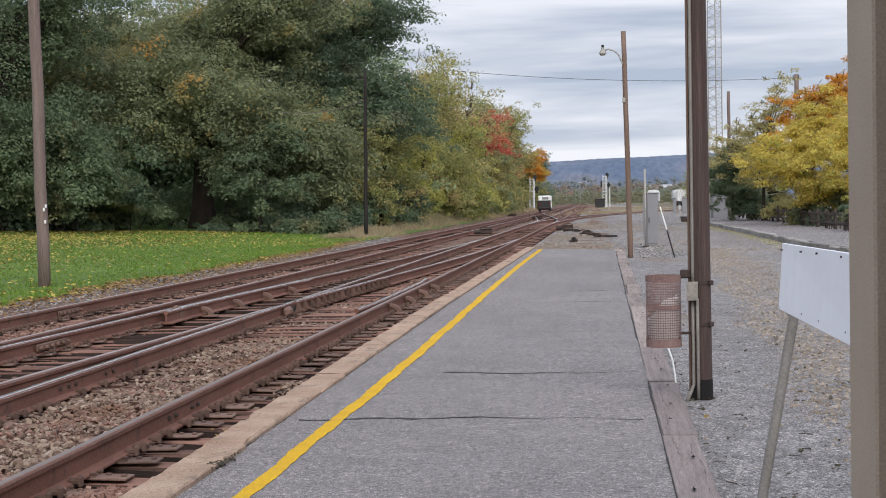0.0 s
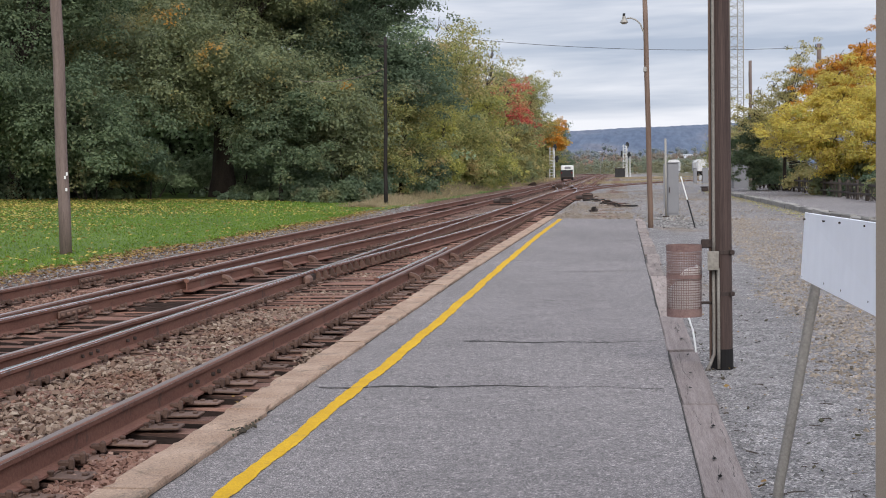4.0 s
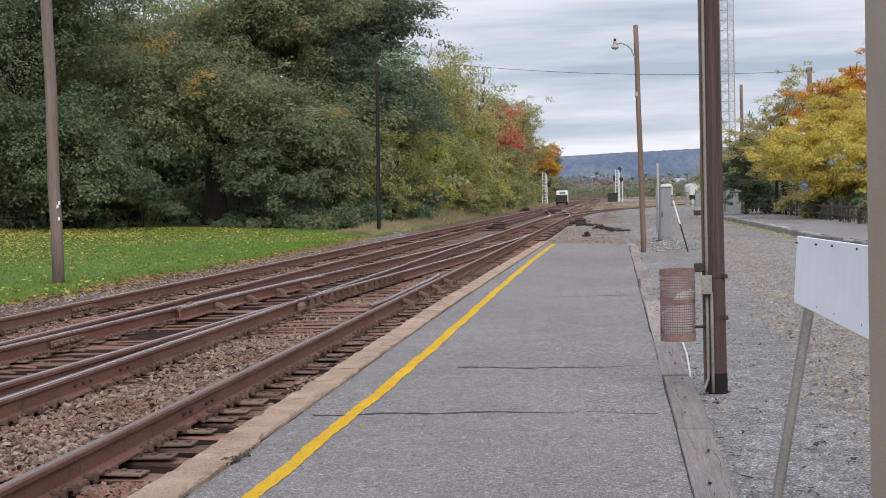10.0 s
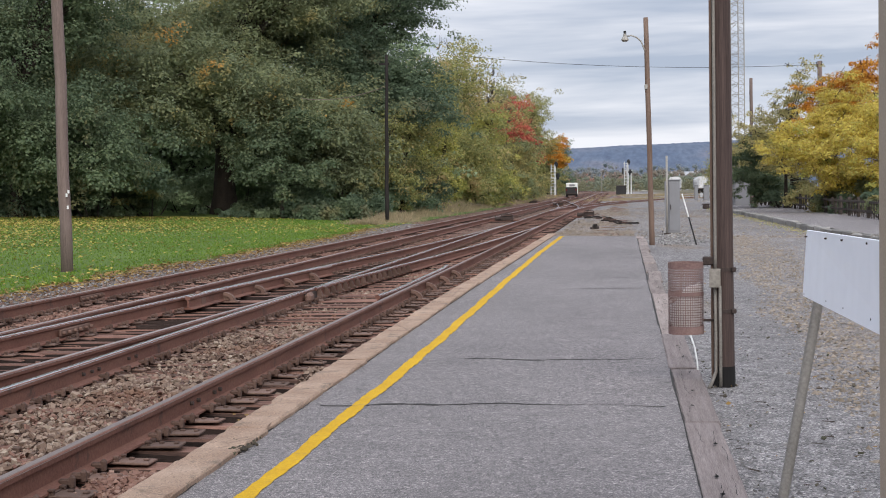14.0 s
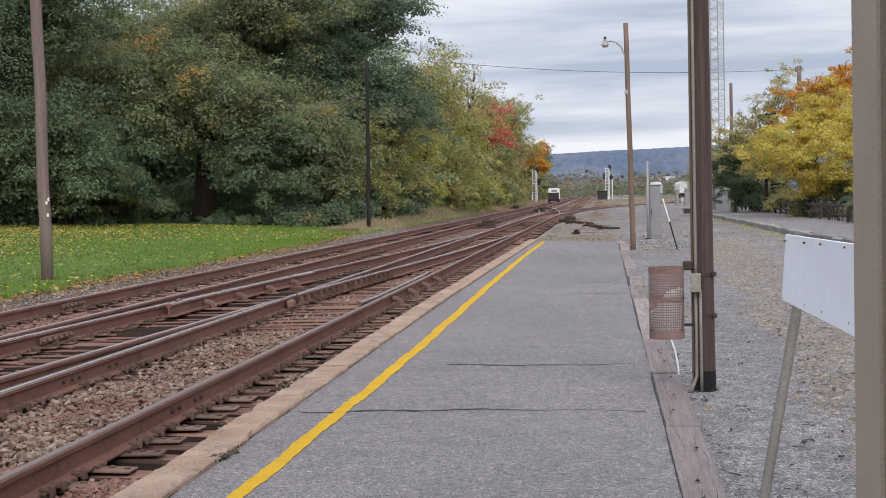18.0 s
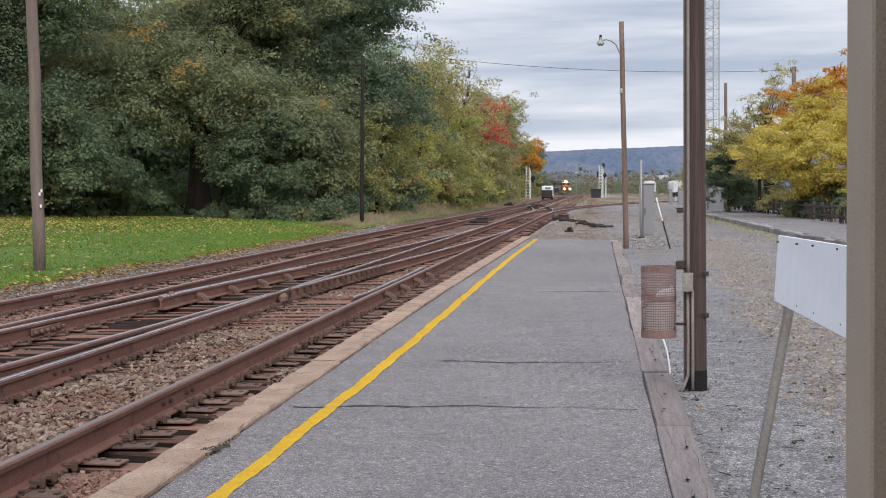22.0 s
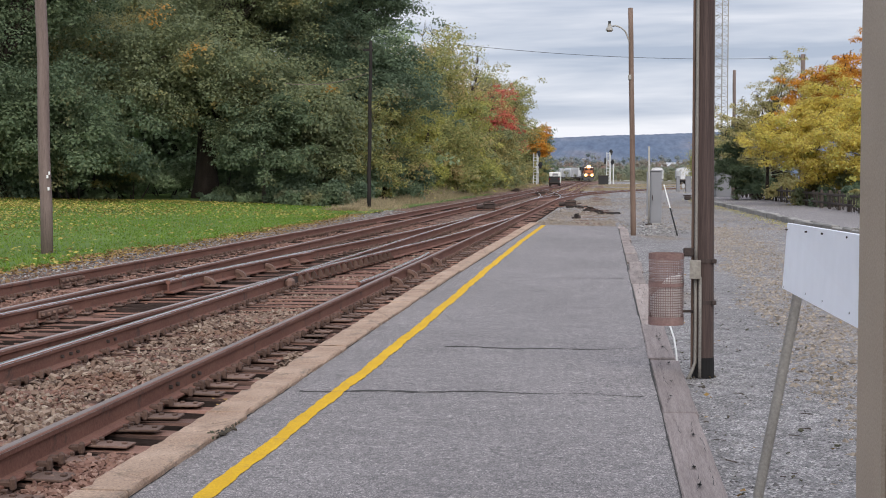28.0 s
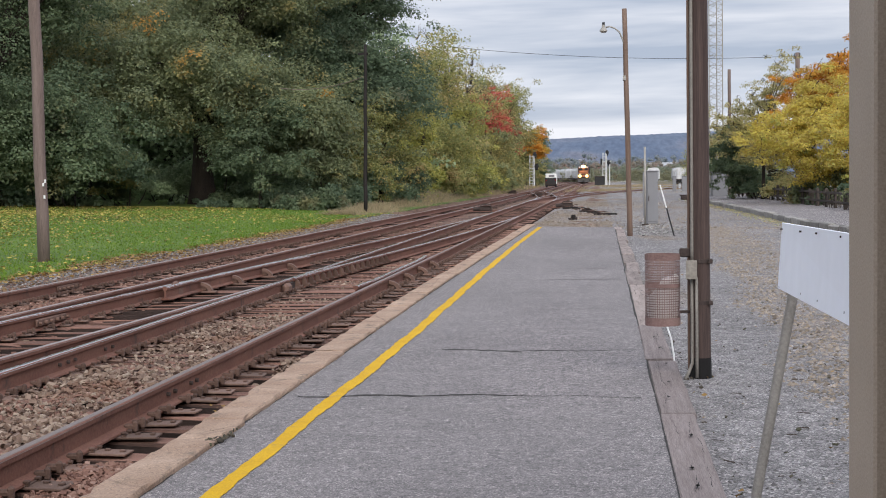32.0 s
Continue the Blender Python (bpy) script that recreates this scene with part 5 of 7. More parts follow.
far_woods("far_scrub", -20, 55, 455, 545, 120, 1.5, 4.5, M_FAR_SCRUB, 40000, 0.3, "pale olive scrub beyond the curve of the line", 6, M_FAR_SCRUB)

bld = thing("warehouse", "long pale-roofed warehouse among distant trees", "building", 36, 860, 1.5)
part("wall", box(B(), -9, 9, 0, 20, -8, 6.2), M_CAR_GREY, bld)
bm = B()
vs = [bm.verts.new(v) for v in ((-9.5, -0.5, 6.1), (9.5, -0.5, 6.1), (9.5, 10, 8.4), (-9.5, 10, 8.4), (9.5, 20.5, 6.1), (-9.5, 20.5, 6.1))]
for f in ((0, 1, 2, 3), (3, 2, 4, 5), (0, 3, 5), (1, 4, 2)):
    bm.faces.new([vs[i] for i in f])
part("roof", bm, M_ROOF, bld)
for k in range(5):
    part("window", box(B(), -7.6 + 3.3 * k, -5.8 + 3.3 * k, -0.06, 0.02, 2.2, 4.2), M_GLASS_DARK, bld)
for hx, hy, w, h in ((12, 820, 8, 5), (46, 780, 9, 5), (-6, 860, 8, 6)):
    ob = thing("house", "small pale house in the far valley", "house", hx, hy, 0, 0, "far houses")
    part("wall", box(B(), -w / 2, w / 2, 0, 7, -1, h), M_WHITE, ob)
    bm = B()
    vs = [bm.verts.new(v) for v in ((-w / 2 - 0.4, -0.4, h - 0.1), (w / 2 + 0.4, -0.4, h - 0.1), (w / 2 + 0.4, 3.5, h + 2.4), (-w / 2 - 0.4, 3.5, h + 2.4), (w / 2 + 0.4, 7.4, h - 0.1), (-w / 2 - 0.4, 7.4, h - 0.1))]
    for f in ((0, 1, 2, 3), (3, 2, 4, 5), (0, 3, 5), (1, 4, 2)):
        bm.faces.new([vs[i] for i in f])
    part("roof", bm, M_POLE_GREY, ob)
    for wx in (-w / 4, w / 4):
        part("window", box(B(), wx - 0.6, wx + 0.6, -0.05, 0.02, 1.6, 3.0), M_GLASS_DARK, ob)
ob = thing("street_lamp", "tall pale street lamp beyond the line", "street lamp", -7.2, 452, -0.5)
part("pole", tube(B(), [(0, 0, 0), (0, 0, 7.6)], [0.09, 0.05], 8), M_GALV, ob)
part("lamp_head", box(B(), -0.5, 0.5, -0.2, 0.2, 7.5, 7.65, 0.05), M_SIGNAL, ob)


# ---- poles ----
def pole_thing(name, label, x0, y0, z0, x1, z1, h_top, r0, r1, material, group="", seg=14, crook=0.012):
    """A round pole from its foot through a second point, carried up to a height."""
    ob = thing(name, label, "utility pole", x0, y0, z0, 0, group)
    k = (h_top - z0) / (z1 - z0)
    top = ((x1 - x0) * k, 0, h_top - z0)
    n = 9
    pts = [(top[0] * i / n + crook * math.sin(i * 1.7 + x0), crook * math.sin(i * 2.1), top[2] * i / n) for i in range(n + 1)]
    pts[0] = (0, 0, -0.4)
    part("shaft", tube(B(), pts, [r0 + (r1 - r0) * i / n for i in range(n + 1)], seg), material, ob, smooth=True)
    return ob, top


lawn_pole, _ = pole_thing("utility_pole", "leaning weathered wooden utility pole on the lawn", -11.43, 27.9, -0.1, -11.485, 5.44, 9.0, 0.125, 0.11, M_POLE_GREY, "utility poles")
for k, z in enumerate((1.55, 1.3, 1.62)):
    part("tag", box(B(), 0.06 + 0.02 * k, 0.1 + 0.02 * k, -0.13, -0.115, z, z + 0.07, 0.004), M_WHITE, lawn_pole)
tar_pole, _ = pole_thing("utility_pole", "slender black tarred pole at the wood's edge", -11.4, 67.4, -0.1, -11.28, 7.93, 8.0, 0.1, 0.075, M_POLE_BLACK, "utility poles")
part("crossarm", box(B(), -0.25, 0.25, -0.05, 0.05, 7.6, 7.7, 0.01), M_POLE_BLACK, tar_pole)
yard_pole, ytop = pole_thing("utility_pole", "wooden utility pole standing behind the autumn trees", 14.74, 110, -0.1, 14.74, 10.6, 10.7, 0.2, 0.17, M_POLE_GREY, "utility poles")
part("bracket", box(B(), -0.3, 0.05, -0.1, 0.1, 10.35, 10.55, 0.02), M_DARK_IRON, yard_pole)
part("insulator", tube(B(), [(-0.25, 0, 10.5), (-0.25, 0, 10.75)], [0.05, 0.03], 8), M_GLASS_DARK, yard_pole)
pole_thing("utility_pole", "short wooden pole behind the thin tan tree", 9.64, 110, -0.1, 9.64, 9.5, 9.55, 0.14, 0.12, M_POLE_GREY, "utility poles")

wire = thing("overhead_wire", "thin sagging overhead wire", "wire")
bm = B()
tube(bm, [(14.5 - 26.05 * u, 110, 10.45 + 1.05 * u - 0.75 * 4 * u * (1 - u) * 0.55 + 0.25 * u * u) for u in np.linspace(0, 1.0, 24)], 0.018, 5)
part("strand", bm, M_BLACK, wire)
wire2 = thing("overhead_wire", "slack cable looping through the tree crowns", "wire")
tube(bm := B(), [(-15.5 + 4.2 * u, 67.4, 6.0 + 0.5 * u - 0.28 * 4 * u * (1 - u)) for u in np.linspace(0, 1, 14)], 0.014, 5)
part("strand", bm, M_POLE_GREY, wire2)

# lamp post at the end of the platform
lamp, _ = pole_thing("lamp_post", "tan wooden lamp post with a curved arm lamp", 0.715, 37.9, -0.12, 0.605, 5.9, 5.92, 0.072, 0.064, M_POLE_TAN, crook=0.003)
tagged(lamp, category="street lamp")
arm = [(-0.11, -0.02, 5.0), (-0.15, -0.02, 5.2), (-0.24, -0.02, 5.42), (-0.36, -0.02, 5.53), (-0.5, -0.02, 5.58), (-0.6, -0.02, 5.56)]
part("arm", tube(B(), arm, 0.02, 8), M_GALV, lamp, smooth=True)
head = part("lamp_head", tube(B(), [(-0.66, -0.02, 5.46), (-0.66, -0.02, 5.49), (-0.66, -0.02, 5.56), (-0.66, -0.02, 5.63)], [0.105, 0.098, 0.05, 0.04], 12), M_GALV, lamp)
part("photocell", tube(B(), [(-0.66, -0.02, 5.63), (-0.66, -0.02, 5.7)], 0.035, 8), M_BLACK, head)
part("lens", tube(B(), [(-0.66, -0.02, 5.42), (-0.66, -0.02, 5.46)], [0.06, 0.09], 12), M_CONDUIT, head)
part("bracket", box(B(), -0.16, -0.08, -0.09, 0.09, 4.15, 4.28, 0.01), M_GALV, lamp)

# the pole beside the platform, with conduits, meter box and litter basket
main_pole = thing("utility_pole", "brown weathered wooden pole with grey conduits and a tarred foot", "utility pole", 0.722, 10.7, -0.03, 0, "utility poles")
tube(bm := B(), [(0, 0, -0.3), (0, 0, 0.14), (-0.002, 0, 1.0), (-0.004, 0, 2.83), (-0.004, 0, 5), (-0.004, 0, 8.5)], [0.08, 0.079, 0.076, 0.069, 0.064, 0.056], 20)
part("shaft", bm, M_POLE, main_pole, smooth=True)
part("tarred_foot", tube(B(), [(0, 0, -0.1), (0, 0, 0.1), (0, 0, 0.155)], [0.084, 0.083, 0.0815], 20), M_TAR, main_pole, "black tarred foot")
for x, y, z0, z1, r in ((-0.062, -0.062, 0.0, 0.76, 0.013), (-0.03, -0.083, -0.02, 0.76, 0.012), (-0.062, -0.06, 0.84, 8.3, 0.0125)):
    pts = [(x, y, z0 + 0.03), (x, y, z0 + 0.15), (x, y, (z0 + z1) / 2), (x - 0.002, y, z1)]
    if z0 == 0.0:
        pts = [(x - 0.06, y - 0.06, 0.0), (x - 0.03, y - 0.03, 0.05), (x, y, 0.12)] + pts[2:]
    part("conduit", tube(B(), pts, r, 8), M_POST, main_pole, "grey plastic conduit", smooth=True)
part("cable", tube(B(), [(-0.083, -0.01, 0.02), (-0.083, -0.012, 1.0), (-0.078, -0.012, 8.0)], 0.011, 6), M_POLE_TAN, main_pole)
mbox = part("junction_box", box(B(), -0.108, -0.034, -0.13, -0.06, 0.755, 0.885, 0.006), M_CONDUIT, main_pole, "pale grey junction box")
part("lid", box(B(), -0.112, -0.03, -0.136, -0.13, 0.75, 0.89, 0.002), M_CONDUIT, mbox)
for z in (0.865, 0.555):
    part("strap", tube(B(), [(0, 0, z), (0, 0, z + 0.028)], 0.0825, 18), M_DARK_IRON, main_pole)
    part("strap_bolt", box(B(), 0.055, 0.09, -0.075, -0.05, z - 0.004, z + 0.03, 0.005), M_DARK_IRON, main_pole)

basket = thing("litter_basket", "rusty red perforated steel litter basket hung beside the pole", "litter bin", 0.444, 10.68, 0.37)
R_ = 0.132


def ring(z0, z1, r=R_, t=0.004, seg=28):
    bm = B()
    sweepv = []
    for a in (2 * math.pi * k / seg for k in range(seg)):
        sweepv.append([bm.verts.new((rr * math.cos(a), rr * math.sin(a), z)) for rr, z in ((r, z0), (r, z1), (r - t, z1), (r - t, z0))])
    for a, b in zip(sweepv, sweepv[1:] + sweepv[:1]):
        for k in range(4):
            bm.faces.new((a[k], b[k], b[(k + 1) % 4], a[(k + 1) % 4]))
    bmesh.ops.recalc_face_normals(bm, faces=bm.faces[:])
    return bm


for z0, z1, nm in ((0.49, 0.535, "rim_band"), (0.285, 0.315, "middle_band"), (0.0, 0.062, "base_band")):
    part(nm, ring(z0, z1), M_BASKET, basket)
for z0, z1 in ((0.06, 0.287), (0.313, 0.492)):
    bm = B()
    bm.faces.new([bm.verts.new((R_ - 0.001, w, z)) for w, z in ((-0.0026, z0), (0.0026, z0), (0.0026, z1), (-0.0026, z1))])
    STRIP = shared("mesh_strip", bm, M_BASKET)
    for k in range(46):
        piece("mesh_strip", STRIP, basket, pose(0, 0, 0, 0, 0, 360 * k / 46))
for z in [0.072 + 0.0185 * k for k in range(12)] + [0.325 + 0.0185 * k for k in range(9)]:
    bm = B()
    vs = [[bm.verts.new(((R_ - 0.002) * math.cos(a), (R_ - 0.002) * math.sin(a), zz)) for zz in (z - 0.0026, z + 0.0026)] for a in (2 * math.pi * k / 28 for k in range(28))]
    for a, b in zip(vs, vs[1:] + vs[:1]):
        bm.faces.new((a[0], b[0], b[1], a[1]))
    part("mesh_hoop", bm, M_BASKET, basket)
part("floor", tube(B(), [(0, 0, 0.01), (0, 0, 0.02)], R_ - 0.005, 24), M_BASKET, basket)
bm = B()
rings = []
for z, r in ((0.03, 0.1), (0.1, 0.116), (0.2, 0.12), (0.28, 0.119), (0.3, 0.1)):
    rings.append([bm.verts.new((r * math.cos(a) * (1 + 0.03 * math.sin(5 * a + z * 30)), r * math.sin(a), z + 0.02 * math.sin(3 * a) + (0.09 * math.cos(a + 0.4) if z > 0.27 else 0))) for a in (2 * math.pi * k / 20 for k in range(20))])
for a, b in zip(rings, rings[1:]):
    for k in range(20):
        bm.faces.new((a[k], a[(k + 1) % 20], b[(k + 1) % 20], b[k]))
bm.faces.new(rings[-1])
part("liner_bag", bm, M_BAG, basket, "crumpled pale plastic liner", smooth=True)
part("bracket", box(B(), 0.125, 0.215, -0.02, 0.02, 0.51, 0.575, 0.008), M_DARK_IRON, basket)
part("lower_bracket", box(B(), 0.125, 0.215, -0.012, 0.012, 0.09, 0.11, 0.004), M_DARK_IRON, basket)
stub = thing("pipe_stub", "short bent white plastic pipe sticking out of the gravel", "pipe", 0.565, 11.5, -0.05)
part("pipe", tube(B(), [(0.0, -0.1, 0.0), (-0.004, -0.06, 0.1), (-0.02, 0.0, 0.22), (-0.055, 0.06, 0.33)], 0.0075, 8), M_WHITE, stub, smooth=True)

# long sign board seen from behind, on a leaning post
board = thing("sign_board", "long blank white sign board on a leaning galvanised post", "sign", 0.785, 5.3, 0.0)
bm = box(B(), -0.004, 0.004, -1.15, 1.15, 0.99, 1.285, 0.002)
for v in bm.verts:
    v.co.x += 0.02 * (v.co.z - 0.99) / 0.3 * (1 if v.co.y > 0 else 0.3)
    v.co.z += -0.013 * v.co.y
part("panel", bm, M_SIGN, board)
for y, z in ((1.1, 1.262), (0.48, 1.268), (0.05, 1.272), (-0.5, 1.275), (1.1, 0.99), (0.42, 1.006), (-0.02, 1.01), (-0.6, 1.015)):
    z -= 0.013 * y + 0.006
    z += 0.016 if z < 1.1 else 0
    part("nail", tube(B(), [(-0.0048 + 0.02 * (z - 0.99) / 0.3 * (0.65 + 0.3 * y), y, z), (0.0, y, z)], 0.0038, 6), M_DARK_IRON, board)
bm = B()
tube(bm, [(-0.19, 0.6, -0.12), (-0.15, 0.67, 0.15), (0.025, 0.9, 0.93), (0.045, 0.93, 1.04)], 0.022, 14)
part("post", bm, M_POST, board, "leaning galvanised pipe post", smooth=True)

# column of the station building close to the camera
column = thing("column", "taupe painted steel building column", "column", 0.351, 1.86, 0.0)
part("shaft", box(B(), 0.0, 0.19, 0.0, 0.19, -0.05, 3.4, 0.004), M_TAUPE, column)
part("base_plate", box(B(), -0.04, 0.23, -0.03, 0.22, -0.06, 0.012, 0.004), M_TAUPE, column)
# unseen plain walls and roof behind the camera, added to darken the column's front
part_wall = part("wall_unseen", box(box(B(), 0.5, 9.0, -1.5, -1.2, -0.1, 4.2), 0.2, 0.5, -9.0, -1.2, -0.1, 4.2), M_TAUPE)
tagged(part_wall, "unseen plain taupe wall added to darken the column front", "wall", kind="structure")
tagged(part("ceiling", box(B(), -0.2, 9.0, -9.0, 1.6, 3.4, 3.6), M_TAUPE), "unseen plain roof underside added to darken the column front", "ceiling", kind="structure")

# relay cabinet, antenna mast and leaning marker rod
cab = thing("relay_cabinet", "tall light-grey steel relay cabinet", "cabinet", 1.56, 47.0, -0.12)
body = part("body", box(B(), -0.13, 0.24, 0, 0.5, 0.05, 1.76, 0.015), M_BOX_GREY, cab)
part("roof", box(B(), -0.16, 0.27, -0.03, 0.53, 1.76, 1.8, 0.01), M_BOX_GREY, cab)
part("door", box(B(), -0.1, 0.21, -0.015, 0.0, 0.12, 1.7, 0.005), M_BOX_GREY, cab)
part("handle", box(B(), -0.07, -0.045, -0.05, -0.015, 0.8, 0.98, 0.006), M_DARK_IRON, cab)
part("plinth", box(B(), -0.3, 0.3, -0.06, 0.56, -0.1, 0.05, 0.01), M_KERB2, cab)
mast = thing("mast", "pale grey steel mast beside the relay cabinet", "mast", 1.37, 46.6, -0.12)
part("tube", tube(B(), [(0, 0, -0.2), (0, 0, 2.57)], 0.034, 12), M_GALV, mast, smooth=True)
part("flange", tube(B(), [(0, 0, 0.0), (0, 0, 0.06)], 0.11, 12), M_DARK_IRON, mast)
part("side_box", box(B(), -0.075, -0.03, -0.04, 0.04, 0.3, 1.75, 0.008), M_BOX_GREY, mast)
rod = thing("marker_rod", "leaning white and black marker rod", "marker post", 1.9, 38.0, -0.14)
part("lower_half", tube(B(), [(0, 0, -0.05), (-0.22, 0, 0.78)], 0.02, 8), M_BLACK, rod)
part("upper_half", tube(B(), [(-0.22, 0, 0.78), (-0.39, 0, 1.4)], 0.018, 8), M_WHITE, rod)


# ---- signals ----
def signal(x, y, double):
    ob = thing("railway_signal", "silver railway signal mast with caged ladder and black heads", "railway signal", x, y, -0.35, 0, "railway signals")
    part("base", box(B(), -0.7, 0.7, -0.6, 0.6, -0.2, 0.25, 0.04), M_KERB2, ob)
    h = 6.6 if double else 5.7
    part("mast", tube(B(), [(0, 0, 0.2), (0, 0, h)], 0.11, 10), M_SIGNAL, ob)
    lad = part("ladder", tube(tube(B(), [(-0.8, -0.1, 0.1), (-0.7, -0.1, h + 0.1)], 0.075, 6), [(-0.22, -0.1, 0.1), (-0.16, -0.1, h + 0.1)], 0.06, 6), M_SIGNAL, ob)
    for k in range(10):
        z = 0.4 + k * (h - 0.5) / 10
        part("rung", tube(B(), [(-0.77 + 0.008 * k, -0.1, z), (-0.2, -0.1, z)], 0.05, 5), M_SIGNAL, lad)
    for z in (h - 2.3, h - 0.2):
        part("cage_hoop", tube(B(), [(-0.85, -0.1, z), (-0.8, -0.55, z), (-0.3, -0.6, z), (0.1, -0.4, z), (0.15, 0, z)], 0.04, 6), M_SIGNAL, ob)
        part("platform_floor", box(B(), -0.85, 0.2, -0.5, 0.2, z - 0.95, z - 0.9), M_SIGNAL, ob)
    for k, z in enumerate((h + 0.1, h - 1.9)):
        head = part("signal_head", box(tube(B(), [(0.42 - 0.3 * (1 - k), -0.12, z), (0.42 - 0.3 * (1 - k), -0.06, z)], 0.38, 14), 0.2 - 0.3 * (1 - k), 0.64 - 0.3 * (1 - k), -0.05, 0.3, z - 0.6, z + 0.5, 0.05), M_BLACK, ob, "black signal head")
        for dz in (0.3, 0.0, -0.3):
            part("hood", tube(B(), [(0.42 - 0.3 * (1 - k), -0.34, z + dz), (0.42 - 0.3 * (1 - k), -0.1, z + dz)], 0.12, 8), M_BLACK, head)
    if double:
        part("second_mast", tube(B(), [(0.6, 0, -0.1), (0.6, 0, 5.0)], 0.1, 8), M_SIGNAL, ob)
        part("beam", box(B(), -0.9, 0.85, -0.06, 0.06, 4.9, 5.05), M_SIGNAL, ob)
        part("side_arm", box(B(), -1.2, -0.85, -0.2, 0.2, 4.3, 5.5, 0.06), M_BLACK, ob)
    return ob


signal(-11.75, 244, False)
signal(0.75, 285, True)
hut = thing("relay_hut", "small dark relay hut beside the signal", "hut", -0.6, 272, -0.35)
part("wall", box(B(), -0.95, 0.95, -0.8, 0.8, 0, 1.9, 0.04), M_LOCO, hut)
part("roof", box(B(), -1.05, 1.05, -0.9, 0.9, 1.9, 2.02, 0.03), M_DARK_IRON, hut)
part("door", box(B(), -0.3, 0.45, -0.83, -0.8, 0.1, 1.7, 0.01), M_LOCO, hut)

# lattice tower behind the trees
tower = thing("lattice_tower", "slender steel lattice radio tower", "radio tower", 7.87, 100, -0.2)
W_ = 0.46
legs = ((-W_, 0.25), (W_, 0.25), (0.0, -0.5))
for lx, ly in legs:
    part("leg", tube(B(), [(lx, ly, 0), (lx, ly, 26)], 0.035, 6), M_GALV, tower)
for f, (a, b) in enumerate(((0, 1), (1, 2), (2, 0))):
    bm = B()
    for k in range(37):
        z = 0.2 + k * 0.7
        p, q = legs[a], legs[b]
        tube(bm, [(*p, z), (*q, z + 0.35)], 0.014, 4, False)
        tube(bm, [(*q, z + 0.35), (*p, z + 0.7)], 0.014, 4, False)
        tube(bm, [(*p, z), (*q, z)], 0.012, 4, False)
    part("lattice", bm, M_GALV, tower)
shed = thing("equipment_shed", "pale grey equipment shed at the foot of the tower", "shed", 7.9, 97.5, -0.1)
part("wall", box(B(), -0.5, 0.5, 0, 1.8, 0, 2.0, 0.03), M_BOX_GREY, shed)
part("roof", box(B(), -0.56, 0.56, -0.1, 1.9, 2.0, 2.1, 0.02), M_BOX_GREY, shed)
part("door", box(B(), -0.35, 0.35, -0.02, 0.0, 0.05, 1.8, 0.005), M_BOX_GREY, shed)

# raised path with a stone kerb, and the fence behind it
path_r = thing("raised_path", "raised asphalt path behind a rough stone kerb", "path", kind="structure")
bm = B()
py = list(np.arange(20, 106, 4.0))
row = [(bm.verts.new((np.interp(y, [20, 37, 48, 60, 106], [6.75, 6.55, 6.2, 6.2, 5.95]) + 0.1, y, 0.07)), bm.verts.new((14.0, y, 0.1))) for y in py]
for (a, b), (c, d) in zip(row, row[1:]):
    bm.faces.new((a, b, d, c))
part("paving", bm, M_ASPHALT, path_r)
y = 20.0
while y < 104:
    n = random.uniform(0.9, 1.9)
    x = float(np.interp(y + n / 2, [20, 37, 48, 60, 106], [6.75, 6.55, 6.2, 6.2, 5.95]))
    dx = float(np.interp(y + n, [20, 37, 48, 60, 106], [6.75, 6.55, 6.2, 6.2, 5.95]) - np.interp(y, [20, 37, 48, 60, 106], [6.75, 6.55, 6.2, 6.2, 5.95]))
    bm = box(B(), -0.12, 0.14, -n / 2 + 0.01, n / 2 - 0.01, -0.28, 0.085 + random.uniform(-0.03, 0.02), 0.03)
    for v in bm.verts:
        v.co += Vector((random.uniform(-0.02, 0.02), 0, random.uniform(-0.012, 0.012)))
    k = part("kerb_stone", bm, M_KERB2, path_r)
    k.matrix_basis = pose(x, y + n / 2, 0, 0, 0, -math.degrees(math.atan2(dx, n)))
    y += n
fence = thing("fence", "dark weathered wooden fence under the autumn trees", "fence")
for k in range(26):
    y = 40 + k * 2.4
    part("post", box(B(), 9.38, 9.5, y - 0.06, y + 0.06, 0.0, 0.9 + random.uniform(-0.08, 0.06), 0.01), M_FENCE, fence)
for z in (0.3, 0.66):
    for k in range(25):
        y = 40 + k * 2.4
        part("rail", box(B(), 9.34, 9.38, y + 0.02, y + 2.38, z, z + 0.09, 0.008), M_FENCE, fence)
bm = box(B(), 9.4, 9.42, -0.05, 0.05, 0.1, 0.78, 0.004)
PICKET = shared("picket", bm, M_FENCE)
for k in range(290):
    y = 40.2 + k * 0.205
    if random.random() < 0.35:
        piece("picket", PICKET, fence, pose(random.uniform(-0.01, 0.01), y, random.uniform(-0.06, 0.08), random.uniform(-2, 2)))

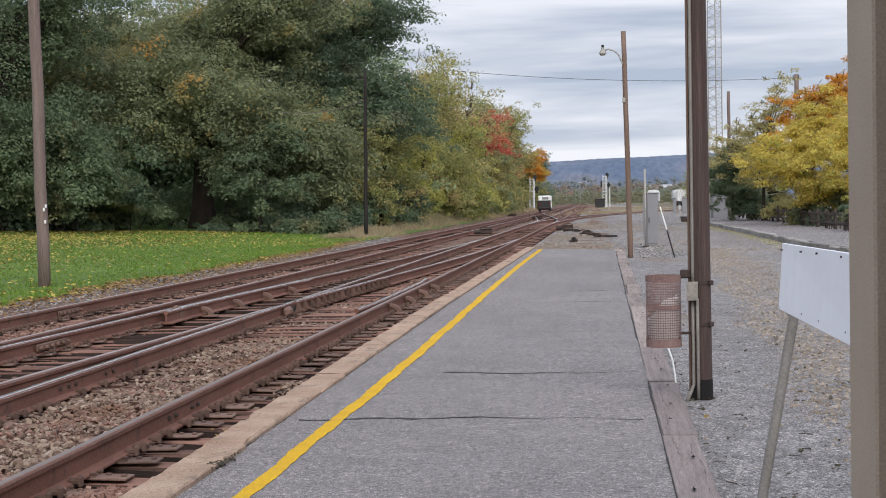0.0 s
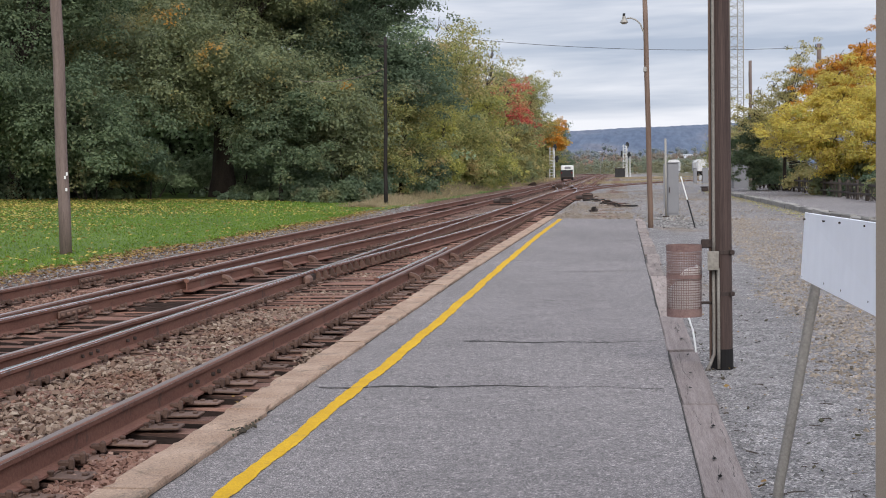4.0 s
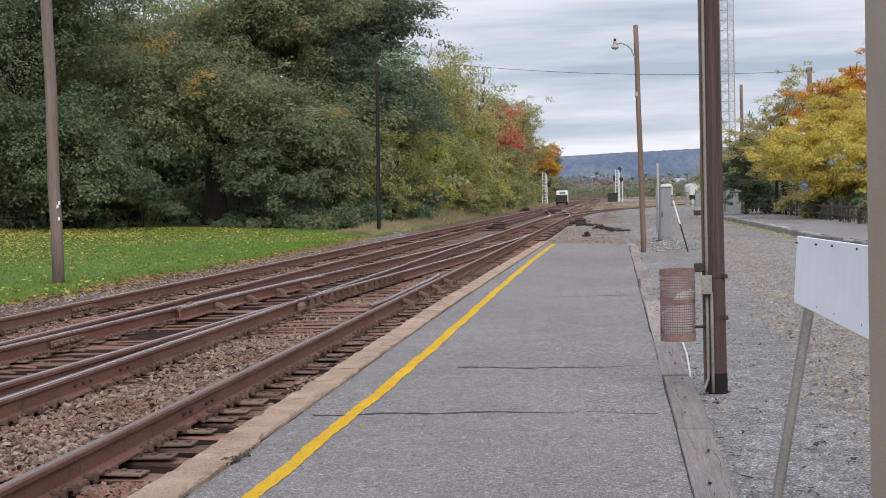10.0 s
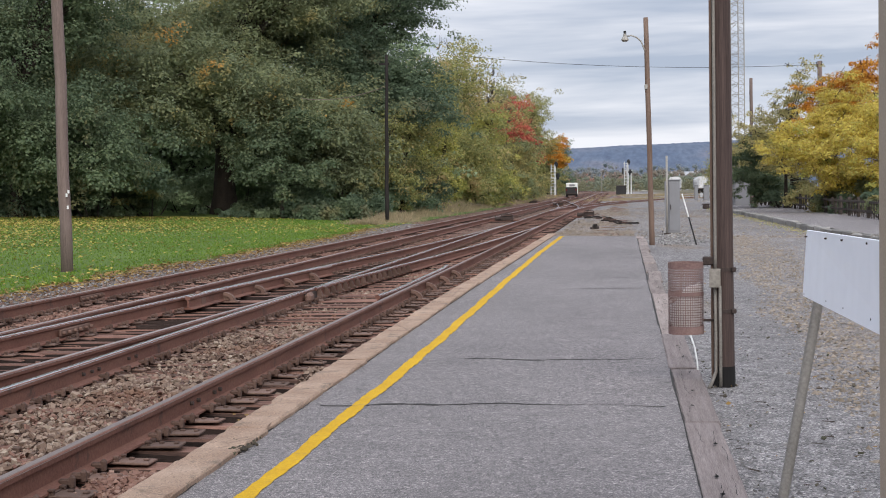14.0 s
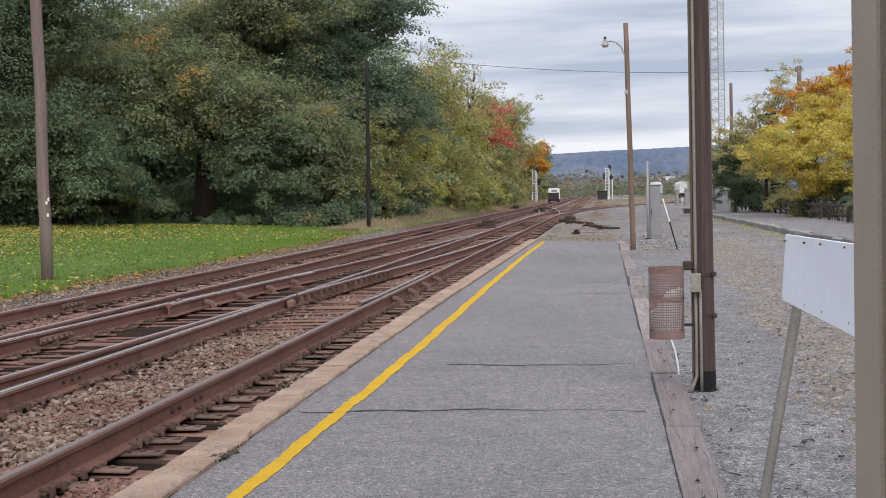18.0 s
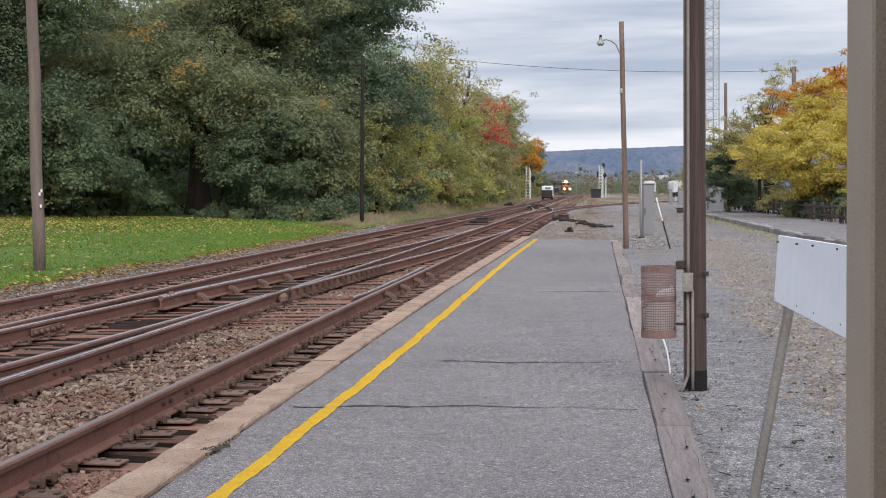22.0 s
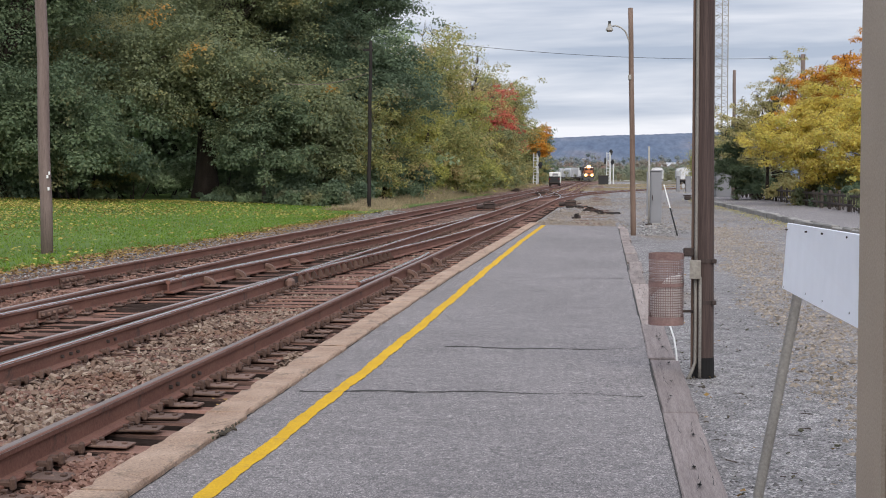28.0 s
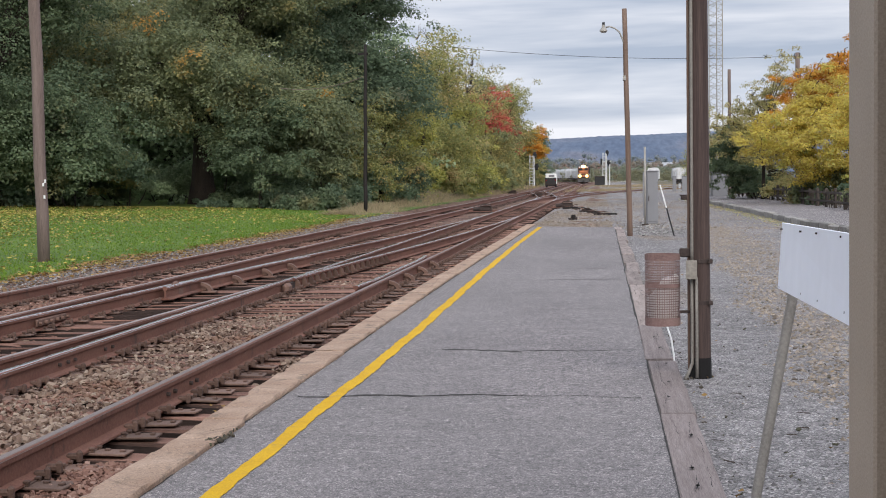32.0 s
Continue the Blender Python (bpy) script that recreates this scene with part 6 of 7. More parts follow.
# wagons parked in the yard
def hopper(label, material, x, y, rz, group="parked wagons"):
    ob = thing("hopper_wagon", label, "rail wagon", x, y, 0.0, rz, group)
    bm = B()
    prof = [(-1.5, 1.3), (-1.6, 1.9), (-1.6, 3.7), (-1.2, 4.35), (1.2, 4.35), (1.6, 3.7), (1.6, 1.9), (1.5, 1.3)]
    sweep(bm, prof, [(0, -7, 0), (0, 7, 0)])
    part("hull", bm, material, ob)
    for k in range(9):
        for s in (-1.66, 1.59):
            part("rib", box(B(), s, s + 0.07, -6.6 + k * 1.65, -6.5 + k * 1.65, 1.5, 3.7), material, ob)
    part("roof_walk", box(B(), -0.4, 0.4, -7, 7, 4.4, 4.5), M_CAR_GREY, ob)
    for yy in (-4.6, 0, 4.6):
        bm = B()
        vs = [bm.verts.new(v) for v in ((-1.2, yy - 1.6, 1.35), (1.2, yy - 1.6, 1.35), (1.2, yy + 1.6, 1.35), (-1.2, yy + 1.6, 1.35), (-0.4, yy - 0.4, 0.5), (0.4, yy - 0.4, 0.5), (0.4, yy + 0.4, 0.5), (-0.4, yy + 0.4, 0.5))]
        for f in ((0, 1, 5, 4), (1, 2, 6, 5), (2, 3, 7, 6), (3, 0, 4, 7), (4, 5, 6, 7)):
            bm.faces.new([vs[i] for i in f])
        part("chute", bm, M_CAR_GREY, ob)
    part("sill", box(B(), -1.5, 1.5, -8.1, 8.1, 1.05, 1.3, 0.02), M_DARK_IRON, ob)
    bogies(ob, 6.3)
    for s in (-1, 1):
        part("end_ladder", box(B(), 1.3 * s - 0.25, 1.3 * s + 0.25, -8.0, -7.9, 1.3, 3.6), M_CAR_GREY, ob)
        part("coupler", box(B(), -0.15, 0.15, 8.0 * s if s > 0 else -8.6, 8.6 if s > 0 else -8.0, 0.8, 1.05), M_DARK_IRON, ob)
    return ob


def bogies(ob, off):
    for s in (-1, 1):
        bg = part("bogie", box(box(B(), -1.15, -0.95, off * s - 1.3, off * s + 1.3, 0.35, 0.75, 0.05), 0.95, 1.15, off * s - 1.3, off * s + 1.3, 0.35, 0.75, 0.05), M_DARK_IRON, ob)
        for w in (-0.9, 0.9):
            part("wheelset", tube(tube(B(), [(-0.82, off * s + w, 0.46), (-0.69, off * s + w, 0.46)], 0.46, 16), [(0.69, off * s + w, 0.46), (0.82, off * s + w, 0.46)], 0.46, 16), M_DARK_IRON, bg)


siding = thing("yard_siding", "far siding where wagons stand", "railway track", group="railway tracks", kind="structure")
for x0 in (20.6, 13.4):
    for dx in (-0.75, 0.75):
        rail(siding, lambda y, dx=dx, x0=x0: x0 + dx + (y - 380) * 0.03, list(np.arange(300, 460, 15)), M_STEEL_DULL, "", -0.6)
for label, mat, x, y in (("white covered hopper wagon parked in the yard", M_CAR_WHITE, 20.7, 383), ("white covered hopper wagon parked in the yard", M_CAR_WHITE, 21.2, 401), ("grey covered hopper wagon parked in the yard", M_CAR_GREY, 21.7, 419), ("white covered hopper wagon on the nearer siding", M_CAR_WHITE, 13.5, 385)):
    hopper(label, mat, x, y, -1.7).location.z = -0.6
for x, w in ((7.46, 0.18), (8.5, 0.28)):
    crate = thing("equipment_cabinet", "grey steel equipment cabinet in the yard", "cabinet", x, 150, -0.15, 0, "yard cabinets")
    part("body", box(B(), -w, w, 0, 0.6, 0, 1.6, 0.03), M_BOX_GREY, crate)
    part("door", box(B(), -w + 0.04, w - 0.04, -0.02, 0, 0.15, 1.5, 0.005), M_BOX_GREY, crate)
    part("roof", box(B(), -w - 0.03, w + 0.03, -0.05, 0.65, 1.6, 1.65, 0.01), M_BOX_GREY, crate)
marker = thing("marker_board", "small white marker board on a stake", "sign", 8.0, 150, -0.15)
part("stake", box(B(), -0.04, 0.04, -0.03, 0.03, 0, 0.5), M_GALV, marker)
part("board", box(B(), -0.13, 0.13, -0.05, -0.03, 0.4, 0.85, 0.01), M_CAR_GREY, marker)

# heap of old ties past the platform's end
random.seed(21)
for k in range(30):
    u = (k / 29) ** 0.8
    x, y = -1.75 + 2.0 * u + random.uniform(-0.25, 0.25), 75 - 15 * u + random.uniform(-1.6, 1.6)
    ob = thing("discarded_tie", "broken dark discarded tie lying on the gravel", "timber", x, y, -0.1, random.uniform(-60, 60), "discarded ties")
    a, b = random.uniform(0.06, 0.28), random.uniform(0.06, 0.34)
    bm = box(B(), -a, b, -0.06, random.uniform(0.03, 0.08), -0.05, random.uniform(0.0, 0.07) * (1 - 0.5 * u) + 0.01, 0.012)
    for v in bm.verts:
        v.co += Vector((random.uniform(-0.05, 0.05), random.uniform(-0.02, 0.02), random.uniform(-0.02, 0.02)))
    part("timber", bm, M_POLE_BLACK if k % 3 else M_TIE, ob)
stump = thing("timber_stub", "broken black timber stub standing in the gravel", "timber", -1.15, 53.6, -0.12, 20)
for dx, w, h in ((0.0, 0.05, 0.2), (0.11, 0.05, 0.11), (-0.1, 0.06, 0.07)):
    bm = box(B(), dx - w, dx + w, -0.07, 0.07, 0, h, 0.015)
    for v in bm.verts:
        v.co += Vector((random.uniform(-0.03, 0.03) + 0.25 * v.co.z, random.uniform(-0.02, 0.02), random.uniform(-0.03, 0.03)))
    part("splinter", bm, M_DARK_IRON if dx else M_POLE_BLACK, stump)
wheelstop = thing("wheel_stop", "dark iron wheel stop in the yard", "wheel stop", 5.4, 96, -0.1)
part("block", box(B(), -0.22, 0.22, -0.2, 0.2, 0, 0.26, 0.05), M_DARK_IRON, wheelstop)
part("bar", box(B(), -0.3, 0.26, -0.08, 0.08, 0.26, 0.34, 0.02), M_DARK_IRON, wheelstop)


# ---- woods on the left ----
tree("oak_tree", -22.5, 78, 0.2, 11.6, 7.5, 2.2, 15.0, M_LEAF_OAK2, 290000, 0.165, "huge spreading oak with dark green mottled leaves", boughs=175, per=9, clump_r=1.0, trunk_r=0.75, seed=2, group="oaks", corners=3, opening=1.5)
tree("oak_tree", -29.5, 66, 0.4, 8.6, 5.5, 0.5, 14.0, M_LEAF_OAK, 150000, 0.162, "dark green oak at the edge of the lawn", boughs=100, per=9, clump_r=0.9, trunk_r=0.4, seed=3, group="oaks", corners=3)
tree("oak_tree", -39.0, 72, 0.4, 9.0, 8.0, 0.8, 15.5, M_LEAF_OAK, 42000, 0.26, "dark green oak deep in the wood", boughs=60, per=7, clump_r=1.1, trunk_r=0.4, seed=4, group="oaks", corners=3)
tree("oak_tree", -15.9, 86, 0.05, 5.7, 5.2, 4.4, 15.4, M_LEAF_BLUE, 110000, 0.178, "tall dense dark green oak above the tarred pole", boughs=80, per=9, clump_r=0.85, trunk_r=0.35, seed=5, group="oaks", corners=3)
tree("oak_tree", -31.0, 95, 0.3, 13.0, 4.0, 0.3, 15.0, M_LEAF_LIFTED, 45000, 0.38, "tall shadowy oak behind the wood's edge", boughs=90, per=8, clump_r=1.3, trunk_r=0.45, seed=6, group="oaks", corners=3)
tree("oak_tree", -48.0, 90, 0.3, 13.0, 6.0, 0.3, 15.0, M_LEAF_BLUE, 30000, 0.5, "tall shadowy tree behind the wood's edge", clumps=140, clump_r=1.9, trunk_r=0.45, seed=7, limbs=8, group="oaks", corners=3)
tree("oak_tree", -21.0, 104, 0.0, 8.0, 4.0, 0.3, 13.0, M_LEAF_LIFTED, 36000, 0.34, "dark tree filling the wood behind the big oak", boughs=70, per=8, clump_r=1.1, trunk_r=0.35, seed=8, group="oaks", corners=3)
tree("young_oak", -17.5, 71.2, 0.05, 2.5, 2.0, 1.0, 5.8, M_LEAF_OAK, 15000, 0.15, "low hanging oak boughs over the lawn", boughs=26, per=6, clump_r=0.5, trunk_r=0.12, seed=51, group="oaks")
tree("young_oak", -26.2, 70.2, 0.25, 2.4, 2.0, 0.8, 6.0, M_LEAF_OAK2, 18000, 0.15, "young mottled oak at the edge of the lawn", boughs=26, per=6, clump_r=0.5, trunk_r=0.12, seed=52, group="oaks")
tree("young_oak", -15.0, 74.5, -0.05, 2.6, 2.0, 0.6, 5.4, M_LEAF_OAK2, 14000, 0.15, "young dark oak beside the tarred pole", boughs=24, per=6, clump_r=0.5, trunk_r=0.1, seed=53, group="oaks")
row = [
    ("maple_tree", -14.2, 90, 3.0, 3.0, 0.4, 7.4, M_LEAF_DUSTY, 15000, 0.24, "olive tree at the corner of the wood", 29),
    ("maple_tree", -12.9, 100, 1.5, 2.0, 0.4, 6.6, M_LEAF_LIME, 6000, 0.22, "bright yellow-green sapling at the corner of the wood", 36),
    ("maple_tree", -13.6, 80, 1.8, 2.2, 0.6, 6.2, M_LEAF_DUSTY, 9000, 0.2, "olive and tan tree hanging beside the tarred pole", 30),
    ("maple_tree", -13.9, 257, 2.5, 3.0, 0.3, 9.5, M_LEAF_DUSTY, 9000, 0.3, "olive tree closing the row behind the signal", 35),
    ("maple_tree", -14.4, 112, 4.6, 5.0, 0.6, 12.6, M_LEAF_DUSTY, 26000, 0.27, "olive and yellow-green roadside tree turning in autumn", 9),
    ("maple_tree", -16.5, 124, 5.0, 5.0, 1.0, 15.0, M_LEAF_DUSTY, 18000, 0.3, "green and brown tree turning in autumn", 10),
    ("maple_tree", -12.8, 128, 3.2, 3.5, 0.4, 9.5, M_LEAF_LIME, 13000, 0.25, "bright yellow-green young tree", 11),
    ("maple_tree", -16.0, 142, 4.0, 4.5, 0.5, 12.6, M_LEAF_OLIVE, 18000, 0.28, "olive tree with thinning crown", 12),
    ("maple_tree", -12.3, 152, 2.6, 3.0, 0.5, 6.6, M_LEAF_OLIVE, 11000, 0.28, "low olive tree beside the line", 13),
    ("maple_tree", -13.2, 160, 2.7, 2.2, 7.0, 11.6, M_LEAF_RED, 9000, 0.26, "scarlet maple crown glowing among green trees", 14),
    ("maple_tree", -12.0, 186, 1.5, 1.4, 4.6, 8.5, M_LEAF_RED, 3200, 0.25, "small scarlet maple among green trees", 24),
    ("ash_tree", -14.8, 172, 3.6, 3.8, 4.5, 15.6, M_LEAF_OLIVE, 11000, 0.3, "thin olive ash above the scarlet maple", 34),
    ("ash_tree", -13.5, 205, 3.6, 4.2, 5.6, 15.4, M_LEAF_DUSTY, 11000, 0.32, "tall feathery ash with thinning green crown", 27),
    ("ash_tree", -15.6, 236, 2.6, 3.0, 6.4, 13.5, M_LEAF_DUSTY, 9000, 0.32, "feathery grey-green ash beyond the maples", 28),
    ("maple_tree", -12.4, 172, 2.6, 2.6, 0.6, 8.0, M_LEAF_OLIVE, 9000, 0.26, "olive tree hanging over the line", 25),
    ("maple_tree", -13.9, 304, 3.2, 3.4, 0.2, 12.5, M_LEAF_BLUE, 9500, 0.36, "feathery dark green tree beyond the signal", 26),
    ("maple_tree", -14.5, 182, 4.2, 4.5, 0.5, 14.2, M_LEAF_DUSTY, 16000, 0.32, "dark green tree behind the scarlet maple", 15),
    ("maple_tree", -14.4, 196, 3.0, 3.4, 0.4, 9.0, M_LEAF_DUSTY, 11000, 0.3, "olive tree beside the line", 16),
    ("maple_tree", -17.6, 214, 4.5, 4.5, 0.4, 13.0, M_LEAF_DUSTY, 13000, 0.36, "green and brown tree at the end of the wood", 17),
    ("maple_tree", -12.2, 254, 2.3, 2.4, 5.2, 10.8, M_LEAF_ORANGE, 9000, 0.32, "orange maple behind the signal", 18),
    ("maple_tree", -14.4, 266, 3.4, 4.0, 0.2, 7.0, M_LEAF_OLIVE, 9000, 0.34, "olive tree behind the signal", 19),
    ("maple_tree", -18.0, 250, 4.5, 5.0, 0.2, 12.0, M_LEAF_OAK, 10000, 0.4, "dark green tree behind the signal", 20),
    ("maple_tree", -18.5, 320, 4.5, 6.0, 0.2, 11.5, M_LEAF_BLUE, 9000, 0.45, "dark tree where the line bends away", 21),
    ("maple_tree", -24.0, 370, 7.0, 8.0, 0.2, 12.0, M_LEAF_OLIVE, 9000, 0.55, "olive tree where the line bends away", 22),
]
for nm, x, y, rx, ry, z0, z1, mat, n, size, label, seed in row:
    tree(nm, x, y, -0.15, rx, ry, z0, z1, mat, int(n * 1.6), size * 0.72, label, corners=3, boughs=40, per=11, clump_r=rx * 0.21, trunk_r=0.2, seed=seed, twigs=40, group="trees along the line")
for x, y, r, h, sd in ((-15.5, 130, 4.0, 15.5, 31), (-15.0, 152, 4.0, 14.0, 32), (-14.0, 205, 3.0, 12.0, 33)):
    tree("bare_tree", x, y, -0.15, r, r, 6.0, h, M_LEAF_TAN, 900, 0.22, "nearly bare tree with fine grey twigs", clumps=30, clump_r=1.1, trunk_r=0.16, seed=sd, limbs=20, twigs=190, group="trees along the line")

far_woods("wood_interior", -36, -17, 112, 128, 44, 5, 9, M_LEAF_LIFTED, 30000, 0.36, "leafy trees closing the back of the wood", 73)
far_woods("wood_scrub", -60, -14.8, 88, 114, 170, 2.2, 4.8, M_LEAF_LIFTED, 64000, 0.27, "shady scrub inside the wood", 72)
far_woods("wood_interior", -80, -31, 99, 124, 50, 6, 15, M_LEAF_LIFTED, 26000, 0.6, "dense dark foliage deep in the wood", 71)

# undergrowth along the foot of the wood
spots = [(-19.4, 76.5, 1.9, 1.4, 1.7, M_LEAF_OAK), (-25.6, 74.5, 2.2, 1.4, 2.5, M_LEAF_LIFTED), (-28.0, 71.5, 2.0, 1.2, 2.0, M_LEAF_LIFTED), (-18.6, 74.6, 1.8, 1.4, 1.5, M_LEAF_BLUE), (-22.4, 80.6, 4.2, 1.4, 2.8, M_LEAF_LIFTED), (-22.3, 75.6, 1.3, 0.9, 0.55, M_LEAF_BLUE), (-27.5, 73.5, 2.6, 1.6, 2.3, M_LEAF_OAK), (-23.0, 83, 4.5, 2.0, 3.0, M_LEAF_LIFTED), (-18.5, 82, 3.0, 2.0, 2.8, M_LEAF_LIFTED), (-33.0, 66.5, 4.0, 2.0, 2.4, M_LEAF_BLUE), (-36, 62, 5, 3, 5.0, M_LEAF_BLUE), (-30.5, 64, 4.5, 3, 4.8, M_LEAF_OAK), (-26.2, 68, 3.5, 3, 4.6, M_LEAF_BLUE), (-29.5, 76, 4, 3, 4.2, M_LEAF_LIFTED), (-18.6, 73.5, 1.9, 2.0, 1.5, M_LEAF_OAK), (-17.0, 71.5, 2.6, 2.0, 1.5, M_LEAF_BLUE),
         (-15.0, 70.0, 2.2, 1.6, 1.2, M_LEAF_OAK), (-13.6, 72.5, 1.9, 2.2, 1.5, M_LEAF_BLUE), (-13.4, 79, 1.8, 3.0, 2.6, M_LEAF_OAK), (-13.2, 88, 1.9, 3.6, 2.9, M_LEAF_BLUE), (-13.4, 97, 2.0, 4, 3.2, M_LEAF_OAK),
         (-12.6, 106, 1.6, 3.5, 2.6, M_LEAF_LIME), (-12.6, 116, 1.6, 4.5, 2.6, M_LEAF_DUSTY), (-12.4, 128, 1.6, 5, 3.0, M_LEAF_OLIVE), (-12.3, 141, 1.5, 6, 3.2, M_LEAF_OLIVE), (-12.2, 156, 1.5, 7, 3.0, M_LEAF_DUSTY), (-12.4, 173, 1.6, 8, 3.4, M_LEAF_OLIVE), (-13.0, 192, 1.4, 9, 3.6, M_LEAF_DUSTY), (-14.2, 214, 1.6, 11, 3.8, M_LEAF_OLIVE), (-15.2, 238, 1.5, 9, 3.6, M_LEAF_DUSTY), (-46, 64, 7, 4, 4.5, M_LEAF_OAK), (-13.2, 268, 1.9, 9, 4.2, M_LEAF_OLIVE), (-21.5, 85, 6, 2.5, 4.6, M_LEAF_LIFTED), (-34, 82, 7, 3, 5.5, M_LEAF_LIFTED), (-26.5, 83, 5, 2, 3.2, M_LEAF_LIFTED), (-24.8, 72, 2.6, 1.5, 3.6, M_LEAF_OAK), (-28.6, 70, 2.4, 1.5, 4.0, M_LEAF_BLUE), (-16.4, 98, 3, 2, 5.0, M_LEAF_OAK), (-29.5, 97, 5, 2, 3.5, M_LEAF_OAK)]
for k in range(13):
    x = -36.5 + 1.85 * k
    if not -24.2 < x < -20.6:
        spots.append((x, 67.5 + 4.2 * (k / 12) + 0.7 * math.sin(k * 2.6), 1.5, 0.8, 0.75 + 0.3 * math.sin(k * 4.1), (M_LEAF_LIFTED, M_LEAF_BLUE)[k % 2]))
for k, (x, y, rx, ry, h, mat) in enumerate(spots):
    z = float(lawn_height(np.array(x), np.array(y))) if y < 100 else -0.2
    bush("bush", x, y, z - 0.05, rx, ry, h, mat, int(min(7500 if y < 95 else 4000, 1000 * rx * ry)) + 1800, 0.165 if y < 95 else 0.24, "dense green undergrowth at the foot of the wood", 60 + k, "undergrowth", 3)

# autumn trees beside the raised path
tree("maple_tree", 10.0, 70, 0.1, 2.9, 2.6, -0.1, 6.4, M_LEAF_GOLD, 46000, 0.115, "golden maple with green lower leaves", boughs=44, per=7, clump_r=0.42, trunk_r=0.12, seed=41, twigs=60, group="trees by the path", corners=3)
tree("maple_tree", 12.3, 66, 0.1, 2.9, 2.6, -0.1, 6.1, M_LEAF_GOLD, 40000, 0.115, "golden maple beside the raised path", boughs=42, per=7, clump_r=0.42, trunk_r=0.12, seed=42, twigs=60, group="trees by the path", corners=3)
tree("maple_tree", 12.4, 78, 0.1, 2.9, 2.6, 2.6, 8.3, M_LEAF_ORANGE, 34000, 0.12, "maple with an orange top", boughs=36, per=7, clump_r=0.4, trunk_r=0.13, seed=43, twigs=120, group="trees by the path", corners=3)
tree("maple_tree", 9.3, 84, 0.1, 2.8, 2.5, 0.2, 8.2, M_LEAF_TAN, 27000, 0.1, "thin tan tree losing its leaves", boughs=60, per=7, clump_r=0.34, trunk_r=0.13, seed=44, twigs=200, group="trees by the path", corners=3)
tree("ivy_tree", 7.8, 87, 0.1, 1.4, 1.6, 0.1, 5.0, M_LEAF_OAK, 26000, 0.11, "small dark green tree beside the tan tree", boughs=22, per=7, clump_r=0.4, trunk_r=0.1, seed=45, group="trees by the path", corners=3)
tree("maple_tree", 15.5, 74, 0.1, 3.0, 3.0, 0.5, 7.2, M_LEAF_GOLD, 24000, 0.13, "golden tree at the end of the hedge", boughs=34, per=7, clump_r=0.5, trunk_r=0.13, seed=46, twigs=60, group="trees by the path", corners=3)
bush("bush", 11.2, 69, 0.05, 2.6, 2.0, 1.7, M_LEAF_OAK2, 9000, 0.13, "tangled green bush under the golden maple", 91, "undergrowth")
bush("bush", 10.4, 80, 0.05, 1.6, 4.0, 1.5, M_LEAF_TAN, 6000, 0.13, "dry brown bush behind the fence", 92, "undergrowth")
bush("bush", 13.6, 62, 0.05, 2.4, 2.4, 1.6, M_LEAF_OLIVE, 8000, 0.13, "olive bush behind the fence", 93, "undergrowth")
bush("bush", 10.6, 64, 0.05, 1.0, 5.0, 1.5, M_LEAF_BLUE, 8000, 0.12, "dark shady growth under the golden maple", 97, "undergrowth", 3)
bush("bush", 10.8, 76, 0.05, 1.0, 5.0, 1.6, M_LEAF_BLUE, 8000, 0.12, "dark shady growth under the maples", 98, "undergrowth", 3)
bush("bush", 10.0, 54, 0.05, 0.8, 6.0, 1.2, M_LEAF_OAK2, 9000, 0.11, "rough green growth along the fence", 101, "undergrowth", 3)
bush("bush", 9.4, 86, 0.05, 1.3, 3.5, 2.0, M_LEAF_BLUE, 9000, 0.12, "dark shady growth under the thin tree", 99, "undergrowth", 3)
bush("bush", 9.2, 95, 0.05, 1.4, 4.5, 2.2, M_LEAF_OAK, 9000, 0.13, "dark growth along the fence", 100, "undergrowth", 3)
tree("bare_tree", 16.2, 190, -0.2, 5.0, 5.0, 0.3, 7.5, M_LEAF_DUSTY, 26000, 0.2, "tan scrub tree beside the yard", clumps=30, clump_r=1.6, trunk_r=0.15, seed=47, limbs=8, twigs=40, group="trees by the path")

# grass, dry grass and fallen leaves
n = 70000
gx, gy = -9.9 - 19 * rng.uniform(0, 1, n) ** 1.3, 15 + 55 * rng.uniform(0, 1, n) ** 1.2
keep = gx < -9.95 - 1.3 * smoothstep(gy, 45, 68)
gx, gy = gx[keep], gy[keep]
gz = lawn_height(gx, gy)
n = len(gx)
a = rng.uniform(0, 2 * math.pi, n)
w = 0.012 + 0.0003 * gy
h = rng.uniform(0.02, 0.055, n)
v = np.stack([np.stack([gx - w * np.cos(a), gy - w * np.sin(a), gz - 0.01], -1), np.stack([gx + w * np.cos(a), gy + w * np.sin(a), gz - 0.01], -1), np.stack([gx + rng.normal(0, 0.02, n), gy + rng.normal(0, 0.02, n), gz + h], -1)], 1).reshape(-1, 3)
tagged(new("grass_blades", quick_mesh("grass_blades", v, 3, np.arange(3 * n), M_BLADE)), "short green grass of the lawn", "grass", kind="stuff")


def litter(name, gx, gy, gz, size, material, label):
    p = np.stack([gx, gy, gz], -1)
    up = np.tile(np.array([[0, 0, 1.0]]), (len(p), 1))
    return tagged(new(name, leaf_mesh(name, p, size, up, material, 0.75)), label, "leaves", kind="stuff")


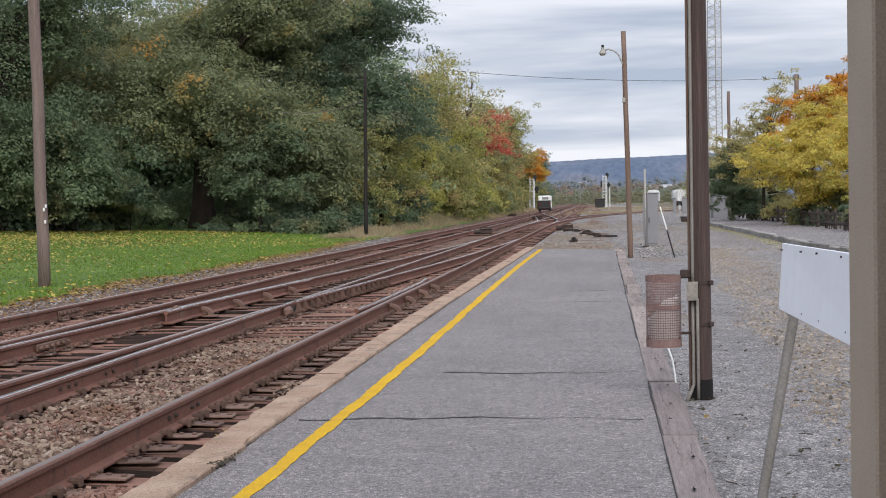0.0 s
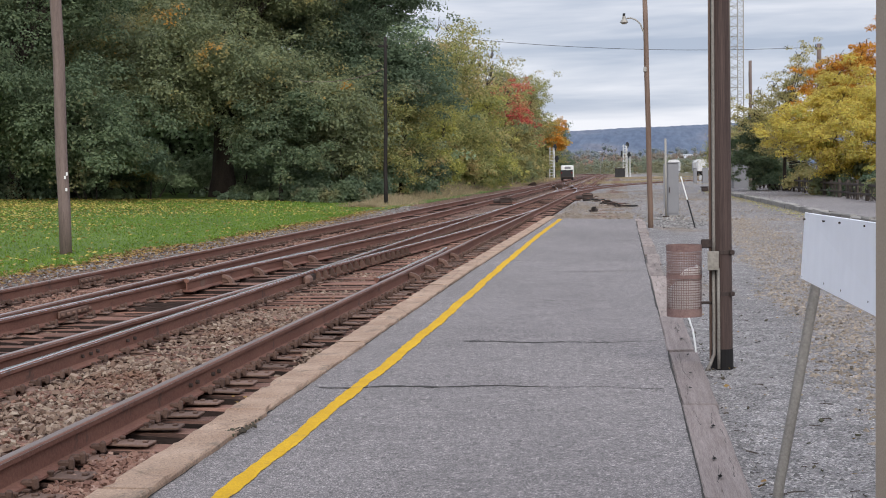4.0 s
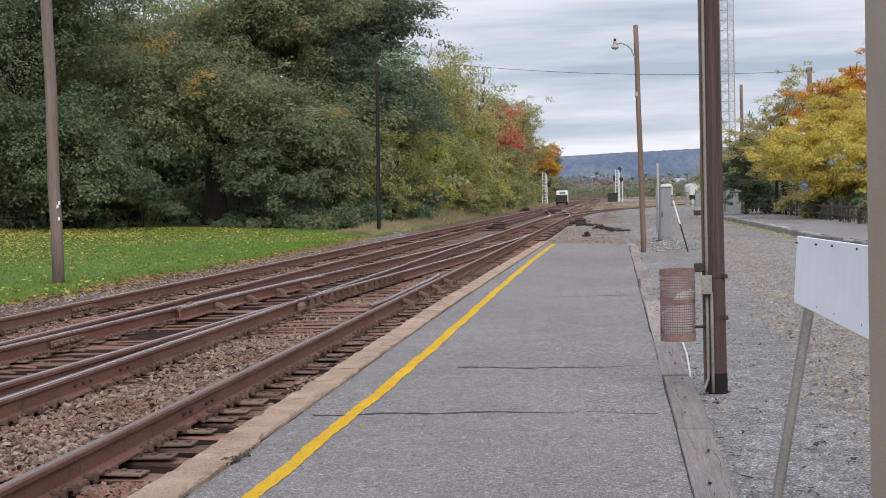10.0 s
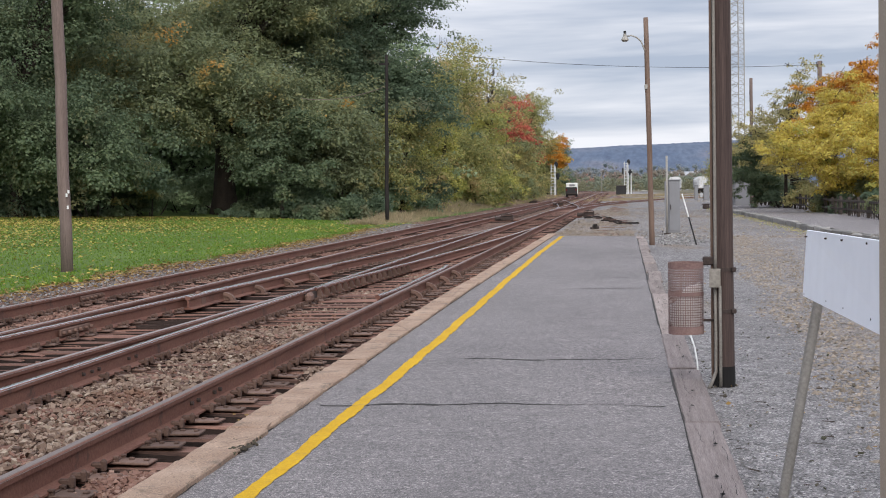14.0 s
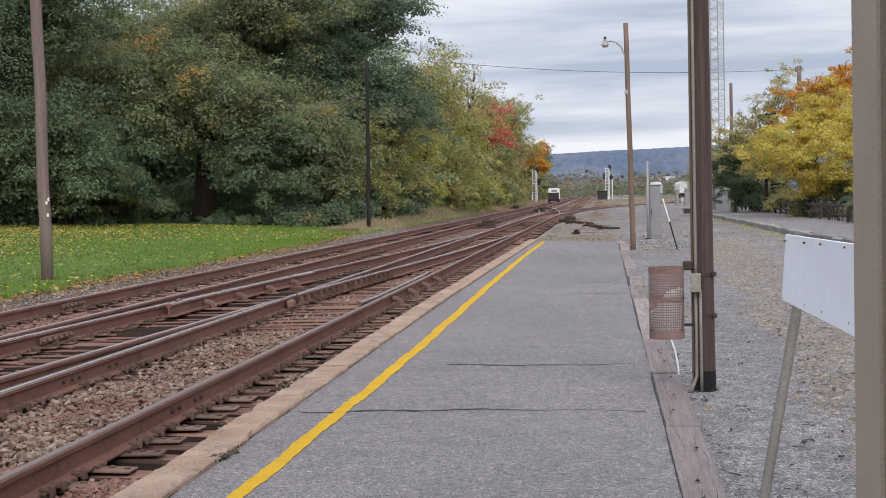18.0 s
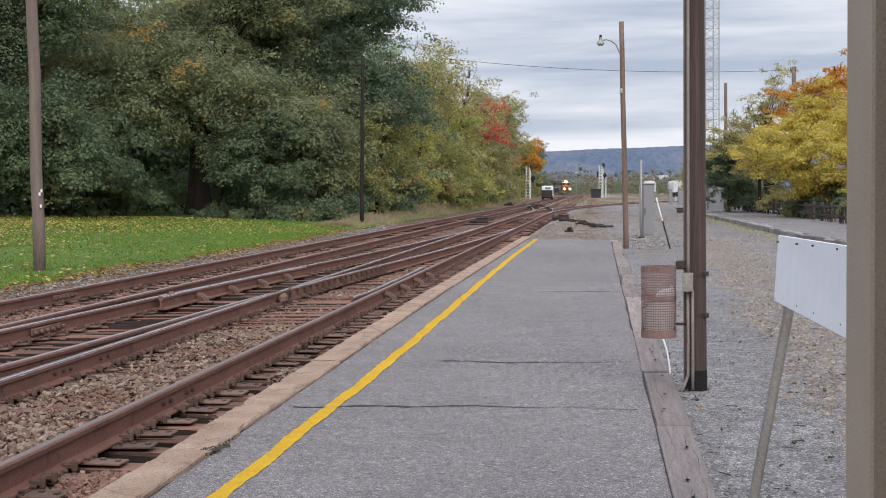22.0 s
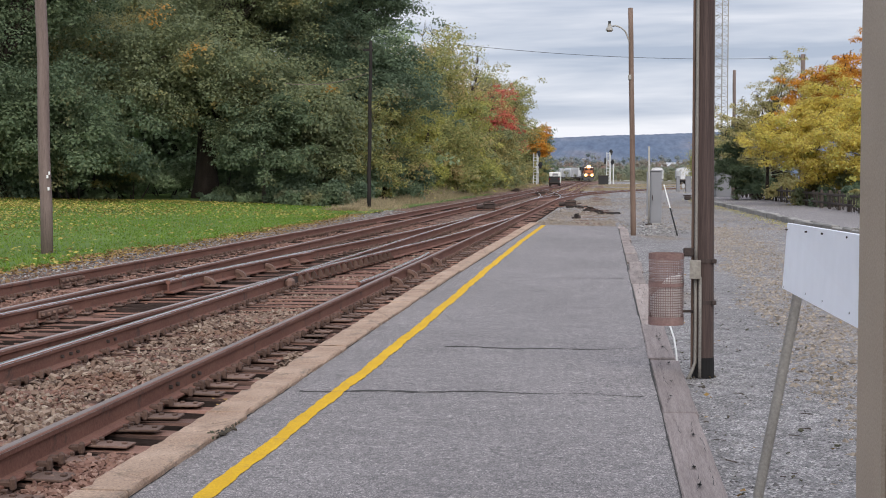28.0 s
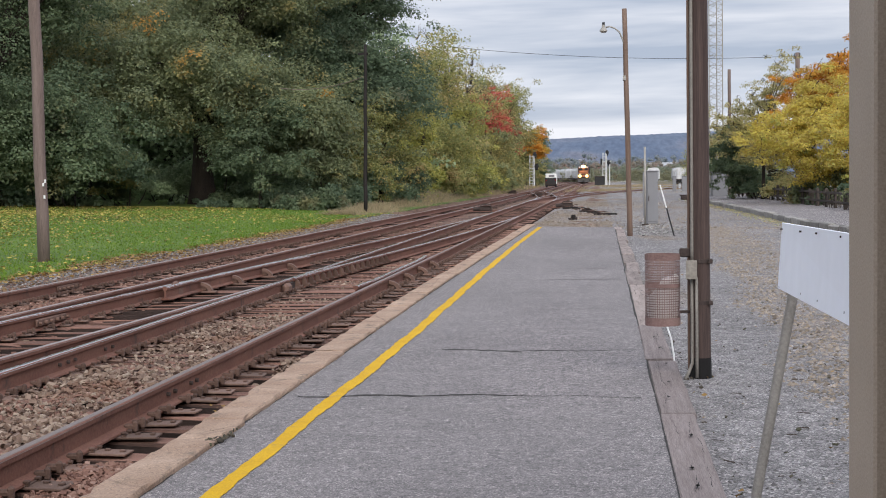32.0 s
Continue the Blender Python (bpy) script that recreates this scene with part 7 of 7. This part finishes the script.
n = 46000
gx, gy = -9.6 - 20 * rng.uniform(0, 1, n) ** 0.8, 16 + 54 * rng.uniform(0, 1, n)
pick = rng.uniform(0, 1, n) < np.clip(0.1 + 0.4 * wave(gx, gy, 0.28, 11) + 0.75 * smoothstep(-gx, 14, 24), 0.05, 1)
gx, gy = gx[pick], gy[pick]
litter("fallen_leaves", gx, gy, np.maximum(lawn_height(gx, gy), -0.2) + 0.04, 0.1, M_FALLEN, "yellow and brown leaves fallen on the lawn")
n = 9500
gy = 14 + 54 * rng.uniform(0, 1, n)
gx = -9.75 - 1.2 * smoothstep(gy, 45, 68) + rng.normal(-0.15, 0.35, n)
litter("fallen_leaves", gx, gy, np.maximum(bed_height(gx, gy), -0.16) + 0.03, 0.07, M_FALLEN_BROWN, "brown leaves drifted along the lawn's edge")
n = 14
gy = 10.25 + 0.12 * rng.normal(size=n)
gx = -2.83 + 0.08 * rng.normal(size=n)
litter("fallen_leaves", gx, gy, -0.19 + 0 * gx, 0.04, M_FALLEN_BROWN, "orange leaves caught between the ties")
n = 160
gy = 5 + 17 * rng.uniform(0, 1, n) ** 1.3
gx = 0.62 + 3.4 * rng.uniform(0, 1, n) ** 1.3
litter("fallen_leaves", gx, gy, -0.015 + 0 * gx, 0.035, M_FALLEN_BROWN, "brown leaves scattered over the gravel yard")
n = 1800
gy = 30 + 70 * rng.uniform(0, 1, n) ** 1.2
gx = np.interp(gy, [20, 37, 48, 60, 106], [6.75, 6.55, 6.2, 6.2, 5.95]) - 0.15 - np.abs(rng.normal(0, 0.35, n))
litter("fallen_leaves", gx, gy, -0.1 + 0 * gx, 0.08, M_LEAF_TAN, "tan leaves drifted against the stone kerb")
n = 46000
gy = 62 + 200 * rng.uniform(0, 1, n) ** 2.0
gx = -11.2 + bend(gy) - 0.5 * smoothstep(gy, 62, 70) + rng.normal(0, 0.7, n)
tall = np.clip(0.5 + 0.7 * wave(gx, gy, 0.33, 14), 0.1, 1) * (1 - 0.6 * smoothstep(np.abs(gx + 11.7 - bend(gy)), 0.5, 1.6)) + 0.95 * np.exp(-((gy - 95) / 9) ** 2) * smoothstep(-gx, 10.9, 11.6)
a = rng.uniform(0, 2 * math.pi, n)
h = rng.uniform(0.15, 0.7, n) * tall + 0.06
z0 = -0.25 + 0 * gx
w = 0.013 + 0.00012 * gy
v = np.stack([np.stack([gx - w * np.cos(a), gy, z0], -1), np.stack([gx + w * np.cos(a), gy, z0], -1), np.stack([gx + rng.normal(0, 0.45, n) * h, gy + rng.normal(0, 0.45, n) * h, z0 + h], -1)], 1).reshape(-1, 3)
tagged(new("dry_grass", quick_mesh("dry_grass", v, 3, np.arange(3 * n), M_DRYGRASS)), "tall tan dry grass between the wood and the track", "grass", kind="stuff")


n = 24000
gy = 140 + 150 * rng.uniform(0, 1, n)
gx = 0.5 + 0.02 * gy + rng.normal(0, 3.2, n)
pick = (wave(gx, gy, 0.11, 17) > -0.1) & (np.abs(gx - branch_mid(gy)) > 1.4)
gx, gy = gx[pick], gy[pick]
n = len(gx)
h = rng.uniform(0.05, 0.25, n)
w = 0.03 + 0.0002 * gy
v = np.stack([np.stack([gx - w, gy, -0.16 + 0 * gx], -1), np.stack([gx + w, gy, -0.16 + 0 * gx], -1), np.stack([gx + rng.normal(0, 0.15, n), gy + rng.normal(0, 0.15, n), -0.16 + h], -1)], 1).reshape(-1, 3)
tagged(new("dry_grass", quick_mesh("dry_grass", v, 3, np.arange(3 * n), M_DRYGRASS)), "low tan dry grass in the gravel yard", "grass", kind="stuff")


# ---- what moves: the freight train and the rail truck ----
def locomotive(label, lamp, core):
    ob = thing("locomotive", label, "locomotive", group="freight train")
    part("frame", box(B(), -1.5, 1.5, -10.6, 10.6, 1.0, 1.45, 0.03), M_LOCO, ob)
    part("walkway", box(B(), -1.55, 1.55, -10.7, 10.7, 1.45, 1.52, 0.01), M_DARK_IRON, ob)
    bm = B()
    prof = [(-1.5, 1.3), (1.5, 1.3), (1.42, 0.3), (-1.42, 0.3)]
    lo, hi = [[bm.verts.new((x, -10.55 - d * (1.3 - z), z)) for x, z in prof] for d in (0.0, 0.55)]
    for v in hi:
        v.co.y -= 0.12
    bm.faces.new(lo)
    bm.faces.new(hi[::-1])
    for i in range(4):
        bm.faces.new((lo[i], hi[i], hi[(i + 1) % 4], lo[(i + 1) % 4]))
    bmesh.ops.recalc_face_normals(bm, faces=bm.faces[:])
    part("pilot", bm, M_LOCO, ob, "black snow-plough pilot")
    hood = part("hood", box(B(), -0.95, 0.95, -5.0, 9.6, 1.52, 4.3, 0.18), M_LOCO, ob)
    for k in range(7):
        for s in (-0.965, 0.945):
            part("hood_door", box(B(), s, s + 0.02, -4.6 + 1.35 * k, -3.45 + 1.35 * k, 1.7, 3.6, 0.006), M_LOCO, hood)
    part("radiator", box(B(), -1.45, 1.45, 5.2, 9.2, 3.4, 4.55, 0.15), M_LOCO, ob)
    for y in (5.9, 7.2, 8.5):
        part("fan", tube(B(), [(0, y, 4.55), (0, y, 4.68)], 0.55, 14), M_DARK_IRON, ob)
    part("exhaust", box(B(), -0.35, 0.35, 0.6, 1.5, 4.3, 4.6, 0.05), M_DARK_IRON, ob)
    cabin = part("cab", box(B(), -1.5, 1.5, -8.2, -5.0, 1.52, 4.6, 0.22), M_LOCO, ob)
    part("cab_front", box(B(), -1.28, 1.28, -8.25, -8.2, 1.7, 4.1, 0.02), M_LOCO_LAMPLIT, cabin, "cab front coloured orange-brown for the headlamp glow")
    for x in (-0.72, 0.72):
        part("windscreen", box(B(), x - 0.45, x + 0.45, -8.3, -8.24, 3.3, 3.85, 0.02), M_GLASS_DARK, cabin)
        part("side_window", box(B(), 2.085 * x - 0.03, 2.085 * x + 0.03, -7.4, -5.9, 3.1, 3.8, 0.02), M_GLASS_DARK, cabin)
        part("number_board", box(B(), 1.4 * x - 0.27, 1.4 * x + 0.27, -8.32, -8.24, 4.02, 4.28, 0.03), M_WHITE, cabin)
    nose = part("nose", box(B(), -1.1, 1.1, -9.7, -8.2, 1.52, 3.15, 0.22), M_LOCO_LAMPLIT, ob)
    part("nose_stripe", box(B(), -0.8, 0.8, -9.73, -9.69, 2.2, 2.45), M_LOCO, nose)
    part("nose_door", box(B(), -0.35, 0.2, -9.73, -9.69, 1.62, 2.15, 0.01), M_LOCO_LAMPLIT, nose)
    # oversized discs draw each lamp's orange halo; the bulbs are the lamps
    for x in (-0.22, 0.22):
        lens = part("headlamp", tube(B(), [(x, -8.5, 4.32), (x, -8.28, 4.32)], 0.42, 14), lamp, ob)
        part("bulb", tube(B(), [(x, -8.53, 4.32), (x, -8.5, 4.32)], 0.17, 12), core, lens)
    for x in (-0.9, 0.9):
        lens = part("ditch_lamp", tube(B(), [(x, -11.12, 1.85), (x, -10.6, 1.85)], 0.4, 14), lamp, ob)
        part("bulb", tube(B(), [(x, -11.15, 1.85), (x, -11.12, 1.85)], 0.16, 12), core, lens)
    part("fuel_tank", box(B(), -1.3, 1.3, -2.6, 3.2, 0.35, 1.0, 0.1), M_LOCO, ob)
    for x in (-1.48, 1.48):
        part("handrail", tube(B(), [(x, -5, 2.4), (x, 10.4, 2.4)], 0.03, 5), M_WHITE, ob)
        part("end_rail", tube(B(), [(x, -10.5, 1.5), (x, -10.5, 2.4), (x * 0.3, -10.5, 2.4), (x * 0.3, -10.5, 1.5)], 0.03, 5), M_WHITE, ob)
        for k in range(3):
            part("step", box(B(), x - 0.14, x + 0.14, -10.5, -10.2, 0.45 + 0.32 * k, 0.5 + 0.32 * k), M_DARK_IRON, ob)
    part("horn", tube(tube(B(), [(0.4, -7.4, 4.78), (0.4, -6.8, 4.78)], [0.11, 0.04], 8), [(0.4, -6.8, 4.6), (0.4, -6.8, 4.8)], 0.04, 6), M_DARK_IRON, cabin)
    part("coupler", box(B(), -0.2, 0.2, -11.8, -10.9, 0.7, 1.0, 0.05), M_DARK_IRON, ob)
    bogies(ob, 6.9)
    return ob


def container_wagon(label, material):
    ob = thing("container_wagon", label, "rail wagon", group="freight train")
    part("frame", box(B(), -1.4, 1.4, -9.2, 9.2, 0.85, 1.2, 0.04), M_DARK_IRON, ob)
    bm = box(B(), -1.45, 1.45, -8.3, 8.3, 1.25, 4.3, 0.06)
    part("body", bm, material, ob)
    for k in range(11):
        for s in (-1.5, 1.44):
            part("rib", box(B(), s, s + 0.06, -8.0 + k * 1.6, -7.88 + k * 1.6, 1.3, 4.2), material, ob)
    part("end_door", box(B(), -1.3, 1.3, -8.36, -8.3, 1.4, 4.15), material, ob)
    bogies(ob, 7.0)
    return ob


train = [(locomotive("black leading locomotive with blazing headlamps", M_LAMP_HALO, M_LAMP_CORE), 11.2), (locomotive("black second locomotive without lit lamps behind the first", M_GLASS_DARK, M_GLASS_DARK), 34.0)]
train.append((container_wagon("white ribbed container wagon behind the locomotives", M_CAR_WHITE), 55.5))
for k in range(10):
    train.append((hopper("pale grey covered hopper wagon with dark underframe", M_CAR_WHITE if k % 4 == 2 else M_CAR_PALE, 0, 0, 0, "freight train"), 74.2 + 17.4 * k))

truck = thing("rail_truck", "white and black maintenance truck running on the far track", "rail truck")
part("chassis", box(B(), -0.85, 0.85, -1.9, 2.6, 0.22, 0.95, 0.04), M_BLACK, truck)
part("lower_body", box(B(), -0.88, 0.88, -1.85, 0.9, 0.95, 1.4, 0.04), M_LOCO, truck)
t_body = part("body", box(B(), -0.82, 0.82, -1.9, 0.9, 1.4, 2.15, 0.1), M_WHITE, truck)
part("cab", box(B(), -0.8, 0.8, 0.9, 2.5, 0.95, 2.05, 0.15), M_WHITE, truck)
part("rear_window", box(B(), -0.3, 0.55, -1.93, -1.89, 1.6, 1.95, 0.02), M_BOX_GREY, t_body)
part("tailgate", box(B(), -0.88, 0.86, -1.96, -1.88, 0.5, 1.5, 0.03), M_LOCO, truck)
part("bumper", box(B(), -0.92, 0.92, -2.1, -1.94, 0.4, 0.55, 0.03), M_DARK_IRON, truck)
part("side_post", box(B(), 0.86, 0.98, -2.0, -1.9, 0.5, 2.1, 0.02), M_WHITE, truck)
for x in (-0.72, 0.72):
    part("tail_lamp", box(B(), x - 0.07, x + 0.07, -2.0, -1.96, 1.0, 1.2, 0.01), M_RED_GLASS, truck)
    for y in (-1.2, 1.8):
        part("wheel", tube(B(), [(x - 0.1, y, 0.36), (x + 0.1, y, 0.36)], 0.36, 16), M_BLACK, truck)


def on_track(mid, y, away=1.0):
    """The pose of something that runs on a track at y."""
    slope = float(bend(y + 4) - bend(y - 4)) / 8
    return pose(mid + float(bend(y)), y, 0, 0, 0, -math.degrees(math.atan(slope)))


def motions():
    times = [0, 2, 4, 6, 8, 10, 12, 14, 16, 18, 19, 20, 21, 22, 23, 24, 25, 26, 27, 28, 29, 30, 31, 32]
    for ob, behind in train:
        walk(ob, [(t, on_track(MID_A, 369 + 11.4 * (32 - t) + behind)) for t in times])
    way = ((0, 191), (1.5, 194.5), (3, 198.5), (6, 205), (8, 208), (10, 211), (12, 214.5), (14, 217), (16, 219), (18, 220.3), (20, 220.9), (22, 221), (27, 221), (32, 221))
    walk(truck, [(t, on_track(MID_B - 0.1, y + 1.9)) for t, y in way])


motions()
